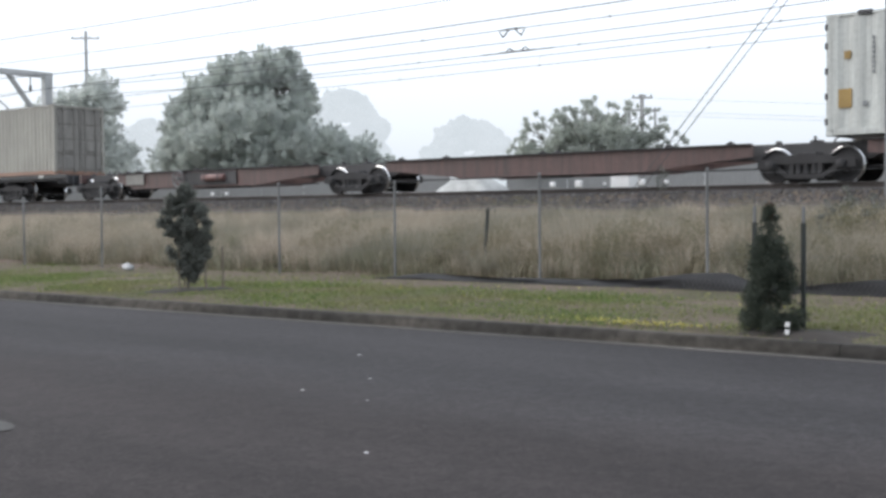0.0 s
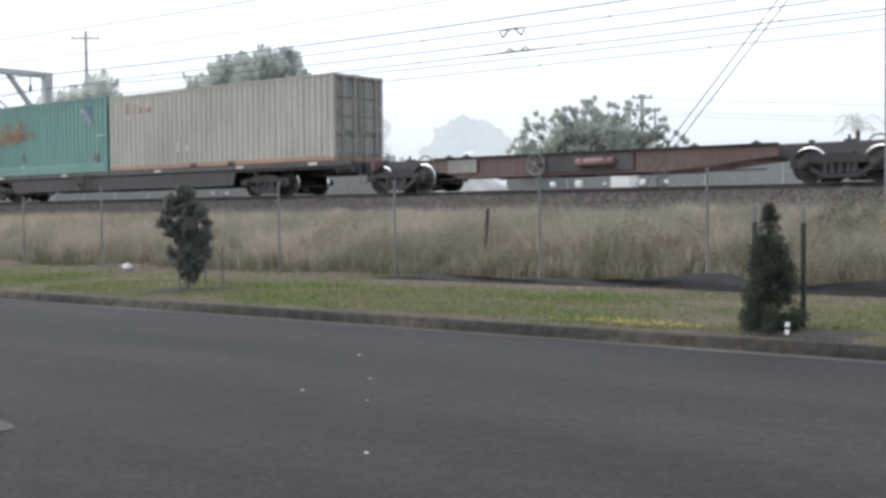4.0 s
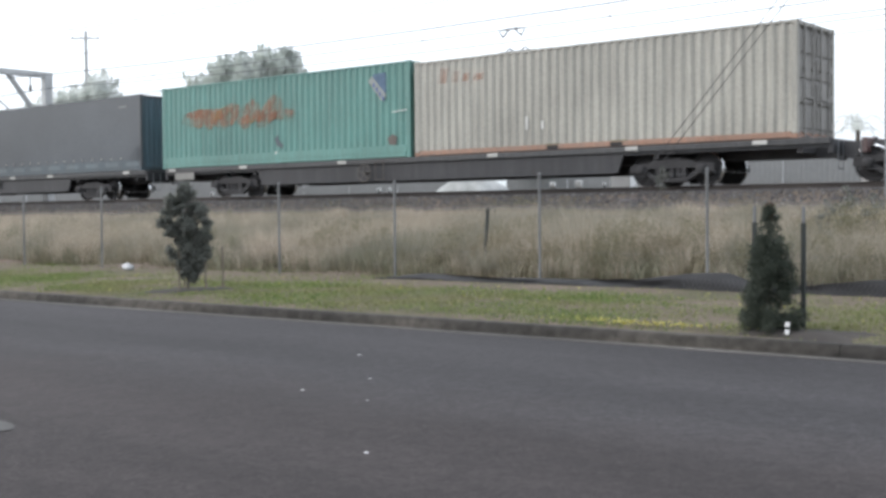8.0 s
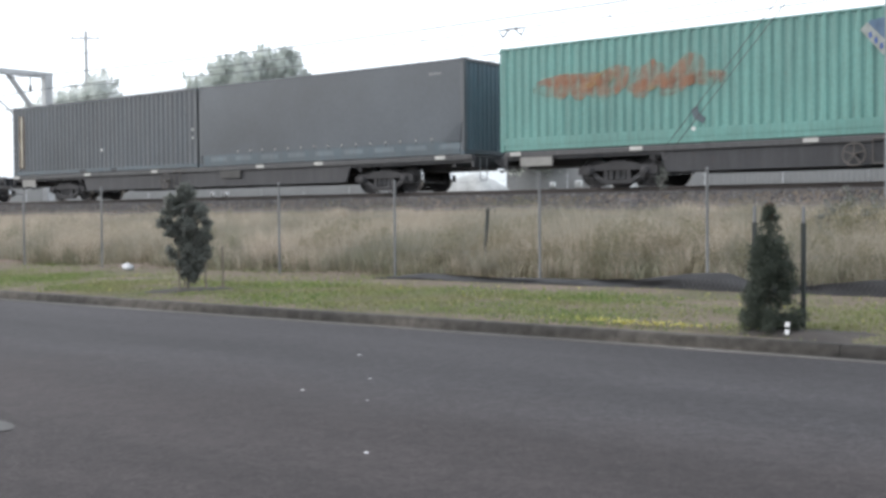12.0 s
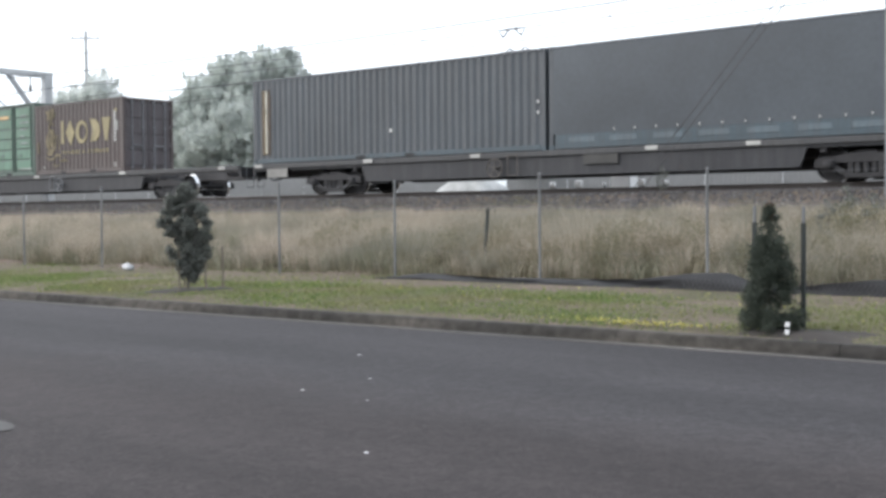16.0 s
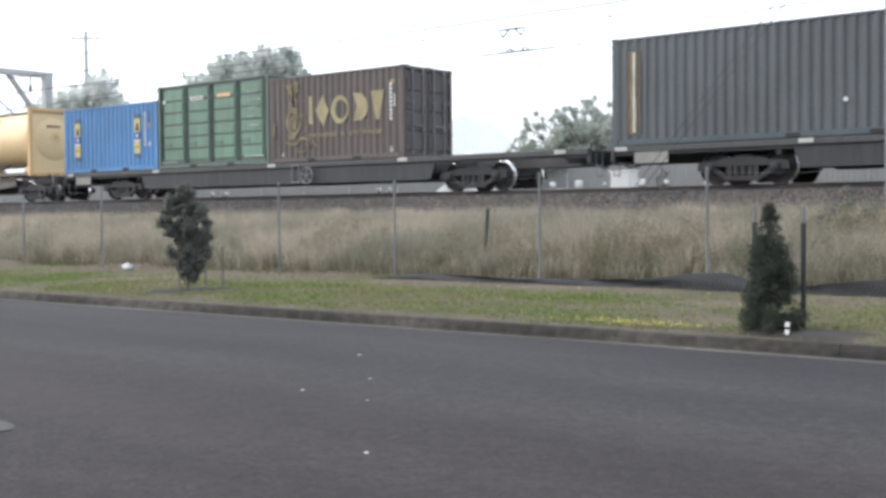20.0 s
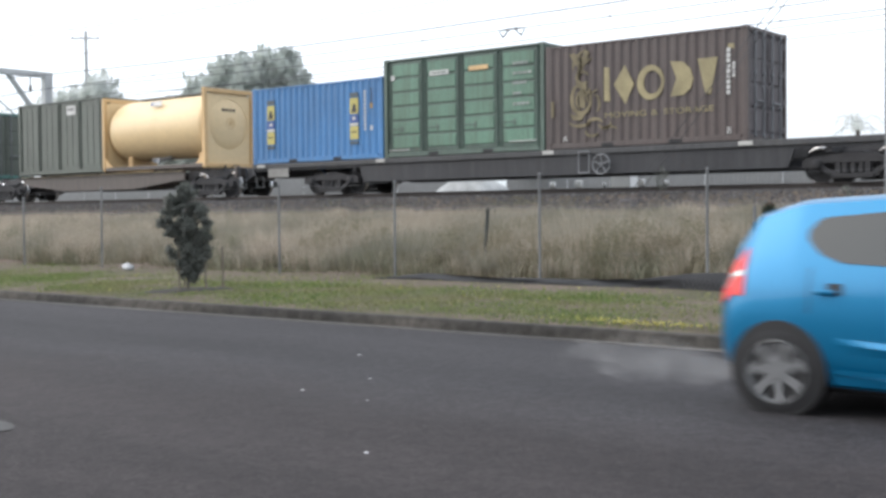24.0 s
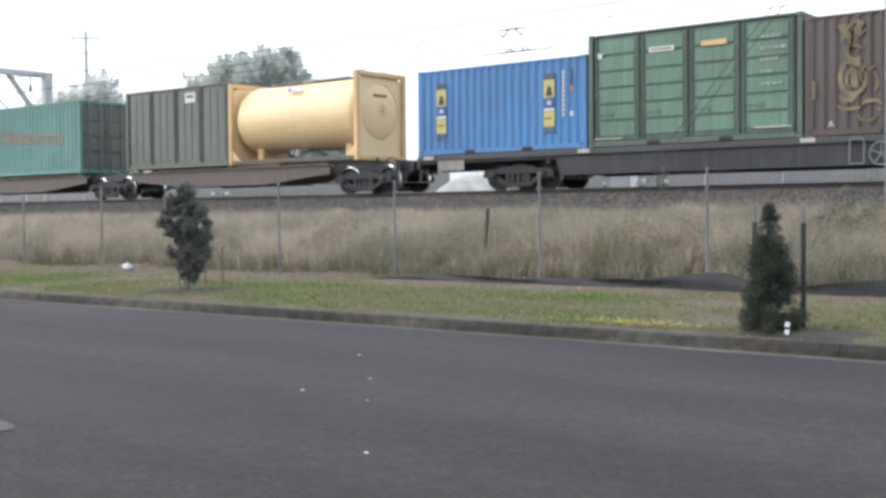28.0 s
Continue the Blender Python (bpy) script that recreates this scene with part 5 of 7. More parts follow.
def band(c, pts, mat, label, name="name_block"):
    n = len(pts) // 2
    m = Mesh()
    v = [(x, y, z) for y in (FACE - 0.003, FACE + 0.012) for x, z in pts]
    k = 2 * n
    m.add(v, [(i, i + 1, k - 2 - i, k - 1 - i) for i in range(n - 1)] + [(k + i, k + i + 1, 2 * k - 2 - i, 2 * k - 1 - i) for i in range(n - 1)] + [(i, (i + 1) % k, (i + 1) % k + k, i + k) for i in range(k)])
    part(name, m, mat, c, label)


stroke(maroon, [(-1.12, 1.26), (-0.94, 1.24), (-0.97, 2.14), (-1.12, 2.18)], M_GOLD, "name_block", label="faded gold bar shape")
stroke(maroon, [(-0.82, 1.68), (-0.48, 2.18), (-0.20, 1.66), (-0.46, 1.14)], M_GOLD, "name_block", label="faded gold lozenge shape")
band(maroon, ring_part(0.30, 1.66, 0.40, 0.46, -1, 361, 0.07, 0.19, 28), M_GOLD, "faded gold ring shape")
stroke(maroon, [(0.88, 1.24), (1.26, 1.26), (1.46, 1.42), (1.54, 1.66), (1.46, 1.92), (1.26, 2.12), (0.88, 2.16), (1.06, 1.70)], M_GOLD, "name_block", label="faded gold half disc shape")
stroke(maroon, [(1.66, 2.16), (2.22, 2.16), (2.02, 1.24), (1.88, 1.24)], M_GOLD, "name_block", label="faded gold wedge shape")
xw = -1.12
for word, wd in (("MOVING", 1.26), ("&", 0.20), ("STORAGE", 1.42)):
    lettering(maroon, word, xw, 0.80, 0.21, M_GOLD, "faded gold lettering", width=wd)
    xw += wd + 0.17
for k, (x, z, w, h, a0, a1, t0, t1) in enumerate((
        (-1.62, 2.30, 0.52, 0.42, 100, 200, 0.02, 0.10), (-1.55, 2.24, 0.42, 0.36, 95, 190, 0.02, 0.09), (-1.50, 2.16, 0.34, 0.30, 90, 180, 0.02, 0.08), (-2.12, 2.36, 0.30, 0.34, -70, 40, 0.02, 0.09), (-2.10, 2.20, 0.26, 0.30, -60, 30, 0.02, 0.08),
        (-1.82, 1.95, 0.22, 0.20, 20, 320, 0.05, 0.10), (-1.86, 1.36, 0.36, 0.46, 60, 400, 0.05, 0.13), (-1.84, 1.34, 0.20, 0.28, -20, 250, 0.03, 0.09), (-1.58, 1.70, 0.28, 0.22, 150, 330, 0.03, 0.09),
        (-1.90, 0.74, 0.34, 0.16, 180, 370, 0.03, 0.09), (-1.42, 0.66, 0.26, 0.18, 10, 190, 0.03, 0.09), (-1.10, 0.64, 0.20, 0.14, 180, 380, 0.03, 0.08), (-1.52, 0.44, 0.22, 0.14, 150, 350, 0.03, 0.08), (-0.98, 0.48, 0.26, 0.12, 0, 170, 0.02, 0.07), (-1.40, 1.22, 0.16, 0.24, -80, 110, 0.02, 0.07))):
    band(maroon, ring_part(x, z, w, h, a0, a1, t0, t1), M_GOLDDULL, "worn gold heraldic emblem scroll", "emblem")
for pts in ([(-2.24, 2.62), (-2.02, 2.28), (-1.88, 2.34), (-2.06, 2.64)], [(-1.74, 2.70), (-1.82, 2.36), (-1.70, 2.30), (-1.60, 2.66)], [(-2.02, 1.86), (-1.72, 1.80), (-1.66, 1.62), (-1.98, 1.68)], [(-1.92, 1.56), (-1.76, 1.56), (-1.72, 1.12), (-1.90, 1.14)], [(-2.22, 0.98), (-1.96, 0.90), (-1.70, 0.98), (-1.86, 0.78), (-2.12, 0.80)]):
    stroke(maroon, pts, M_GOLDDULL, "emblem", 0.001, "worn gold heraldic emblem shape")
lettering(maroon, "A", -2.45, 0.22, 0.22, M_LABELWHITE, "white letter")
lettering(maroon, "B", 2.46, 0.20, 0.24, M_LABELWHITE, "white letter")
bars(maroon, 2.46, 2.36, 0.10, 1.2, 9, M_LABELWHITE, vertical=True)
bars(maroon, 2.62, 2.0, 0.07, 0.4, 4, M_LABELWHITE, vertical=True)
decal(maroon, 2.50, 2.66, 2.34, 2.46, M_GOLD)
decal(maroon, -2.85, -2.76, 0.9, 1.35, M_GOLDDULL)
pockets(maroon, 6.058, M_POCKETSHADE)

green = side_door_container(-109.93, "old green side-door container with ribbed panels")

blue = box_container(-116.05, 6.058, 2.591, M_BLUE, "bright blue corrugated container with yellow labels", M_BLUE, M_BLUE)
for x in (-2.28, 1.62):
    decal(blue, x, x + 0.36, 2.02, 2.16, M_STEELBLUE)
    decal(blue, x, x + 0.36, 1.48, 1.98, M_LABELYELLOW)
    stroke(blue, [(x + 0.06, 1.52), (x + 0.30, 1.52), (x + 0.24, 1.80), (x + 0.14, 1.80)], M_LABELBLACK, "label", 0.003)
    decal(blue, x, x + 0.36, 1.20, 1.44, M_LABELBLUE)
    decal(blue, x + 0.12, x + 0.24, 1.28, 1.38, M_LABELWHITE, lift=0.003)
    decal(blue, x, x + 0.36, 1.10, 1.18, M_LABELWHITE)
    decal(blue, x, x + 0.36, 0.66, 1.08, M_LABELYELLOW)
    decal(blue, x, x + 0.36, 0.50, 0.60, M_STEELBLUE)
    bars(blue, x + 0.05, 0.92, 0.26, 0.05, 3, M_LABELBLACK)
bars(blue, 2.24, 2.2, 0.07, 1.3, 10, M_LABELWHITE, vertical=True)
bars(blue, 2.52, 2.25, 0.05, 0.5, 5, M_LABELBLACK, vertical=True)
decal(blue, 2.50, 2.60, 1.62, 1.78, M_LABELORANGE)
decal(blue, 2.50, 2.60, 0.92, 1.06, M_LABELWHITE)
pockets(blue, 6.058, M_POCKETSHADE)

tank = tank_container(-124.75, "pale yellow tank container in square end frames")
olive = olive_container(-130.80, "dark olive side-door container with a white label")
teal_rear = box_container(-142.98, 12.192, 2.96, M_TEAL, "faded teal container with an orange smear and dark end", M_OLIVE)
stroke(teal_rear, [(0.0, 1.45), (4.9, 1.20), (4.95, 1.58), (0.0, 1.92)], M_SPRAYFAINT, "paint_mark", label="broad faded orange smear")

w_front = wagon(-3.3, 7.6, [-7.85, 7.65], M_REDSILL, "red-brown skeletal wagon carrying a white container", "skel", ends=(False, True))
w_red_a = wagon(-18.63, 7.55, [-7.68], M_REDSILL, "empty red-brown skeletal wagon with deep fish-belly sills", "skel", ends=(False, False))
w_red_b = wagon(-33.9, 7.5, [-6.52], M_REDSILL, "empty rusty red skeletal wagon with a hand brake wheel", "skel", hand=-1.1, ends=(True, False), plates=[(-3.84, 1.1, 0.40, M_BOARD)], taper=1.0)
w_one = wagon(-54.75, 12.6, [-8.96, 8.30], M_BLACKSILL, "black container wagon under the cream and teal boxes", hand=-2.41, step_side=1, signs=(-12.2, -8.27, -3.49, 2.6, 7.22, 10.84), plates=[(-11.5, 1.1, 0.26, M_BOARD)])
w_two = wagon(-80.95, 12.4, [-8.70, 8.75], M_BLACKSILL, "black container wagon under two dark boxes", hand=-1.9, step_side=1, signs=(-12.1, -6.98, -2.68, 3.18, 6.03, 11.2), plates=[(-11.2, 1.0, 0.3, M_BOARD), (1.6, 1.1, 0.26, M_DULLBOARD)])
w_three = wagon(-106.6, 12.5, [-8.86, 8.38], M_BLACKSILL, "black container wagon under maroon, green and blue boxes", hand=1.63, iron=M_GALV, signs=(-12.05, -6.51, -0.16, 5.76, 11.6), plates=[(-11.2, 1.0, 0.3, M_BOARD)])
w_four = wagon(-128.3, 8.1, [-7.0, 6.75], M_RUSTSILL, "rust-brown skeletal wagon under the yellow tank", "skel", ends=(False, True))
w_five = wagon(-143.05, 7.75, [-7.95], M_RUSTSILL, "rust-brown skeletal wagon under the rear teal container", "skel", ends=(True, False))
moving += [white, cream, teal, curtain, dark, maroon, green, blue, olive, teal_rear, tank, w_front, w_red_a, w_red_b, w_one, w_two, w_three, w_four, w_five]


# ---- trees and shrubs
def leaf_cloud(centres, radii, n, size, seed, squash=1.0, shell=0.55):
    """Rhombic leaves in ragged lobes."""
    rng = np.random.default_rng(seed)
    centres, radii = np.array(centres, float), np.array(radii, float)
    w = radii ** 2
    k = rng.choice(len(radii), n, p=w / w.sum())
    d = rng.normal(size=(n, 3))
    d /= np.linalg.norm(d, axis=1)[:, None]
    r = radii[k] * rng.uniform(shell, 1.08, n) ** 0.8
    lump = np.array([noise.noise((*(q * 2.2 + c * 0.31),)) for q, c in zip(d, centres[k])])
    p = centres[k] + d * (r * (1 + 0.35 * lump))[:, None] * np.array([1, 1, squash])
    a = rng.normal(size=(n, 3))
    a /= np.linalg.norm(a, axis=1)[:, None]
    b = np.cross(a, rng.normal(size=(n, 3)))
    b /= np.linalg.norm(b, axis=1)[:, None]
    s = size * rng.uniform(0.55, 1.35, n)[:, None]
    return np.stack([p - a * s, p + b * s * 0.5, p + a * s, p - b * s * 0.5], 1), [(0, 1, 2), (0, 2, 3)]


def limbs(base, top, r, targets, seed):
    """A tapered, slightly crooked trunk and a limb to each target."""
    rng = np.random.default_rng(seed)
    m = Mesh()
    base, top = Vector(base), Vector(top)
    pts = [base.lerp(top, t) + Vector(rng.normal(0, r * 0.25, 3)) * (0 if t == 0 else 1) for t in (0, 0.25, 0.5, 0.75, 1)]
    for i in range(4):
        m.rod(pts[i], pts[i + 1], r * (1 - 0.18 * i), r * (1 - 0.18 * (i + 1)), n=9)
    for t in targets:
        t = Vector(t)
        s = pts[1 + int(rng.integers(0, 4))]
        k = s.lerp(t, 0.5) + Vector(rng.normal(0, (t - s).length * 0.07, 3))
        m.rod(s, k, r * 0.42, r * 0.26, n=6)
        m.rod(k, t, r * 0.26, r * 0.10, n=6)
    return m


M_BARK = plain("grey_brown_bark", (0.13, 0.115, 0.10), 0.95, var=0.4, scale=6)


def tree(x, y, z, lobes, leaves, leaf, mat, label, r, seed, shell=0.55, squash=0.85, core=0.0):
    """lobes: (dx, dy, height, radius)."""
    t = thing("tree", pose(x, y, z), label, "tree")
    cs = [(a, b, c) for a, b, c, _ in lobes]
    rs = [q for *_, q in lobes]
    top = max(c for _, _, c in cs)
    part("trunk", limbs((0, 0, -0.2), (0.1, 0, top * 0.75), r, cs[:24], seed), M_BARK, t)
    if core:
        bm = bmesh.new()
        for c0, r0 in zip(cs, rs):
            if r0 < 0.6:
                continue
            c0 = Vector(c0)
            g = bmesh.ops.create_icosphere(bm, subdivisions=4, radius=r0 * core, matrix=Matrix.Translation(c0) @ Matrix.Diagonal((1, 1, squash, 1)))
            for q in g["verts"]:
                q.co += (q.co - c0) * (0.16 * noise.noise(q.co * 0.9) + 0.06 * noise.noise(q.co * 3.3))
        me = bpy.data.meshes.new("inner_crown")
        bm.to_mesh(me)
        bm.free()
        me.materials.append(mat)
        part("inner_crown", me, mat, t)
    v, tri = leaf_cloud(cs, rs, leaves, leaf, seed, squash, shell)
    part("crown", islands_mesh("crown", v, tri, mat), mat, t)
    return t


# far leaves are paled in base colour and sheen to stand in for haze
M_LEAF_HAZED = foliage("haze_paled_grey_leaves", (0.55, 0.595, 0.575), (0.66, 0.69, 0.675), transl=0.5, haze_sheen=1.0)
M_LEAF_HAZEDPALE = foliage("haze_paled_light_leaves", (0.68, 0.71, 0.70), (0.76, 0.78, 0.77), transl=0.5, haze_sheen=1.0)
# leaf colour and sheen lifted to imitate haze over the small tree
M_LEAF_BROAD = foliage("haze_paled_broad_leaves", (0.40, 0.435, 0.395), (0.53, 0.56, 0.515), transl=0.5, haze_sheen=1.0)
M_LEAF_DARK = foliage("dark_conifer_needles", (0.042, 0.054, 0.044), (0.088, 0.102, 0.078), transl=0.25)
M_LEAF_BUSH = foliage("dark_olive_bush_leaves", (0.105, 0.117, 0.103), (0.18, 0.19, 0.168), transl=0.4, haze_sheen=0.4)

# the camera's level right-hand direction: crowns spread along it to fit the view
CAM_RIGHT = Vector((0.778, 0.629, 0.0))


def spread(lobes):
    return [(a * CAM_RIGHT.x, a * CAM_RIGHT.y + b, c, q) for a, b, c, q in lobes]


def lump(d, c):
    """Uneven bulging of a lobe in the direction d."""
    q = Vector(d)
    o = Vector(c) * 0.31
    return 0.34 * noise.noise(q * 1.8 + o) + 0.20 * noise.noise(q * 4.6 + o) + 0.13 * noise.noise(q * 10.0 + o)


def dense_tree(x, y, z, lobes, leaves, leaf, mat, label, r, seed, squash=0.85, tuft=0.42):
    """A close-leaved tree: each lobe is a crowd of small upturned tufts of leaves round a dim core."""
    t = thing("tree", pose(x, y, z), label, "tree")
    cs, rs = np.array([q[:3] for q in lobes]), np.array([q[3] for q in lobes])
    part("trunk", limbs((0, 0, -0.2), (0.1, 0, max(cs[:, 2]) * 0.75), r, [tuple(c) for c in cs], seed), M_BARK, t)
    bm = bmesh.new()
    for c0, r0 in zip(cs, rs):
        c0 = Vector(c0)
        g = bmesh.ops.create_icosphere(bm, subdivisions=3, radius=1.0)
        for q in g["verts"]:
            d = q.co.normalized()
            q.co = c0 + Vector((d.x, d.y, d.z * squash)) * (r0 * (0.69 + 0.5 * lump(d, c0)))
    me = bpy.data.meshes.new("inner_crown")
    bm.to_mesh(me)
    bm.free()
    me.materials.append(mat)
    part("inner_crown", me, mat, t)
    rng = np.random.default_rng(seed)
    tc, ta, ts = [], [], []
    for c0, r0 in zip(cs, rs):
        for _ in range(int(30 * r0 * r0) + 12):
            d = rng.normal(size=3)
            d /= np.linalg.norm(d)
            q = r0 * (0.70 + 0.36 * rng.uniform() + lump(d, c0))
            a = d * 0.7 + np.array([0, 0, 0.7]) + rng.normal(0, 0.45, 3)
            tc.append(c0 + d * np.array([1, 1, squash]) * q)
            ta.append(a / np.linalg.norm(a))
            ts.append(tuft * rng.uniform(0.5, 1.15) * min(1.0, 0.5 + 0.3 * r0))
    tc, ta, ts = np.array(tc), np.array(ta), np.array(ts)
    k = rng.choice(len(ts), leaves, p=ts ** 2 / (ts ** 2).sum())
    along = rng.uniform(-1.0, 1.15, leaves)
    wide = 0.60 * np.clip(1.25 - along, 0.1, 1.4)
    p = tc[k] + ta[k] * (along * ts[k])[:, None] + rng.normal(0, 0.5, (leaves, 3)) * (wide * ts[k])[:, None]
    a = rng.normal(size=(leaves, 3)) + ta[k] * 0.8
    a /= np.linalg.norm(a, axis=1)[:, None]
    b = np.cross(a, rng.normal(size=(leaves, 3)))
    b /= np.linalg.norm(b, axis=1)[:, None]
    s = leaf * rng.uniform(0.55, 1.35, leaves)[:, None]
    part("crown", islands_mesh("crown", np.stack([p - a * s, p + b * s * 0.5, p + a * s, p - b * s * 0.5], 1), [(0, 1, 2), (0, 2, 3)], mat), mat, t)
    return t


# large tree behind the railway
big = spread([(-0.6, 0, 10.6, 2.2), (1.9, 0, 11.0, 1.6), (-3.2, 0, 9.3, 2.1), (-5.4, 0.5, 7.4, 2.0), (-6.3, 0, 4.8, 1.9), (3.0, 0, 8.6, 1.7), (0.2, -1, 7.2, 3.5), (-3.2, -1, 5.6, 3.0), (3.4, -1, 5.4, 2.7),
              (5.4, 0, 5.6, 1.5), (7.2, 0, 4.6, 1.4), (8.9, 0, 3.7, 1.2), (0.0, 0, 3.0, 3.6), (-5.3, 0, 2.6, 2.3), (6.2, 0, 2.8, 2.1), (10.0, 0, 2.6, 0.9), (2.2, 0, 12.5, 0.6), (0.4, 0, 12.3, 0.7), (-4.6, 0, 9.5, 0.8), (4.0, 0, 9.6, 0.6), (-6.6, 0, 7.0, 0.9), (-2.4, 0, 10.9, 1.4), (-4.3, 0, 9.6, 1.3), (-5.9, 0, 8.3, 1.2), (0.6, 0, 12.1, 0.9), (3.3, 0, 10.3, 0.9), (8.2, 0, 5.2, 1.0), (10.6, 0, 3.4, 0.9)])
dense_tree(-67.6, 61.2, 1.3, big, 190000, 0.10, M_LEAF_HAZED, "large dense grey-green tree, leaves paled to imitate mist", 0.45, 21)
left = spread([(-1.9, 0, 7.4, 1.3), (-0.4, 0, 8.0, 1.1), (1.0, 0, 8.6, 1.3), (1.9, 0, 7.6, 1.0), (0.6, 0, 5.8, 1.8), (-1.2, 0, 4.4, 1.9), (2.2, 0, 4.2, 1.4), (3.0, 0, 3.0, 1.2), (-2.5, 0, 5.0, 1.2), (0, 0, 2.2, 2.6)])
dense_tree(-69.4, 47.0, 1.3, left, 36000, 0.10, M_LEAF_HAZEDPALE, "grey-green bushy tree paled to imitate mist beside a power pole", 0.22, 23)
# smaller broad-leaved tree: round bunches of leaves on shoots, standing clear of each other at its edge
rng = np.random.default_rng(31)
cl, cr, el, er = [], [], [], []
for k in range(190):
    a, rr = math.pi * rng.uniform(0.0, 1.0), rng.uniform(0.05, 0.92) ** 0.5
    u = 3.0 * rr * math.cos(a) + 0.25
    cl.append((u * CAM_RIGHT.x, u * CAM_RIGHT.y + rng.uniform(-1.2, 1.2), 1.75 + 2.2 * rr * math.sin(a)))
    cr.append(rng.uniform(0.24, 0.42))
for k in range(120):
    a = math.pi * (k + rng.uniform(-0.4, 0.4)) / 119
    rr = rng.uniform(0.90, 1.27)
    u = 3.0 * rr * math.cos(a) + 0.25
    el.append((u * CAM_RIGHT.x, u * CAM_RIGHT.y + rng.uniform(-0.6, 0.6), 1.75 + 2.35 * rr * abs(math.sin(a)) * (1 + 0.10 * noise.noise((a * 4, 1, 1)))))
    er.append(rng.uniform(0.10, 0.175))
small = thing("tree", pose(-25.6, 41.4, 1.4), "rounded broad-leaved small tree with round leaf bunches behind the railway", "tree")
part("trunk", limbs((0, 0, -0.2), (0.0, 0, 2.2), 0.06, el, 33), M_BARK, small)
v, tri = leaf_cloud(cl, cr, 22000, 0.07, 34, 0.95, 0.15)
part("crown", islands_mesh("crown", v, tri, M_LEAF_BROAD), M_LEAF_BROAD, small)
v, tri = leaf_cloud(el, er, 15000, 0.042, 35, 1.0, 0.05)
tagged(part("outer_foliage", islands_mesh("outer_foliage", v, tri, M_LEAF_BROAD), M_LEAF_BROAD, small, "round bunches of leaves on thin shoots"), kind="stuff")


# palm far off to the right
def palm(x, y, z, h, label):
    t = thing("palm_tree", pose(x, y, z), label, "palm tree")
    part("trunk", Mesh().rod((0, 0, -0.3), (0.1, 0, h), 0.22, 0.15, n=10), M_BARK, t)
    rg = np.random.default_rng(5)
    for i in range(13):
        a = 2 * math.pi * i / 13 + rg.uniform(-0.2, 0.2)
        up, ln = rg.uniform(0.3, 1.25), rg.uniform(1.4, 2.1)
        pts = [Vector((math.cos(a) * ln * q, math.sin(a) * ln * q, h + up * 1.2 * math.sin(q * 2.4) - 0.5 * q * q)) for q in (0, 0.25, 0.5, 0.75, 1.0)]
        m = Mesh()
        sd = Vector((-math.sin(a), math.cos(a), 0))
        for p, q in zip(pts, pts[1:]):
            for s in (-1, 1):
                for f in (0.0, 0.33, 0.66):
                    b = p.lerp(q, f)
                    e = b + (q - p) * 0.9 + sd * s * 0.26 + Vector((0, 0, -0.12))
                    m.add([b, b + (q - p) * 0.3, e], [(0, 1, 2)])
        part("frond", m, M_LEAF_HAZEDPALE, t)
    return t


palm(-28.5, 80.1, 1.2, 5.6, "palm tree beyond the railway, fronds paled to imitate mist")
for k, (x, y, s) in enumerate(((-27.0, 81.3, 0.9), (-26.0, 82.0, 1.1), (-25.0, 82.6, 0.8))):
    tree(x, y, 1.2, spread([(0, 0, 4.2 * s, 0.9 * s), (0.5, 0, 3.2 * s, 1.1 * s), (-0.5, 0, 2.6 * s, 1.0 * s)]), 1200, 0.16, M_LEAF_HAZEDPALE, "shrub beyond the railway, leaves paled to imitate mist", 0.1, 60 + k, shell=0.3)


# ---- distance: far tree outlines, their fog painted as a pale glowing colour
def fog_glow_mat():
    m, nt, b = base_mat("painted_fog_glow", 1.0, 0, 0.0)
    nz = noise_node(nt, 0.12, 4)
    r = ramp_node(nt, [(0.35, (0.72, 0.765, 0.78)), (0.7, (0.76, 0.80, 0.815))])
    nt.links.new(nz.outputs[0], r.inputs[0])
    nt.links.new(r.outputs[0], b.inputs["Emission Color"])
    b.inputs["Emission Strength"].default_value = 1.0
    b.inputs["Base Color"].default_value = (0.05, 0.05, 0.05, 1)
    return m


M_FOGGLOW = fog_glow_mat()
far_lobes = []
for c0, wd, top in ((Vector((-278.0, 291.0, 0)), 19.0, 45.0), (Vector((-245.0, 318.0, 0)), 21.0, 35.0), (Vector((-328.0, 250.0, 0)), 22.0, 35.0)):
    rg = np.random.default_rng(int(top))
    for i in range(22):
        a = -1 + 2 * (i % 11) / 10 + rg.uniform(-0.08, 0.08)
        h = max(0.25, 1 - a * a) ** 0.5
        z = (top - 6) * h * (1.0 if i < 11 else rg.uniform(0.3, 0.7))
        far_lobes.append((c0 + CAM_RIGHT * wd * a * 0.75 + Vector((0, 0, z)), rg.uniform(4.5, 6.5)))
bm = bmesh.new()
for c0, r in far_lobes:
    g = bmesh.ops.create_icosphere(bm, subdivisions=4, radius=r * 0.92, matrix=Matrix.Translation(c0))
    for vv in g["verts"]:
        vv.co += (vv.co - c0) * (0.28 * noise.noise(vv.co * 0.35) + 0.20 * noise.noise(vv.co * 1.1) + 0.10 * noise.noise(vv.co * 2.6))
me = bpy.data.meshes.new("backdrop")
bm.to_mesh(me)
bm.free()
me.materials.append(M_FOGGLOW)
solid("backdrop", me, M_FOGGLOW, "pale glowing outlines of distant trees, fog painted in", "backdrop", kind="structure")


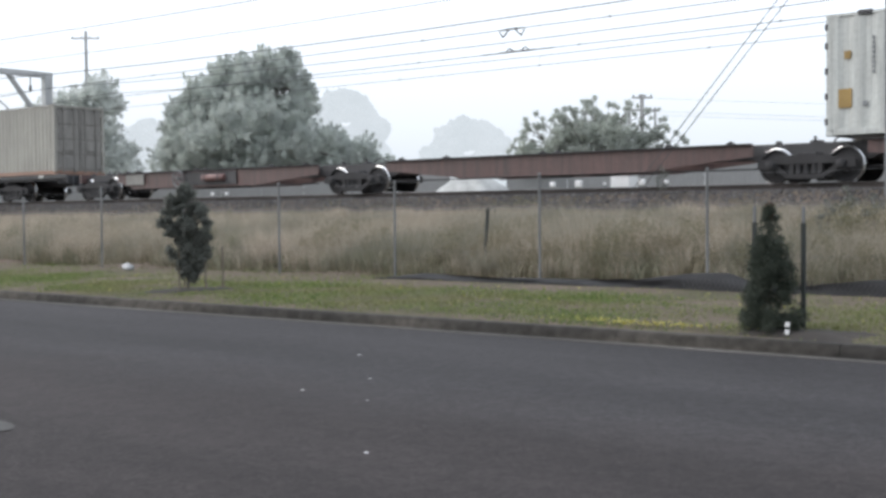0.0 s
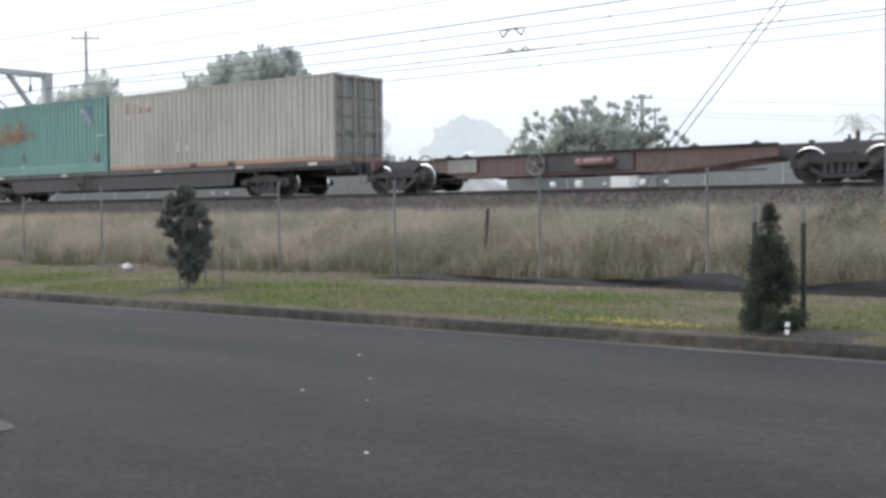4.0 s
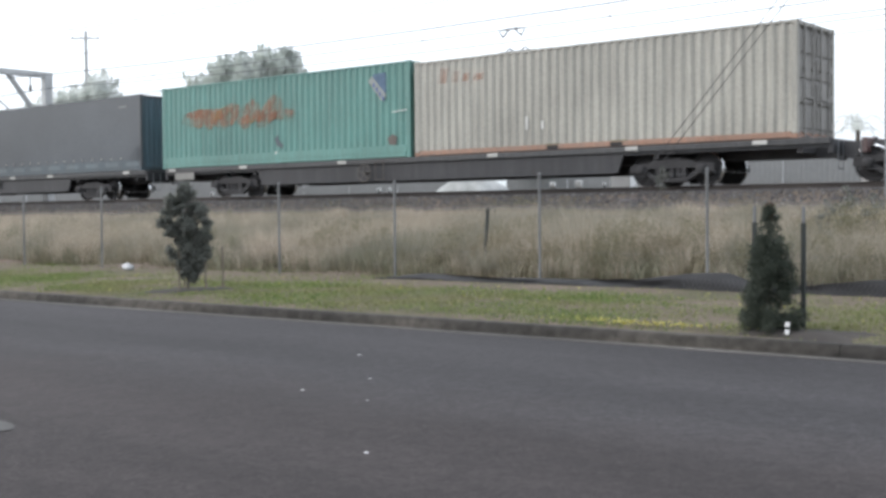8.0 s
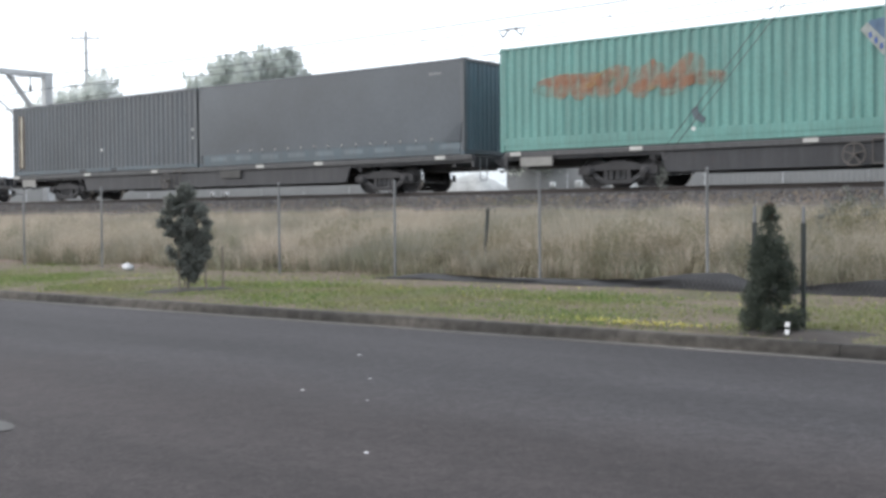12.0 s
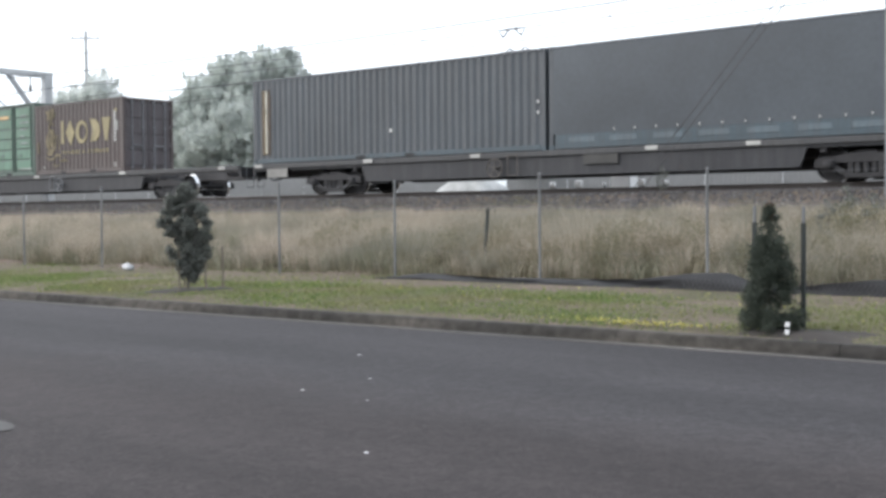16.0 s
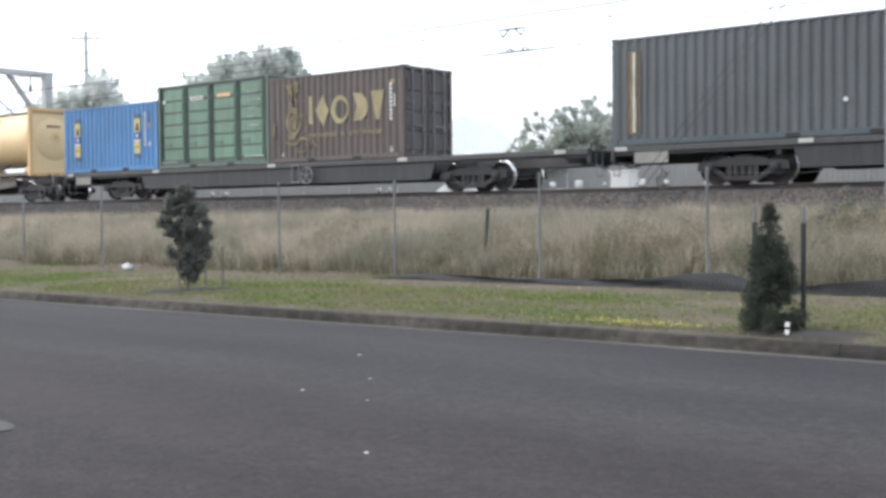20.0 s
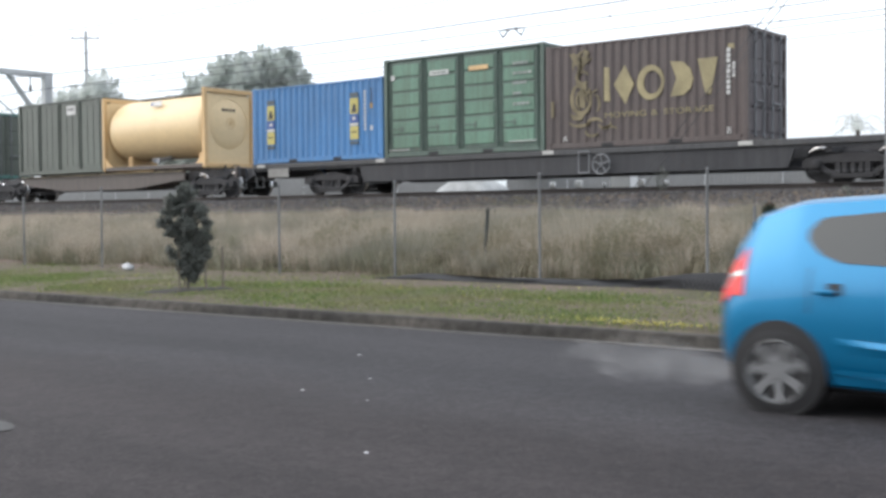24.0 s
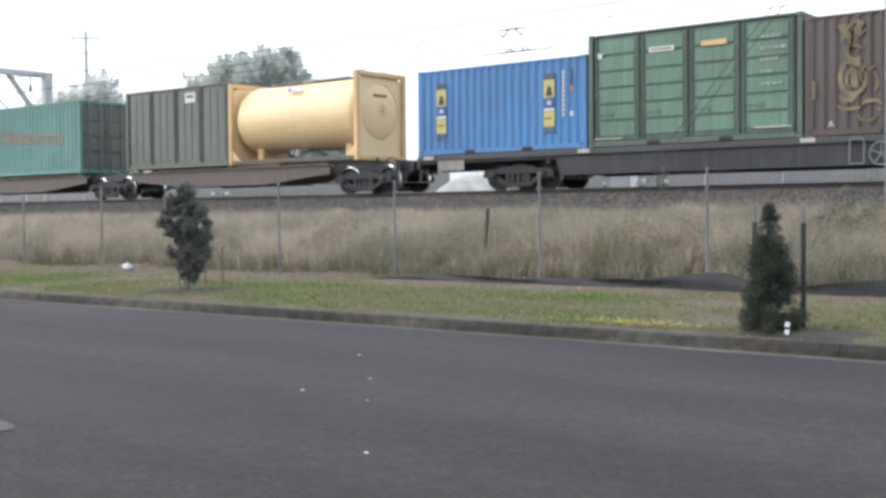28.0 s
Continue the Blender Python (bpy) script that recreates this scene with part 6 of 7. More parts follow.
# ---- fence along the foot of the bank
M_MESHBLACK = plain("black_mesh_cloth", (0.026, 0.027, 0.03), 0.8, var=0.4, scale=10)
M_TIMBER = plain("weathered_timber_stake", (0.22, 0.19, 0.15), 0.9, var=0.3)
M_DARKSTAKE = plain("dark_green_stake", (0.035, 0.042, 0.04), 0.7, var=0.3)
M_MULCH = plain("dark_damp_mulch", (0.045, 0.038, 0.033), 0.95, var=0.5, scale=12)
M_PLASTIC = plain("white_plastic", (0.62, 0.63, 0.63), 0.45, var=0.12)

FENCE_Y = 16.4
POSTS = [(-33.1, 2.0), (-29.95, 2.0), (-26.85, 1.87), (-23.56, 2.05), (-20.55, 2.0), (-17.52, 2.0), (-14.42, 1.97), (-11.17, 2.02), (-8.10, 2.01), (-4.95, 2.0), (-1.85, 2.0)]
M_POSTGREY = plain("weathered_pipe", (0.20, 0.205, 0.205), 0.8, var=0.3)
fence = thing("wire_fence", pose(0, FENCE_Y, 0), "galvanised pipe fence posts with thin wires and loose netting", "fence")
for i, (x, top) in enumerate(POSTS):
    lean = 0.012 * math.sin(i * 2.3)
    part("post", Mesh().rod((x, 0, 0.05), (x + lean, 0, top), 0.023, n=10).rod((x + lean, 0, top), (x + lean, 0, top + 0.03), 0.029, 0.02, n=10), M_POSTGREY, fence, smooth=True)
for z in (1.97, 1.35, 0.75):
    m = Mesh().tube([(xa + (xb - xa) * k / 4, -0.03, z - 0.05 * math.sin(math.pi * k / 4)) for (xa, ta), (xb, tb) in zip(POSTS, POSTS[1:]) for k in range(4)], 0.0016, 4)
    part("wire", m, M_GALV, fence)


def net_strip(prof, y, seed):
    """A slumped strip of black netting: wavy cloth with woven diamond wires in front."""
    rg = np.random.default_rng(seed)
    m = Mesh()
    xs_ = np.arange(prof[0][0], prof[-1][0] + 0.001, 0.12)
    tops = np.interp(xs_, [p[0] for p in prof], [p[1] for p in prof])
    lows = np.interp(xs_, [p[0] for p in prof], [p[2] for p in prof])
    rows = 5
    vv = []
    for j in range(rows + 1):
        for i, x in enumerate(xs_):
            t = j / rows
            z = lows[i] + (tops[i] - lows[i]) * t
            vv.append((x, y + 0.05 * math.sin(x * 2.1 + j) * t + 0.04 * noise.noise((x * 2.2, t * 2, seed)) + 0.06 * t, z + 0.012 * noise.noise((x * 3, j, 2))))
    n = len(xs_)
    m.add(vv, [(j * n + i, j * n + i + 1, (j + 1) * n + i + 1, (j + 1) * n + i) for j in range(rows) for i in range(n - 1)])
    m.add([(a, b + 0.008, c) for a, b, c in vv], [(j * n + i, (j + 1) * n + i, (j + 1) * n + i + 1, j * n + i + 1) for j in range(rows) for i in range(n - 1)])
    return m


nets = thing("fallen_netting", pose(0, 0, 0), "black netting slumped along the foot of the fence", "netting")
part("net", net_strip([(-14.9, 0.175, 0.165), (-14.4, 0.22, 0.16), (-13.6, 0.30, 0.18), (-12.0, 0.27, 0.18), (-10.5, 0.28, 0.17), (-9.2, 0.32, 0.13), (-8.4, 0.42, 0.13), (-7.75, 0.46, 0.12), (-7.3, 0.30, 0.13), (-6.5, 0.30, 0.12), (-5.6, 0.40, 0.13), (-4.6, 0.48, 0.13)], 16.22, 4), M_MESHBLACK, nets, smooth=True)
dm = Mesh()
for i in range(60):
    x = -8.3 + 0.075 * i
    for s in (-1, 1):
        dm.rod((x, 16.12, 0.14), (x + s * 0.13, 16.20, 0.36), 0.004, n=4, caps=False)
tagged(part("link_wire", dm, M_DARKSTEEL, nets), kind="stuff")


# ---- two young trees on the verge, with their stakes
def mulch_ring(r, seed, sx=1.0):
    m = Mesh()
    n = 26
    rg = np.random.default_rng(seed)
    vv = [(0, 0, 0.04)]
    for k in range(n):
        a = 2 * math.pi * k / n
        q = r * (1 + 0.7 * noise.noise((math.cos(a) * 1.7, math.sin(a) * 1.7, seed)))
        vv += [(0.6 * sx * q * math.cos(a), 0.6 * q * math.sin(a), 0.025 + 0.02 * rg.uniform()), (sx * q * math.cos(a), q * math.sin(a), -0.03)]
    fs = [(0, 1 + 2 * k, 1 + 2 * ((k + 1) % n)) for k in range(n)] + [(1 + 2 * k, 2 + 2 * k, 2 + 2 * ((k + 1) % n), 1 + 2 * ((k + 1) % n)) for k in range(n)]
    return m.add(vv, fs)


solid("mulch_bed", mulch_ring(0.40, 3, 2.3), M_MULCH, "dark mulch bed under the young conifer", "mulch", pose(-4.62, 11.55, 0.115), smooth=True)
solid("mulch_bed", mulch_ring(0.75, 6), M_MULCH, "dark mulch bed under the young bushy tree", "mulch", pose(-15.35, 12.45, 0.14), smooth=True)

conifer = thing("young_conifer", pose(-4.97, 11.49, 0.14), "dark green young conifer planted in mulch on the verge", "tree")
part("trunk", limbs((0, 0, -0.1), (0.01, 0, 1.15), 0.022, [(0.15, 0, 0.5), (-0.15, 0.1, 0.6), (0.1, -0.1, 0.8)], 41), M_BARK, conifer)
rg = np.random.default_rng(42)
cc, rr = [], []
for k in range(170):
    h = 1.26 * rg.uniform(0.02, 1.0) ** 1.15
    w = np.interp(h, [0.0, 0.12, 0.30, 0.50, 0.7, 0.95, 1.15, 1.3], [0.27, 0.29, 0.25, 0.20, 0.185, 0.14, 0.07, 0.01])
    a = rg.uniform(0, 2 * math.pi)
    w *= rg.uniform(0.05, 1.12) ** 0.4 * (1.22 if k % 9 == 0 else 1.0)
    cc.append((w * math.cos(a), w * math.sin(a), h))
    rr.append(rg.uniform(0.05, 0.10) * (1.1 if h < 0.9 else 0.6))
v, tri = leaf_cloud(cc, rr, 44000, 0.011, 43, 1.15, 0.1)
part("crown", islands_mesh("crown", v, tri, M_LEAF_DARK), M_LEAF_DARK, conifer)
cc, rr = [], []
for k in range(10):
    cc.append((rg.uniform(-0.03, 0.03), rg.uniform(-0.03, 0.03), rg.uniform(1.12, 1.30)))
    rr.append(0.03)
v, tri = leaf_cloud(cc, rr, 500, 0.014, 44, 1.3, 0.1)
M_TIP = foliage("reddish_new_shoots", (0.10, 0.06, 0.04), (0.16, 0.10, 0.06))
part("new_shoots", islands_mesh("new_shoots", v, tri, M_TIP), M_TIP, conifer, "reddish shoot tips")

for x, y, top in ((-5.30, 11.84, 1.25), (-4.77, 11.86, 1.24)):
    st = thing("tree_stake", pose(x, y, 0.12), "dark green post beside the young conifer", "stake", "stakes round the conifer")
    part("shaft", Mesh().box(-0.022, 0.022, -0.022, 0.022, -0.1, top - 0.12, 0.006), M_DARKSTAKE, st)
    part("cap", Mesh().box(-0.014, 0.014, -0.014, 0.014, top - 0.12, top + 0.05, 0.004), M_GALV, st)
tg = thing("plant_tag", pose(-4.70, 11.22, 0.13), "white plastic tag leaning by the conifer", "tag")
part("upper_card", Mesh().box(-0.026, 0.024, -0.004, 0.004, 0.078, 0.13, 0.003), M_PLASTIC, tg, at=pose(0, 0, 0, -12, 8, 0))
part("lower_card", Mesh().box(-0.02, 0.028, -0.004, 0.004, 0.005, 0.055, 0.003), M_PLASTIC, tg, at=pose(0.01, 0, 0, -12, 4, 0))

bush = thing("young_tree", pose(-15.43, 12.39, 0.14), "dark bushy young tree with ragged crown on the verge", "tree")
part("trunk", limbs((0, 0, -0.1), (0.0, 0, 1.2), 0.03, [(0.2, 0, 1.0), (-0.2, 0, 0.9), (0.1, 0.1, 1.4), (-0.2, 0.1, 1.3)], 51), M_BARK, bush)
rg = np.random.default_rng(53)
bl = []
for u, h, q, n in ((0.02, 0.45, 0.17, 9), (0.04, 0.62, 0.20, 11), (0.02, 0.82, 0.22, 12), (-0.20, 1.02, 0.16, 9), (0.14, 1.0, 0.22, 11), (-0.08, 1.22, 0.24, 13), (-0.02, 1.05, 0.20, 10), (0.06, 0.28, 0.17, 9), (0.16, 0.50, 0.17, 8), (-0.08, 0.66, 0.18, 8), (0.20, 0.72, 0.15, 7), (-0.38, 1.16, 0.10, 4), (0.27, 1.24, 0.12, 6), (-0.06, 1.46, 0.19, 9), (-0.02, 1.64, 0.11, 5), (0.30, 0.92, 0.10, 4), (-0.33, 1.32, 0.07, 3)):
    for _ in range(n):
        d = rg.normal(size=3)
        d /= np.linalg.norm(d)
        e = q * rg.uniform(0.35, 1.0)
        bl.append((u + d[0] * e, d[1] * e, h + d[2] * e, rg.uniform(0.06, 0.11)))
bl = spread(bl)
v, tri = leaf_cloud([b[:3] for b in bl], [b[3] for b in bl], 24000, 0.029, 52, 1.0, 0.1)
part("crown", islands_mesh("crown", v, tri, M_LEAF_BUSH), M_LEAF_BUSH, bush)
for dx, dy in ((-0.20, -0.05), (0.19, 0.0), (0.32, 0.2), (-0.28, 0.15)):
    st = thing("tree_stake", pose(-15.35 + dx * 0.78, 12.45 + dx * 0.63 + dy, 0.12), "grey weathered timber stake beside the bushy tree", "stake", "stakes round the bushy tree")
    part("shaft", Mesh().box(-0.014, 0.014, -0.014, 0.014, -0.1, 0.75, 0.004), M_TIMBER, st)

bag = bmesh.new()
bmesh.ops.create_icosphere(bag, subdivisions=4, radius=0.15)
for q in bag.verts:
    q.co = Vector((q.co.x * 1.1, q.co.y * 0.7, max(q.co.z, -0.08) * 0.62)) * (1 + 0.22 * noise.noise(q.co * 9))
me = bpy.data.meshes.new("plastic_bag")
bag.to_mesh(me)
bag.free()
M_BAG = plain("dirty_white_plastic", (0.44, 0.45, 0.46), 0.6, var=0.3, scale=14)
me.materials.append(M_BAG)
solid("plastic_bag", me, M_BAG, "crumpled white plastic bag lying in the grass", "bag", pose(-21.95, 15.95, 0.24), smooth=True)
solid("leaning_stake", Mesh().box(-0.03, 0.03, -0.02, 0.02, 0.0, 1.25, 0.006), M_DARKSTAKE, "dark leaning stake in the dry grass", "stake", pose(-13.56, 18.0, 0.22, 0, 5, 0))

# weeds at the rails and the guy anchor
for x, y, z, h, n in ((-14.55, 26.9, 1.72, 0.75, 260), (-7.5, 20.5, 0.65, 1.10, 420), (-7.05, 20.6, 0.66, 0.95, 300), (-7.75, 20.3, 0.62, 0.9, 260)):
    wd = thing("weed", pose(x, y, z), "leafy grey-green weed on the railway bank", "weed", "weeds on the bank")
    part("stems", limbs((0, 0, -0.05), (0.05, 0, h * 0.8), 0.012, [(0.15, 0, h * 0.9), (-0.12, 0.1, h * 0.8), (0.02, -0.1, h)], n), M_BARK, wd)
    v, tri = leaf_cloud([(0.1, 0, h * 0.8), (-0.1, 0, h * 0.7), (0, 0, h * 0.45), (0.02, 0, h)], [0.14, 0.12, 0.16, 0.08], n, 0.03, n, 1.0, 0.2)
    part("leaves", islands_mesh("leaves", v, tri, M_LEAF_BUSH), M_LEAF_BUSH, wd)

# ---- beyond the track: sheet fence, cabinet, marker stubs, covered heap
# fence panels added in place of an unidentified fog-grey band beyond the track
M_SHEET = plain("fog_grey_sheet", (0.22, 0.23, 0.235), 0.8, var=0.18, scale=1.0)
back_fence = thing("sheet_fence", pose(0, 40.0, 1.3), "dull grey sheet fence in place of a fog-grey band", "fence", kind="structure")
shm = corrugated(Mesh(), -1.5, 1.5, 0, 2.15, 0, -1, 0.19, 0.012).mesh("sheet", M_SHEET)
for i in range(46):
    if i == 29:
        continue
    part("sheet", shm, M_SHEET, back_fence, at=pose(-118 + 3.02 * i, 0, 0))
    part("fence_post", Mesh().box(-0.03, 0.03, 0.0, 0.06, 0, 2.2, 0.006), M_GALV, back_fence, at=pose(-119.5 + 3.02 * i, 0.04, 0))
M_BRIGHT = plain("clean_white_paint", (0.82, 0.83, 0.83), 0.5, var=0.08)
cab = thing("trackside_cabinet", pose(-19.2, 33.0, 1.4), "white steel trackside cabinet behind the rails", "cabinet")
part("body", Mesh().box(-0.36, 0.36, -0.25, 0.25, 0.0, 1.26, 0.015), M_BRIGHT, cab)
part("lid", Mesh().box(-0.39, 0.39, -0.29, 0.29, 1.26, 1.31, 0.01), M_BRIGHT, cab)
part("door", Mesh().box(-0.31, 0.31, -0.265, -0.25, 0.06, 1.2, 0.006), M_BRIGHT, cab)
for x, s in ((-21.67, 1.0), (-20.66, 1.25), (-19.68, 0.5), (-18.33, 1.1), (-17.48, 0.7), (-38.9, 0.8), (-38.0, 0.8), (-28.9, 0.7), (-29.4, 0.7)):
    mk = thing("marker_stub", pose(x, 32.6, 1.42), "small white marker stub behind the rails", "marker", "marker stubs behind the rails")
    part("stub", Mesh().rod((0, 0, 0), (0, 0, 0.86 + 0.05 * s), 0.035, n=8), M_GALV, mk)
    part("head", Mesh().box(-0.10 * s, 0.10 * s, -0.06, 0.06, 0.86 - 0.06 * s, 0.86 + 0.12 * s, 0.03), M_BRIGHT, mk, "white marker head")


def heap(w, d, h, seed):
    m = Mesh()
    n, k = 22, 12
    vv = []
    for j in range(k + 1):
        for i in range(n + 1):
            u, v_ = 2 * i / n - 1, 2 * j / k - 1
            q = max(0.0, 1 - max(abs(u), abs(v_)) ** 1.6)
            vv.append((u * w, v_ * d, h * q ** 0.8 + 0.12 * noise.noise((u * 4, v_ * 4, seed)) * q))
    return m.add(vv, [(j * (n + 1) + i, j * (n + 1) + i + 1, (j + 1) * (n + 1) + i + 1, (j + 1) * (n + 1) + i) for j in range(k) for i in range(n)])


M_CHALK = plain("chalky_white_rubble", (0.47, 0.48, 0.47), 0.9, var=0.3, scale=10)
solid("rubble_mound", heap(1.9, 1.3, 1.62, 3), M_CHALK, "chalky white heap of rubble behind the rails", "heap", pose(-27.3, 35.6, 1.3), smooth=True)

# ---- overhead line
# the pale base colour puts haze into the gantry's steel
M_GANTRY = plain("haze_paled_gantry_steel", (0.50, 0.515, 0.52), 0.7, 0.1, var=0.2)
portal = thing("overhead_gantry", pose(-51.75, 33.0, 1.4), "grey steel gantry carrying the overhead wires", "gantry")
part("column", Mesh().box(-0.20, 0.20, -0.20, 0.20, 0.0, 7.1, 0.02), M_GANTRY, portal)
part("column", Mesh().box(-0.20, 0.20, -9.7, -9.3, -0.2, 7.1, 0.02), M_GANTRY, portal)
part("beam", Mesh().box(-0.16, 0.16, -9.9, 0.25, 6.85, 7.12, 0.02), M_GANTRY, portal)
for s in (-1, 1):
    part("brace", Mesh().box(-0.05, 0.05, -0.06, 0.06, 0, 3.3, 0.01), M_GANTRY, portal, at=pose(s * 0.12, -0.05, 4.3, 38, 0, 0))
part("brace", Mesh().rod((0, -0.1, 3.6), (0, -4.2, 6.9), 0.04, n=6), M_GANTRY, portal)
for y in (-4.1, 0.0):
    part("insulator", Mesh().lathe((0, y - 0.9, 6.1), (0, 0, 1), [(0, 0.03), (0.05, 0.10), (0.1, 0.04), (0.16, 0.10), (0.22, 0.04), (0.28, 0.10), (0.34, 0.03), (0.75, 0.03)], n=10), M_DARKSTEEL, portal)


def overhead(name, y, z, sag, r, label, span=(-300, 130), step=55.0, x0=-51.75):
    k0, k1 = math.floor((span[0] - x0) / step), math.ceil((span[1] - x0) / step)
    pts = [(x0 + step * (k + i / 8), y, z - 4 * sag * (i / 8) * (1 - i / 8)) for k in range(k0, k1) for i in range(8)]
    m = Mesh().tube(pts, r * 1.5)
    return solid(name, m, M_WIRE, label, "wire", group="overhead wires")


WIRES = [("feeder_wire", 26.6, 8.95, 0.45, 0.010), ("feeder_wire", 28.2, 8.25, 0.35, 0.008), ("catenary_wire", 28.9, 7.75, 0.5, 0.012), ("contact_wire", 28.9, 6.95, 0.05, 0.009), ("catenary_wire", 33.0, 7.75, 0.5, 0.010),
         ("contact_wire", 33.0, 6.95, 0.05, 0.009), ("catenary_wire", 36.6, 7.75, 0.5, 0.009), ("contact_wire", 36.6, 6.95, 0.05, 0.008)]
lines = {}
for nm, y, z, sg, r in WIRES:
    lines[nm, y] = overhead(nm, y, z, sg, r, "thin dark overhead railway wire")
for y in (28.9, 33.0, 36.6):
    for k in range(-2, 8):
        x = -51.75 + 6.9 * k + (y - 28.9) * 0.8
        u = ((x + 51.75) / 55.0) % 1.0
        zt, zb = 7.75 - 2.0 * u * (1 - u), 6.95 - 0.2 * u * (1 - u)
        d = part("dropper", Mesh().rod((0, 0, 0), (0, 0, zt - zb), 0.004, n=5), M_WIRE, lines["catenary_wire", y], at=pose(x, y, zb))
        part("clip", Mesh().box(-0.03, 0.03, -0.015, 0.015, -0.025, 0.03, 0.006), M_DARKSTEEL, d)


def section_insulator(x, y, z, half, horn):
    s = thing("section_insulator", pose(x, y, z), "dark section insulator in the contact wire", "insulator", "section insulators")
    part("runner", Mesh().rod((-half, -0.05, 0), (half, -0.05, 0), 0.012, n=6).rod((-half, 0.05, 0), (half, 0.05, 0), 0.012, n=6), M_DARKSTEEL, s)
    part("bar", Mesh().box(-half * 0.5, half * 0.5, -0.04, 0.04, -0.01, 0.03, 0.008), M_DARKSTEEL, s)
    for q in (-1, 1):
        part("horn", Mesh().rod((q * 0.10, 0, 0.0), (q * 0.34, 0, horn), 0.022, n=5).rod((q * 0.34, 0, horn), (q * 0.46, 0, horn * 0.2), 0.02, n=5), M_DARKSTEEL, s)
    return s


section_insulator(-20.64, 28.9, 6.90, 0.45, -0.22)
section_insulator(-23.35, 33.0, 6.90, 1.5, 0.14)
far_mast = thing("overhead_mast", pose(3.25, 37.4, 1.35), "grey steel mast holding the far overhead wires", "mast")
part("post", Mesh().box(-0.13, 0.13, -0.13, 0.13, 0.0, 7.2, 0.015), M_GANTRY, far_mast)
part("bracket_arm", Mesh().rod((0, 0, 6.4), (0, -0.85, 6.4), 0.03, n=8).rod((0, 0, 5.6), (0, -0.85, 5.6), 0.03, n=8), M_GANTRY, far_mast)

# two stays running down to an anchor by the rails
guy = thing("guy_stay", pose(0, 0, 0), "pair of steel stay rods slanting to an anchor beside the rails", "stay")
for xa, xb in ((-11.39, -14.22), (-11.11, -13.95)):
    dx, dz = xb - xa, -3.19
    part("stay_rod", Mesh().rod((xb + dx * 0.42, 26.7, 3.155 + dz * 0.42), (xa - dx * 0.9, 26.7, 6.345 - dz * 0.9), 0.011, n=6), M_DARKSTEEL, guy)
part("anchor_plate", Mesh().box(-15.60, -15.0, 26.55, 26.85, 1.35, 1.72, 0.04), M_BALLAST, guy)
mast = thing("overhead_mast", pose(-8.7, 26.7, 1.4), "grey steel mast holding the stays", "mast")
part("post", Mesh().box(-0.13, 0.13, -0.13, 0.13, 0.0, 8.2, 0.015), M_GALV, mast)


# ---- power poles
# pole timber is lightened in its base colour to imitate mist
M_POLE = plain("haze_paled_pole_timber", (0.45, 0.455, 0.455), 0.9, var=0.25, scale=3)


def power_pole(x, y, z, h, arms, turn, label):
    p = thing("power_pole", pose(x, y, z, 0, 0, turn), label, "power pole", "power poles")
    part("pole", Mesh().rod((0, 0, -0.2), (0, 0, h), 0.17, 0.12, n=10), M_POLE, p, smooth=True)
    for za, w in arms:
        part("crossarm", Mesh().box(-w / 2, w / 2, -0.16, -0.06, za - 0.06, za + 0.06, 0.01), M_POLE, p)
        for k in range(4):
            xx = -w / 2 + 0.1 + (w - 0.2) * k / 3
            part("pin_insulator", Mesh().lathe((xx, -0.11, za + 0.05), (0, 0, 1), [(0, 0.02), (0.06, 0.05), (0.12, 0.04), (0.16, 0.01)], n=8), M_GALV, p)
    return p


power_pole(-82.3, 56.1, 1.3, 15.1, [(14.5, 2.3)], 39, "tall grey power pole with one crossarm, paled to imitate mist")
tp = power_pole(-34.9, 62.1, 1.3, 7.1, [(6.9, 1.25), (6.15, 1.7)], 39, "grey power pole with two crossarms behind a tree")
part("transformer_hanger", Mesh().box(0.70, 0.82, -0.18, -0.06, 5.2, 6.1, 0.01), M_POLE, tp)
part("transformer_hanger", Mesh().box(-0.85, -0.70, -0.18, -0.06, 5.2, 6.1, 0.01), M_POLE, tp)
for za, off in ((8.2, 0.0), (7.45, 0.3), (7.2, -0.2)):
    m = Mesh().tube([(-34.9 + 55 * u, 62.1 + off + 44 * u, za - 3.6 * u * (1 - u)) for u in [i / 12 for i in range(13)]], 0.007, 4)
    solid("power_line", m, M_WIRE, "thin power line sagging between poles", "wire", group="power lines")

# ---- road litter and patch
for k, (x, y, r) in enumerate(((-4.41, 4.76, 0.012), (-6.43, 6.24, 0.016), (-5.70, 6.17, 0.008), (-7.69, 8.22, 0.016), (-6.46, 7.03, 0.012))):
    b = bmesh.new()
    bmesh.ops.create_icosphere(b, subdivisions=2, radius=r)
    for q in b.verts:
        q.co = Vector((q.co.x * 1.3, q.co.y, q.co.z * 0.35)) * (1 + 0.3 * noise.noise(q.co * 60 + Vector((k, 0, 0))))
    me = bpy.data.meshes.new("road_chip")
    b.to_mesh(me)
    b.free()
    me.materials.append(M_PLASTIC if k == 0 else M_CHALK)
    zr = float(np.interp(y, [4.5, 8.0, 10.66], [0.045, 0.02, -0.012]))
    solid("road_chip", me, M_CHALK, "pale chip lying on the asphalt", "litter", pose(x, y, zr + r * 0.2), group="pale chips on the road")
m = Mesh()
n = 18
vv = [(0, 0, 0.006)] + [((0.36 + 0.05 * noise.noise((k, 1, 1))) * math.cos(2 * math.pi * k / n), (0.17 + 0.03 * noise.noise((k, 3, 1))) * math.sin(2 * math.pi * k / n), 0.004) for k in range(n)]
m.add(vv, [(0, 1 + k, 1 + (k + 1) % n) for k in range(n)])
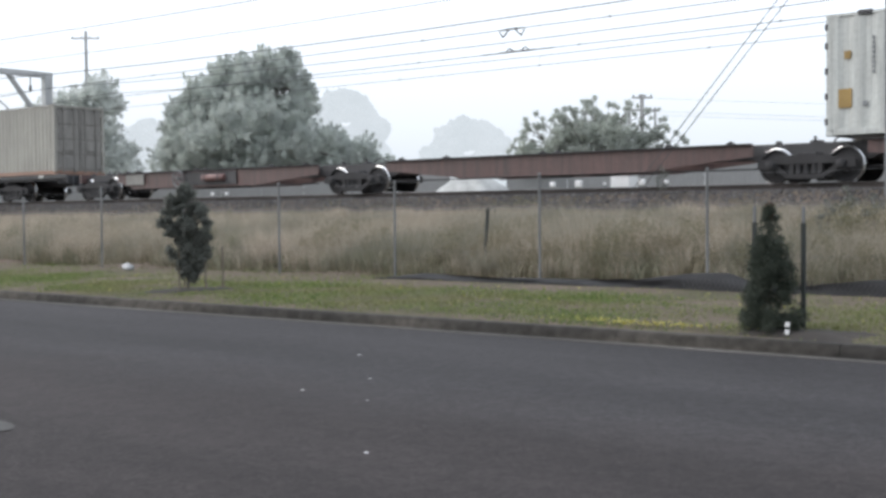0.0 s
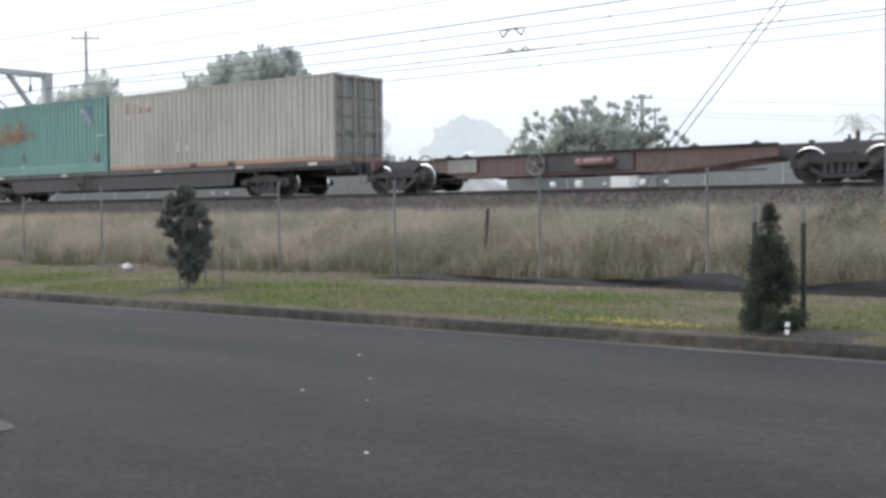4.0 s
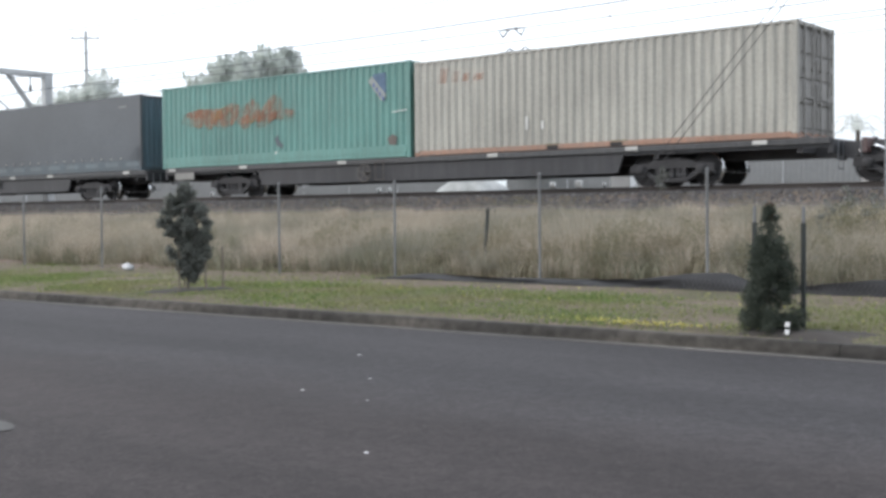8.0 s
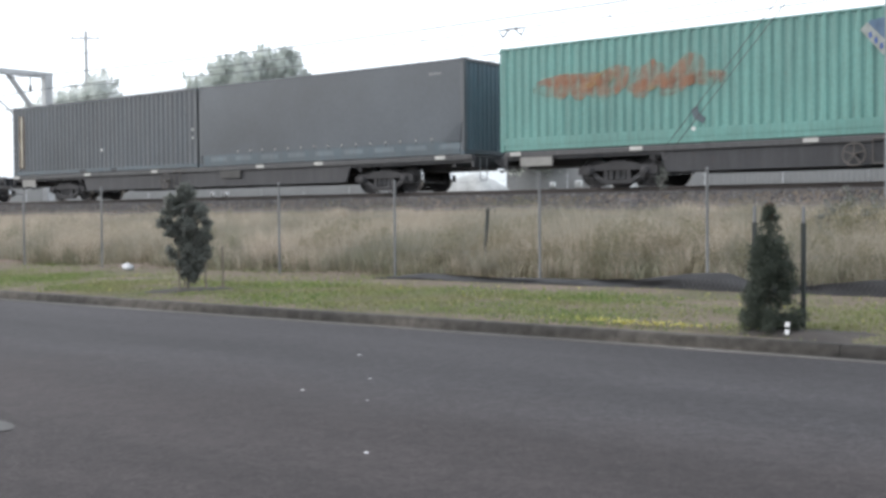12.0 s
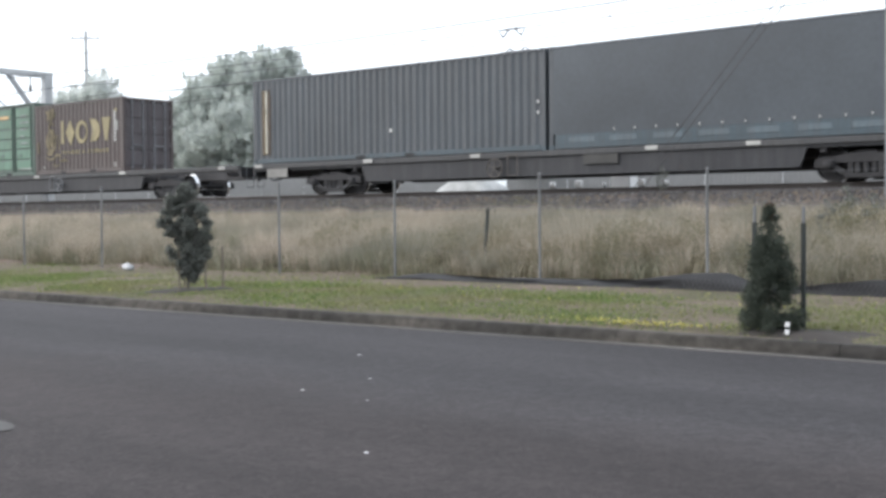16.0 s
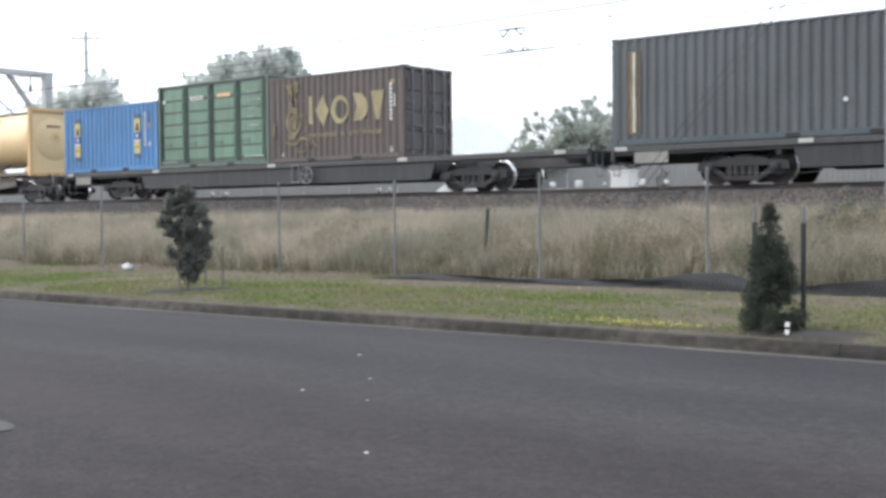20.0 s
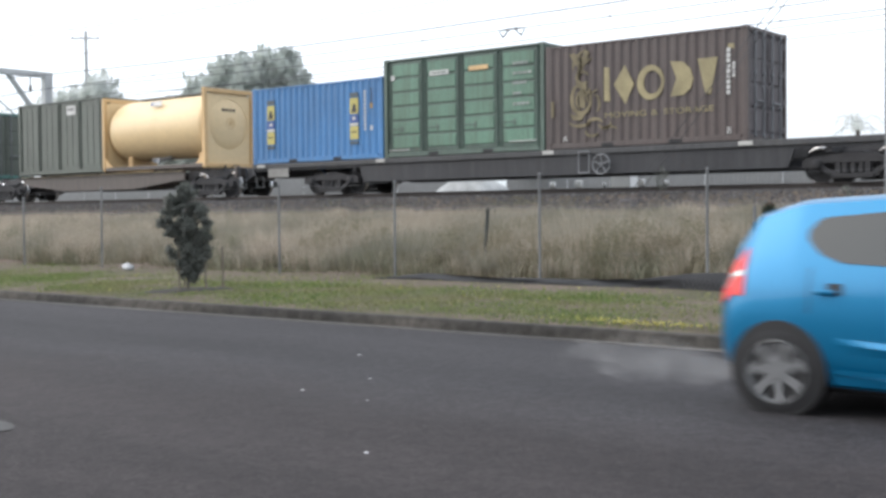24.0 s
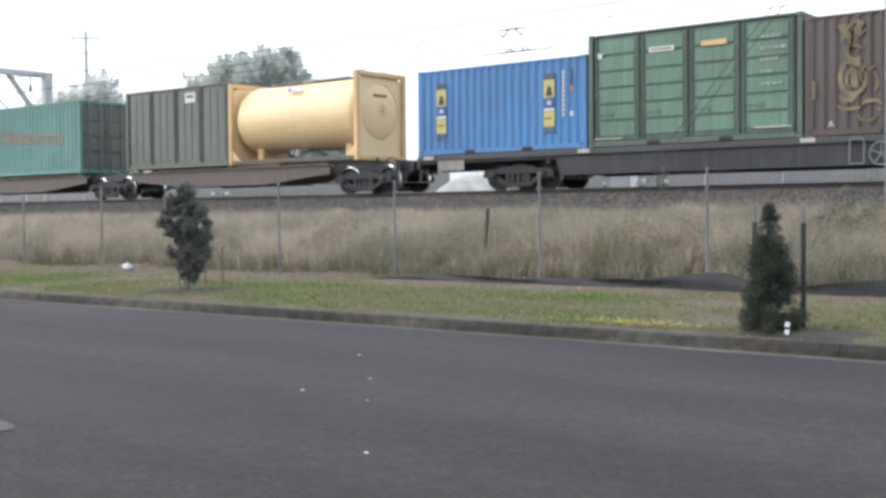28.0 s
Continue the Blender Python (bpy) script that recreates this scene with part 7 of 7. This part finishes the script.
M_PATCH = plain("pale_patch_concrete", (0.085, 0.083, 0.08), 0.9, var=0.35, scale=4)
solid("road_patch", m, M_PATCH, "pale repair patch in the asphalt", "patch", pose(-7.03, 3.93, 0.042), kind="structure")

# yellow leaves dropped on the verge near the kerb
rg = np.random.default_rng(77)
n = 700
lx = np.concatenate([rg.normal(-6.35, 0.5, n // 2), rg.uniform(-20, -3, n - n // 2)])
ly = np.concatenate([rg.normal(11.36, 0.08, n // 2), rg.uniform(11.2, 15.5, n - n // 2)])
ly = np.maximum(ly, 11.2)
lp = np.stack([lx, ly, ground_z(ly) + rg.uniform(0.03, 0.06, n)], 1)
la = rg.normal(size=(n, 3)) * np.array([1, 1, 0.35])
la /= np.linalg.norm(la, axis=1)[:, None]
lb = np.cross(la, np.array([0, 0, 1.0])[None] + rg.normal(0, 0.3, (n, 3)))
lb /= np.linalg.norm(lb, axis=1)[:, None]
sz = rg.uniform(0.012, 0.028, n)[:, None]
M_FALLEN = foliage("fallen_yellow_leaves", (0.36, 0.33, 0.07), (0.52, 0.48, 0.14), transl=0.3)
solid("fallen_leaves", islands_mesh("fallen_leaves", np.stack([lp - la * sz, lp + lb * sz * 0.6, lp + la * sz, lp - lb * sz * 0.6], 1), [(0, 1, 2), (0, 2, 3)], M_FALLEN), M_FALLEN, "small yellow leaves scattered over the verge", "leaves", kind="stuff")


# ---- unseen plain wall added behind the viewer, near side of the road, to darken reflections
M_UNSEENWALL = plain("unseen_wall_grey", (0.16, 0.155, 0.145), 0.9, var=0.25, scale=1.5)
solid("reflection_wall", Mesh().box(-90, 70, -15.3, -15.0, -0.4, 6.0, 0.02), M_UNSEENWALL, "plain unseen wall added to darken reflections", "wall", kind="structure")


# ---- small blue hatchback
M_CARBLUE = base_mat("sky_blue_car_paint", 0.30, 0.4)[0]
M_CARBLUE.node_tree.nodes["Principled BSDF"].inputs["Base Color"].default_value = (0.007, 0.168, 0.345, 1)
M_CARBLUE.node_tree.nodes["Principled BSDF"].inputs["Coat Weight"].default_value = 0.35
M_GLASS = base_mat("tinted_car_glass", 0.10, 0.0, 0.5)[0]
M_GLASS.node_tree.nodes["Principled BSDF"].inputs["Base Color"].default_value = (0.034, 0.038, 0.036, 1)
M_SCREEN = base_mat("windscreen_glass", 0.08, 0.0, 1.0)[0]
M_SCREEN.node_tree.nodes["Principled BSDF"].inputs["Base Color"].default_value = (0.24, 0.26, 0.25, 1)
M_SCREEN.node_tree.nodes["Principled BSDF"].inputs["Coat Weight"].default_value = 1.0
M_TYRE = plain("black_rubber", (0.022, 0.022, 0.023), 0.85, var=0.3, scale=20)
M_ALLOY = plain("silver_alloy", (0.30, 0.305, 0.31), 0.4, 0.6, var=0.1, bumpy=0)
M_TRIMBLACK = plain("black_car_trim", (0.02, 0.02, 0.021), 0.6, var=0.2, bumpy=0)
M_LAMP = base_mat("clear_headlight", 0.12, 0.2, 0.8)[0]
M_LAMP.node_tree.nodes["Principled BSDF"].inputs["Base Color"].default_value = (0.50, 0.52, 0.52, 1)
M_TAIL = base_mat("red_tail_lamp", 0.2)[0]
M_TAIL.node_tree.nodes["Principled BSDF"].inputs["Base Color"].default_value = (0.72, 0.02, 0.02, 1)

# stations along the car: x, underside, waist, top, and half widths at middle, waist and roof edge
CAR = [(-1.64, 0.42, 0.66, 0.74, 0.64, 0.62, 0.52), (-1.61, 0.30, 0.80, 0.92, 0.72, 0.70, 0.58), (-1.53, 0.24, 0.90, 1.14, 0.77, 0.735, 0.58), (-1.39, 0.22, 0.93, 1.33, 0.79, 0.75, 0.565), (-1.1, 0.20, 0.93, 1.415, 0.80, 0.765, 0.575),
       (-0.5, 0.19, 0.92, 1.445, 0.80, 0.77, 0.58), (0.10, 0.19, 0.91, 1.435, 0.80, 0.77, 0.575), (0.36, 0.19, 0.905, 1.385, 0.80, 0.77, 0.57), (0.72, 0.19, 0.90, 1.20, 0.80, 0.765, 0.60), (1.06, 0.19, 0.895, 0.985, 0.80, 0.755, 0.65),
       (1.30, 0.19, 0.86, 0.935, 0.80, 0.75, 0.66), (1.55, 0.20, 0.79, 0.87, 0.79, 0.74, 0.65), (1.71, 0.21, 0.71, 0.795, 0.765, 0.715, 0.63), (1.81, 0.25, 0.60, 0.68, 0.71, 0.66, 0.57), (1.86, 0.32, 0.50, 0.56, 0.63, 0.59, 0.50)]


def car_at(x):
    return [float(np.interp(x, [c[0] for c in CAR], [c[i] for c in CAR])) for i in range(1, 7)]


def car_side(x, v, off=0.0):
    """A point of the near side: v from 0 at the sill over 1 at the waist to 2 at the roof edge."""
    zb, zw, zt, ym, yw, yt = car_at(x)
    if v <= 1:
        z = zb + 0.10 + (zw - zb - 0.10) * v
        y = ym - (ym - yw + 0.022) * max(0.0, (v - 0.15) / 0.85) ** 2 - 0.10 * max(0.0, 0.28 - v)
    else:
        z = zw + (zt - 0.03 - zw) * (v - 1)
        y = yw - 0.022 + (yt - yw + 0.022) * (v - 1) ** 1.08
    return Vector((x, -(y + off), z))


def car_shell():
    m = Mesh()
    xs_ = [c[0] for c in CAR]
    fine = sorted(set(xs_ + [round(float(a), 3) for a in np.linspace(-1.62, 1.85, 42)]))
    rings = []
    for x in fine:
        zb, zw, zt, ym, yw, yt = car_at(x)
        half = [Vector((x, 0, zb)), Vector((x, -(ym - 0.10), zb))] + [car_side(x, v) for v in (0.0, 0.2, 0.4, 0.6, 0.8, 1.0, 1.35, 1.7, 2.0)] + [Vector((x, -(yt - 0.07), zt)), Vector((x, -yt * 0.5, zt + 0.012)), Vector((x, 0, zt + 0.018))]
        ring = half + [Vector((p.x, -p.y, p.z)) for p in half[-2:0:-1]]
        rings.append(ring)
    k = len(rings[0])
    m.add([p for r in rings for p in r], [(i * k + j, i * k + (j + 1) % k, (i + 1) * k + (j + 1) % k, (i + 1) * k + j) for i in range(len(rings) - 1) for j in range(k)])
    m.add(rings[0], [tuple(range(k))]).add(rings[-1], [tuple(range(k))])
    return m


def side_panel(outline, off, mirror=False):
    """A patch on the side, given corners (x, v), laid as a fine fan of strips."""
    m = Mesh()
    x0, x1 = min(p[0] for p in outline), max(p[0] for p in outline)
    n = 14
    up = [p for p in outline if p[2]]
    lo = [p for p in outline if not p[2]]
    vv = []
    for i in range(n + 1):
        x = x0 + (x1 - x0) * i / n
        a = float(np.interp(x, [p[0] for p in lo], [p[1] for p in lo]))
        b = float(np.interp(x, [p[0] for p in up], [p[1] for p in up]))
        for j in range(5):
            q = car_side(x, a + (b - a) * j / 4, off)
            vv.append((q.x, -q.y if mirror else q.y, q.z))
    m.add(vv, [(i * 5 + j, i * 5 + j + 1, (i + 1) * 5 + j + 1, (i + 1) * 5 + j) for i in range(n) for j in range(4)])
    return m


def car_wheel():
    t = Mesh().lathe((0, 0, 0), (0, 1, 0), [(-0.085, 0.196), (-0.092, 0.235), (-0.07, 0.277), (-0.04, 0.285), (0.04, 0.285), (0.07, 0.277), (0.092, 0.235), (0.085, 0.196)], n=32)
    r = Mesh().lathe((0, 0, 0), (0, 1, 0), [(-0.084, 0.216), (-0.090, 0.208), (-0.07, 0.19), (0.06, 0.19)], n=32)
    for k in range(7):
        a = 2 * math.pi * k / 7
        ca, sa = math.cos(a), math.sin(a)
        pts = [(0.02, -0.034), (0.14, -0.026), (0.197, -0.040), (0.197, 0.040), (0.14, 0.026), (0.02, 0.034)]
        o = [(p * ca - q * sa, p * sa + q * ca) for p, q in pts]
        r.plate(o, -0.082, -0.06)
    r.rod((0, -0.088, 0), (0, -0.05, 0), 0.05, n=14)
    dsc = Mesh().rod((0, -0.05, 0), (0, -0.04, 0), 0.18, n=24)
    return t, r, dsc


def build_car():
    c = thing("hatchback_car", pose(-9.4, 8.2, 0.02), "small sky-blue five-door hatchback driving along the road", "car")
    body = part("body", car_shell(), M_CARBLUE, c, "glossy sky-blue painted body", smooth=True)
    for mir in (False, True):
        part("door_window", side_panel([(-0.16, 1.11, 0), (0.88, 1.06, 0), (-0.16, 1.86, 1), (0.20, 1.86, 1), (0.42, 1.72, 1), (0.88, 1.09, 1)], 0.006, mir), M_GLASS, c, "dark tinted window", smooth=True)
        part("rear_window", side_panel([(-1.02, 1.50, 0), (-0.94, 1.30, 0), (-0.78, 1.17, 0), (-0.32, 1.13, 0), (-1.02, 1.62, 1), (-0.95, 1.80, 1), (-0.32, 1.86, 1)], 0.006, mir), M_GLASS, c, "dark tinted window", smooth=True)
        for xs_ in ((-0.27, -0.21),):
            part("door_pillar", side_panel([(xs_[0], 1.12, 0), (xs_[1], 1.12, 0), (xs_[0], 1.86, 1), (xs_[1], 1.86, 1)], 0.004, mir), M_CARBLUE, c)
        for a, b in ((-0.24, 0.03), (0.80, 0.30), (-0.98, 0.60)):
            part("door_gap", side_panel([(a - 0.005, b, 0), (a + 0.005, b, 0), (a - 0.005, 1.10, 1), (a + 0.005, 1.10, 1)], 0.002, mir), M_TRIMBLACK, c)
        sg = 1 if mir else -1
        for x in (0.03, -0.84):
            h = part("door_handle", Mesh().box(x - 0.09, x + 0.05, sg * 0.80 - 0.012, sg * 0.80 + 0.012, 0.80, 0.835, 0.01), M_CARBLUE, c)
            # flat black patch paints the recess's shade at the handle
            part("handle_recess_shade", side_panel([(x - 0.02, 0.80, 0), (x + 0.08, 0.80, 0), (x - 0.02, 0.92, 1), (x + 0.08, 0.92, 1)], 0.003, mir), M_TRIMBLACK, c)
        lamp = side_panel([(1.32, 1.00, 0), (1.48, 0.72, 0), (1.74, 0.66, 0), (1.32, 1.12, 1), (1.46, 1.75, 1), (1.74, 1.45, 1)], 0.008, mir)
        part("headlight", lamp, M_LAMP, c, "clear almond-shaped headlight", smooth=True)
        lm = bmesh.new()
        bmesh.ops.create_icosphere(lm, subdivisions=3, radius=1.0, matrix=Matrix.Translation((1.63, sg * 0.615, 0.785)) @ Matrix.Rotation(radians(-22 * sg), 4, 'Z') @ Matrix.Rotation(radians(24), 4, 'Y') @ Matrix.Diagonal((0.16, 0.08, 0.055, 1)))
        me = bpy.data.meshes.new("headlight_lens")
        lm.to_mesh(me)
        lm.free()
        me.materials.append(M_LAMP)
        me.polygons.foreach_set("use_smooth", [True] * len(me.polygons))
        part("headlight_lens", me, M_LAMP, c, "bulging clear lens on the wing")
        part("tail_lamp", side_panel([(-1.62, 0.80, 0), (-1.44, 0.76, 0), (-1.62, 1.30, 1), (-1.44, 1.60, 1)], 0.012, mir), M_TAIL, c, "red tail lamp", smooth=True)
        part("reversing_lens", side_panel([(-1.60, 0.99, 0), (-1.45, 1.00, 0), (-1.60, 1.09, 1), (-1.45, 1.12, 1)], 0.016, mir), M_LAMP, c, "pale clear lens between the red ones", smooth=True)
        mm = bmesh.new()
        bmesh.ops.create_icosphere(mm, subdivisions=3, radius=1.0, matrix=Matrix.Translation((0.76, sg * 0.89, 0.985)) @ Matrix.Diagonal((0.075, 0.11, 0.075, 1)))
        me = bpy.data.meshes.new("door_mirror")
        mm.to_mesh(me)
        mm.free()
        me.materials.append(M_CARBLUE)
        me.polygons.foreach_set("use_smooth", [True] * len(me.polygons))
        part("door_mirror", me, M_CARBLUE, c)
        part("mirror_foot", Mesh().box(0.70, 0.84, min(sg * 0.76, sg * 0.88), max(sg * 0.76, sg * 0.88), 0.905, 0.95, 0.01), M_TRIMBLACK, c)
        part("fog_lamp_recess", side_panel([(1.60, 0.12, 0), (1.77, 0.12, 0), (1.60, 0.26, 1), (1.77, 0.32, 1)], 0.004, mir), M_TRIMBLACK, c)
        part("pillar_trim", side_panel([(0.50, 1.62, 0), (0.94, 1.02, 0), (0.50, 1.74, 1), (0.94, 1.10, 1)], 0.007, mir), M_TRIMBLACK, c)
        for nm, pa, pb, drop, dep in (("flank_crease", (-0.80, 0.37), (0.78, 0.27), 0.06, 0.013), ("sill_crease", (-0.82, 0.03), (0.82, 0.01), 0.05, 0.012)):
            vv = []
            for i in range(15):
                u = i / 14
                x, v0 = pa[0] + (pb[0] - pa[0]) * u, pa[1] + (pb[1] - pa[1]) * u
                fade = min(1.0, 5 * u, 5 * (1 - u))
                for q in (car_side(x, v0, 0.001), car_side(x, v0 - drop, 0.001 + dep * fade), car_side(x, v0 - drop - 0.09, 0.001)):
                    vv.append((q.x, q.y if sg < 0 else -q.y, q.z))
            part(nm, Mesh().add(vv, [(3 * i + j, 3 * i + j + 1, 3 * i + j + 4, 3 * i + j + 3) for i in range(14) for j in range(2)]), M_CARBLUE, c)
        part("sill_moulding", side_panel([(-0.80, 0.0, 0), (0.78, 0.0, 0), (-0.80, 0.05, 1), (0.78, 0.05, 1)], 0.022, mir), M_CARBLUE, c, smooth=True)
    # windscreen and rear screen lie on the top surface
    for nm, xa, xb, mt in (("windscreen", 0.38, 1.05, M_SCREEN), ("rear_screen", -1.50, -1.30, M_GLASS)):
        vv, n = [], 10
        for i in range(n + 1):
            x = xa + (xb - xa) * i / n
            zb, zw, zt, ym, yw, yt = car_at(x)
            for j in range(9):
                u = 2 * j / 8 - 1
                vv.append((x + 0.006, u * (yt - 0.075), zt + 0.02 - 0.012 * u * u))
        part(nm, Mesh().add(vv, [(i * 9 + j, i * 9 + j + 1, (i + 1) * 9 + j + 1, (i + 1) * 9 + j) for i in range(n) for j in range(8)]), mt, c, smooth=True)
    part("wiper", Mesh().rod((1.03, -0.45, 1.03), (0.98, 0.15, 1.06), 0.012, n=6).rod((1.03, 0.0, 1.03), (0.98, 0.5, 1.06), 0.012, n=6), M_TRIMBLACK, c)
    g = part("grille", Mesh().box(1.78, 1.875, -0.37, 0.37, 0.25, 0.61, 0.04), M_TRIMBLACK, c, "black grille")
    for z in (0.29, 0.34, 0.39, 0.58):
        part("grille_slat", Mesh().box(1.87, 1.885, -0.34, 0.34, z - 0.008, z + 0.008, 0.004), M_ALLOY if z > 0.5 else M_TRIMBLACK, g)
    part("bumper_bar", Mesh().box(1.80, 1.89, -0.40, 0.40, 0.515, 0.545, 0.012), M_CARBLUE, c)
    part("number_plate", Mesh().box(1.885, 1.895, -0.16, 0.16, 0.41, 0.48, 0.004), M_PLASTIC, c, "blank pale number plate")
    part("underbody", Mesh().box(-1.55, 1.55, -0.70, 0.70, 0.16, 0.26, 0.03), M_TRIMBLACK, c)
    t, r, d = car_wheel()
    tm, rm, dm_ = t.mesh("tyre", M_TYRE, smooth=True), r.mesh("rim", M_ALLOY, smooth=True), d.mesh("brake_disc", M_TRIMBLACK)
    wheels = []
    for x in (-1.18, 1.21):
        for s in (-1, 1):
            # black disc on the closed body side paints the shaded wheel well
            part("wheel_well_disc", Mesh().lathe((x, s * 0.60, 0.30), (0, s, 0), [(0.0, 0.325), (0.205, 0.325), (0.207, 0.30), (0.205, 0.05), (0.205, 0.001)], n=32), M_TRIMBLACK, c, smooth=True)
            w = part("wheel", tm, M_TYRE, c, at=pose(x, s * 0.735, 0.285, 0, 0, 0 if s < 0 else 180))
            part("rim", rm, M_ALLOY, w, "silver seven-spoke rim")
            part("brake_disc", dm_, M_TRIMBLACK, w)
            wheels.append((w, x, s))
    bonnet = Mesh()
    vv = []
    for j in range(21):
        u = 2 * j / 20 - 1
        x = 1.68 - 0.12 * u * u
        zt, yt = car_at(x)[2], car_at(x)[5]
        vv += [(x, u * (yt - 0.02), zt + 0.020 - 0.012 * u * u), (x + 0.012, u * (yt - 0.02), zt + 0.014 - 0.012 * u * u)]
    bonnet.add(vv, [(2 * j, 2 * j + 1, 2 * j + 3, 2 * j + 2) for j in range(20)])
    part("bonnet_gap", bonnet, M_TRIMBLACK, c)
    # a thin trail of exhaust vapour: ragged see-through wisps
    mv, nt, b = base_mat("thin_white_vapour", 1.0, 0, 0.0)
    b.inputs["Base Color"].default_value = (0.95, 0.95, 0.95, 1)
    nz = noise_node(nt, 2.5, 2)
    r1 = ramp_node(nt, [(0.38, (0, 0, 0)), (0.8, (0.10,) * 3)])
    nt.links.new(nz.outputs[0], r1.inputs[0])
    nt.links.new(r1.outputs[0], b.inputs["Alpha"])
    m = Mesh()
    for k in range(3):
        vv = []
        for i in range(13):
            u = i / 12
            w = 0.05 + 0.11 * math.sin(math.pi * u) + 0.05 * u
            for s in (-1, 1):
                vv.append((-1.62 - 1.5 * u, -0.45 + 0.12 * k + 0.04 * math.sin(5 * u + k), 0.20 + 0.05 * u + s * w * (0.7 + 0.3 * math.sin(9 * u + 2 * k))))
        m.add(vv, [(2 * i, 2 * i + 1, 2 * i + 3, 2 * i + 2) for i in range(12)])
    tagged(part("exhaust_vapour", m, mv, c, "faint white exhaust vapour"), kind="stuff")
    return c, wheels


car, car_wheels = build_car()
CAR_RUN = [(0.0, -330.0), (10.0, -195.0), (20.0, -58.0), (22.0, -30.5), (23.0, -16.6), (23.3, -12.3), (23.5, -9.42), (23.6, -7.39), (23.7, -6.43), (23.8, -4.47), (23.9, -3.04), (24.0, -1.98), (24.1, -0.6), (24.5, 5.0), (26.0, 26.0), (28.0, 54.0)]


# ---- how the train and the car move
TRAVEL = [(0.0, 0.0), (0.5, 1.986), (1.0, 3.961), (1.5, 5.958), (2.0, 7.978), (2.5, 9.996), (3.0, 12.016), (3.5, 14.026), (4.5, 17.98), (5.5, 21.932), (6.0, 23.903), (6.5, 25.868),
          (7.0, 27.823), (7.5, 29.749), (8.0, 31.669), (8.5, 33.645), (9.0, 35.638), (9.5, 37.600), (10.0, 39.553), (10.5, 41.514), (11.0, 43.437), (11.5, 45.348), (12.0, 47.294), (12.5, 49.253),
          (13.5, 53.04), (14.5, 56.816), (15.0, 58.715), (15.5, 60.602), (16.0, 62.509), (16.5, 64.377), (17.0, 66.275), (17.5, 68.156), (18.0, 70.040), (18.5, 71.803), (19.0, 73.563),
          (19.5, 75.223), (20.0, 76.866), (20.5, 78.475), (21.0, 80.019), (21.5, 81.520), (22.5, 84.36), (23.5, 87.022), (24.0, 88.223), (24.5, 89.409), (25.0, 90.522), (25.5, 91.560),
          (26.0, 92.537), (26.5, 93.433), (27.0, 94.260), (27.5, 95.042), (28.0, 95.740)]


def motions():
    for ob in moving:
        x, y, z = ob.location
        walk(ob, [(t, pose(x + s, y, z)) for t, s in TRAVEL])
    ts = [i * 0.14 for i in range(200)] + [28.0]
    turn = [math.degrees(float(np.interp(t, [a for a, b in TRAVEL], [b for a, b in TRAVEL])) / 0.43) for t in ts]
    for w, sx in wheelsets:
        walk(w, [(t, pose(sx, 0, 0.425, 0, a, 0)) for t, a in zip(ts, turn)])

    walk(car, [(t, pose(x, 8.2 + 0.02 * (t - 23.5) if 23 < t < 25 else 8.2, 0.018)) for t, x in CAR_RUN])
    # the car's wheels roll while it is near; a tenth of a turn or so from row to row
    ws = [0.0] + [22.6 + i / 30 for i in range(61)] + [28.0]
    for w, x, s in car_wheels:
        rows = []
        for i, t in enumerate(ws):
            a = 84.0 * min(max(i - 1, 0), 60)
            rows.append((t, pose(x, s * 0.735, 0.285, 0, a if s < 0 else -a, 0 if s < 0 else 180)))
        walk(w, rows)


motions()
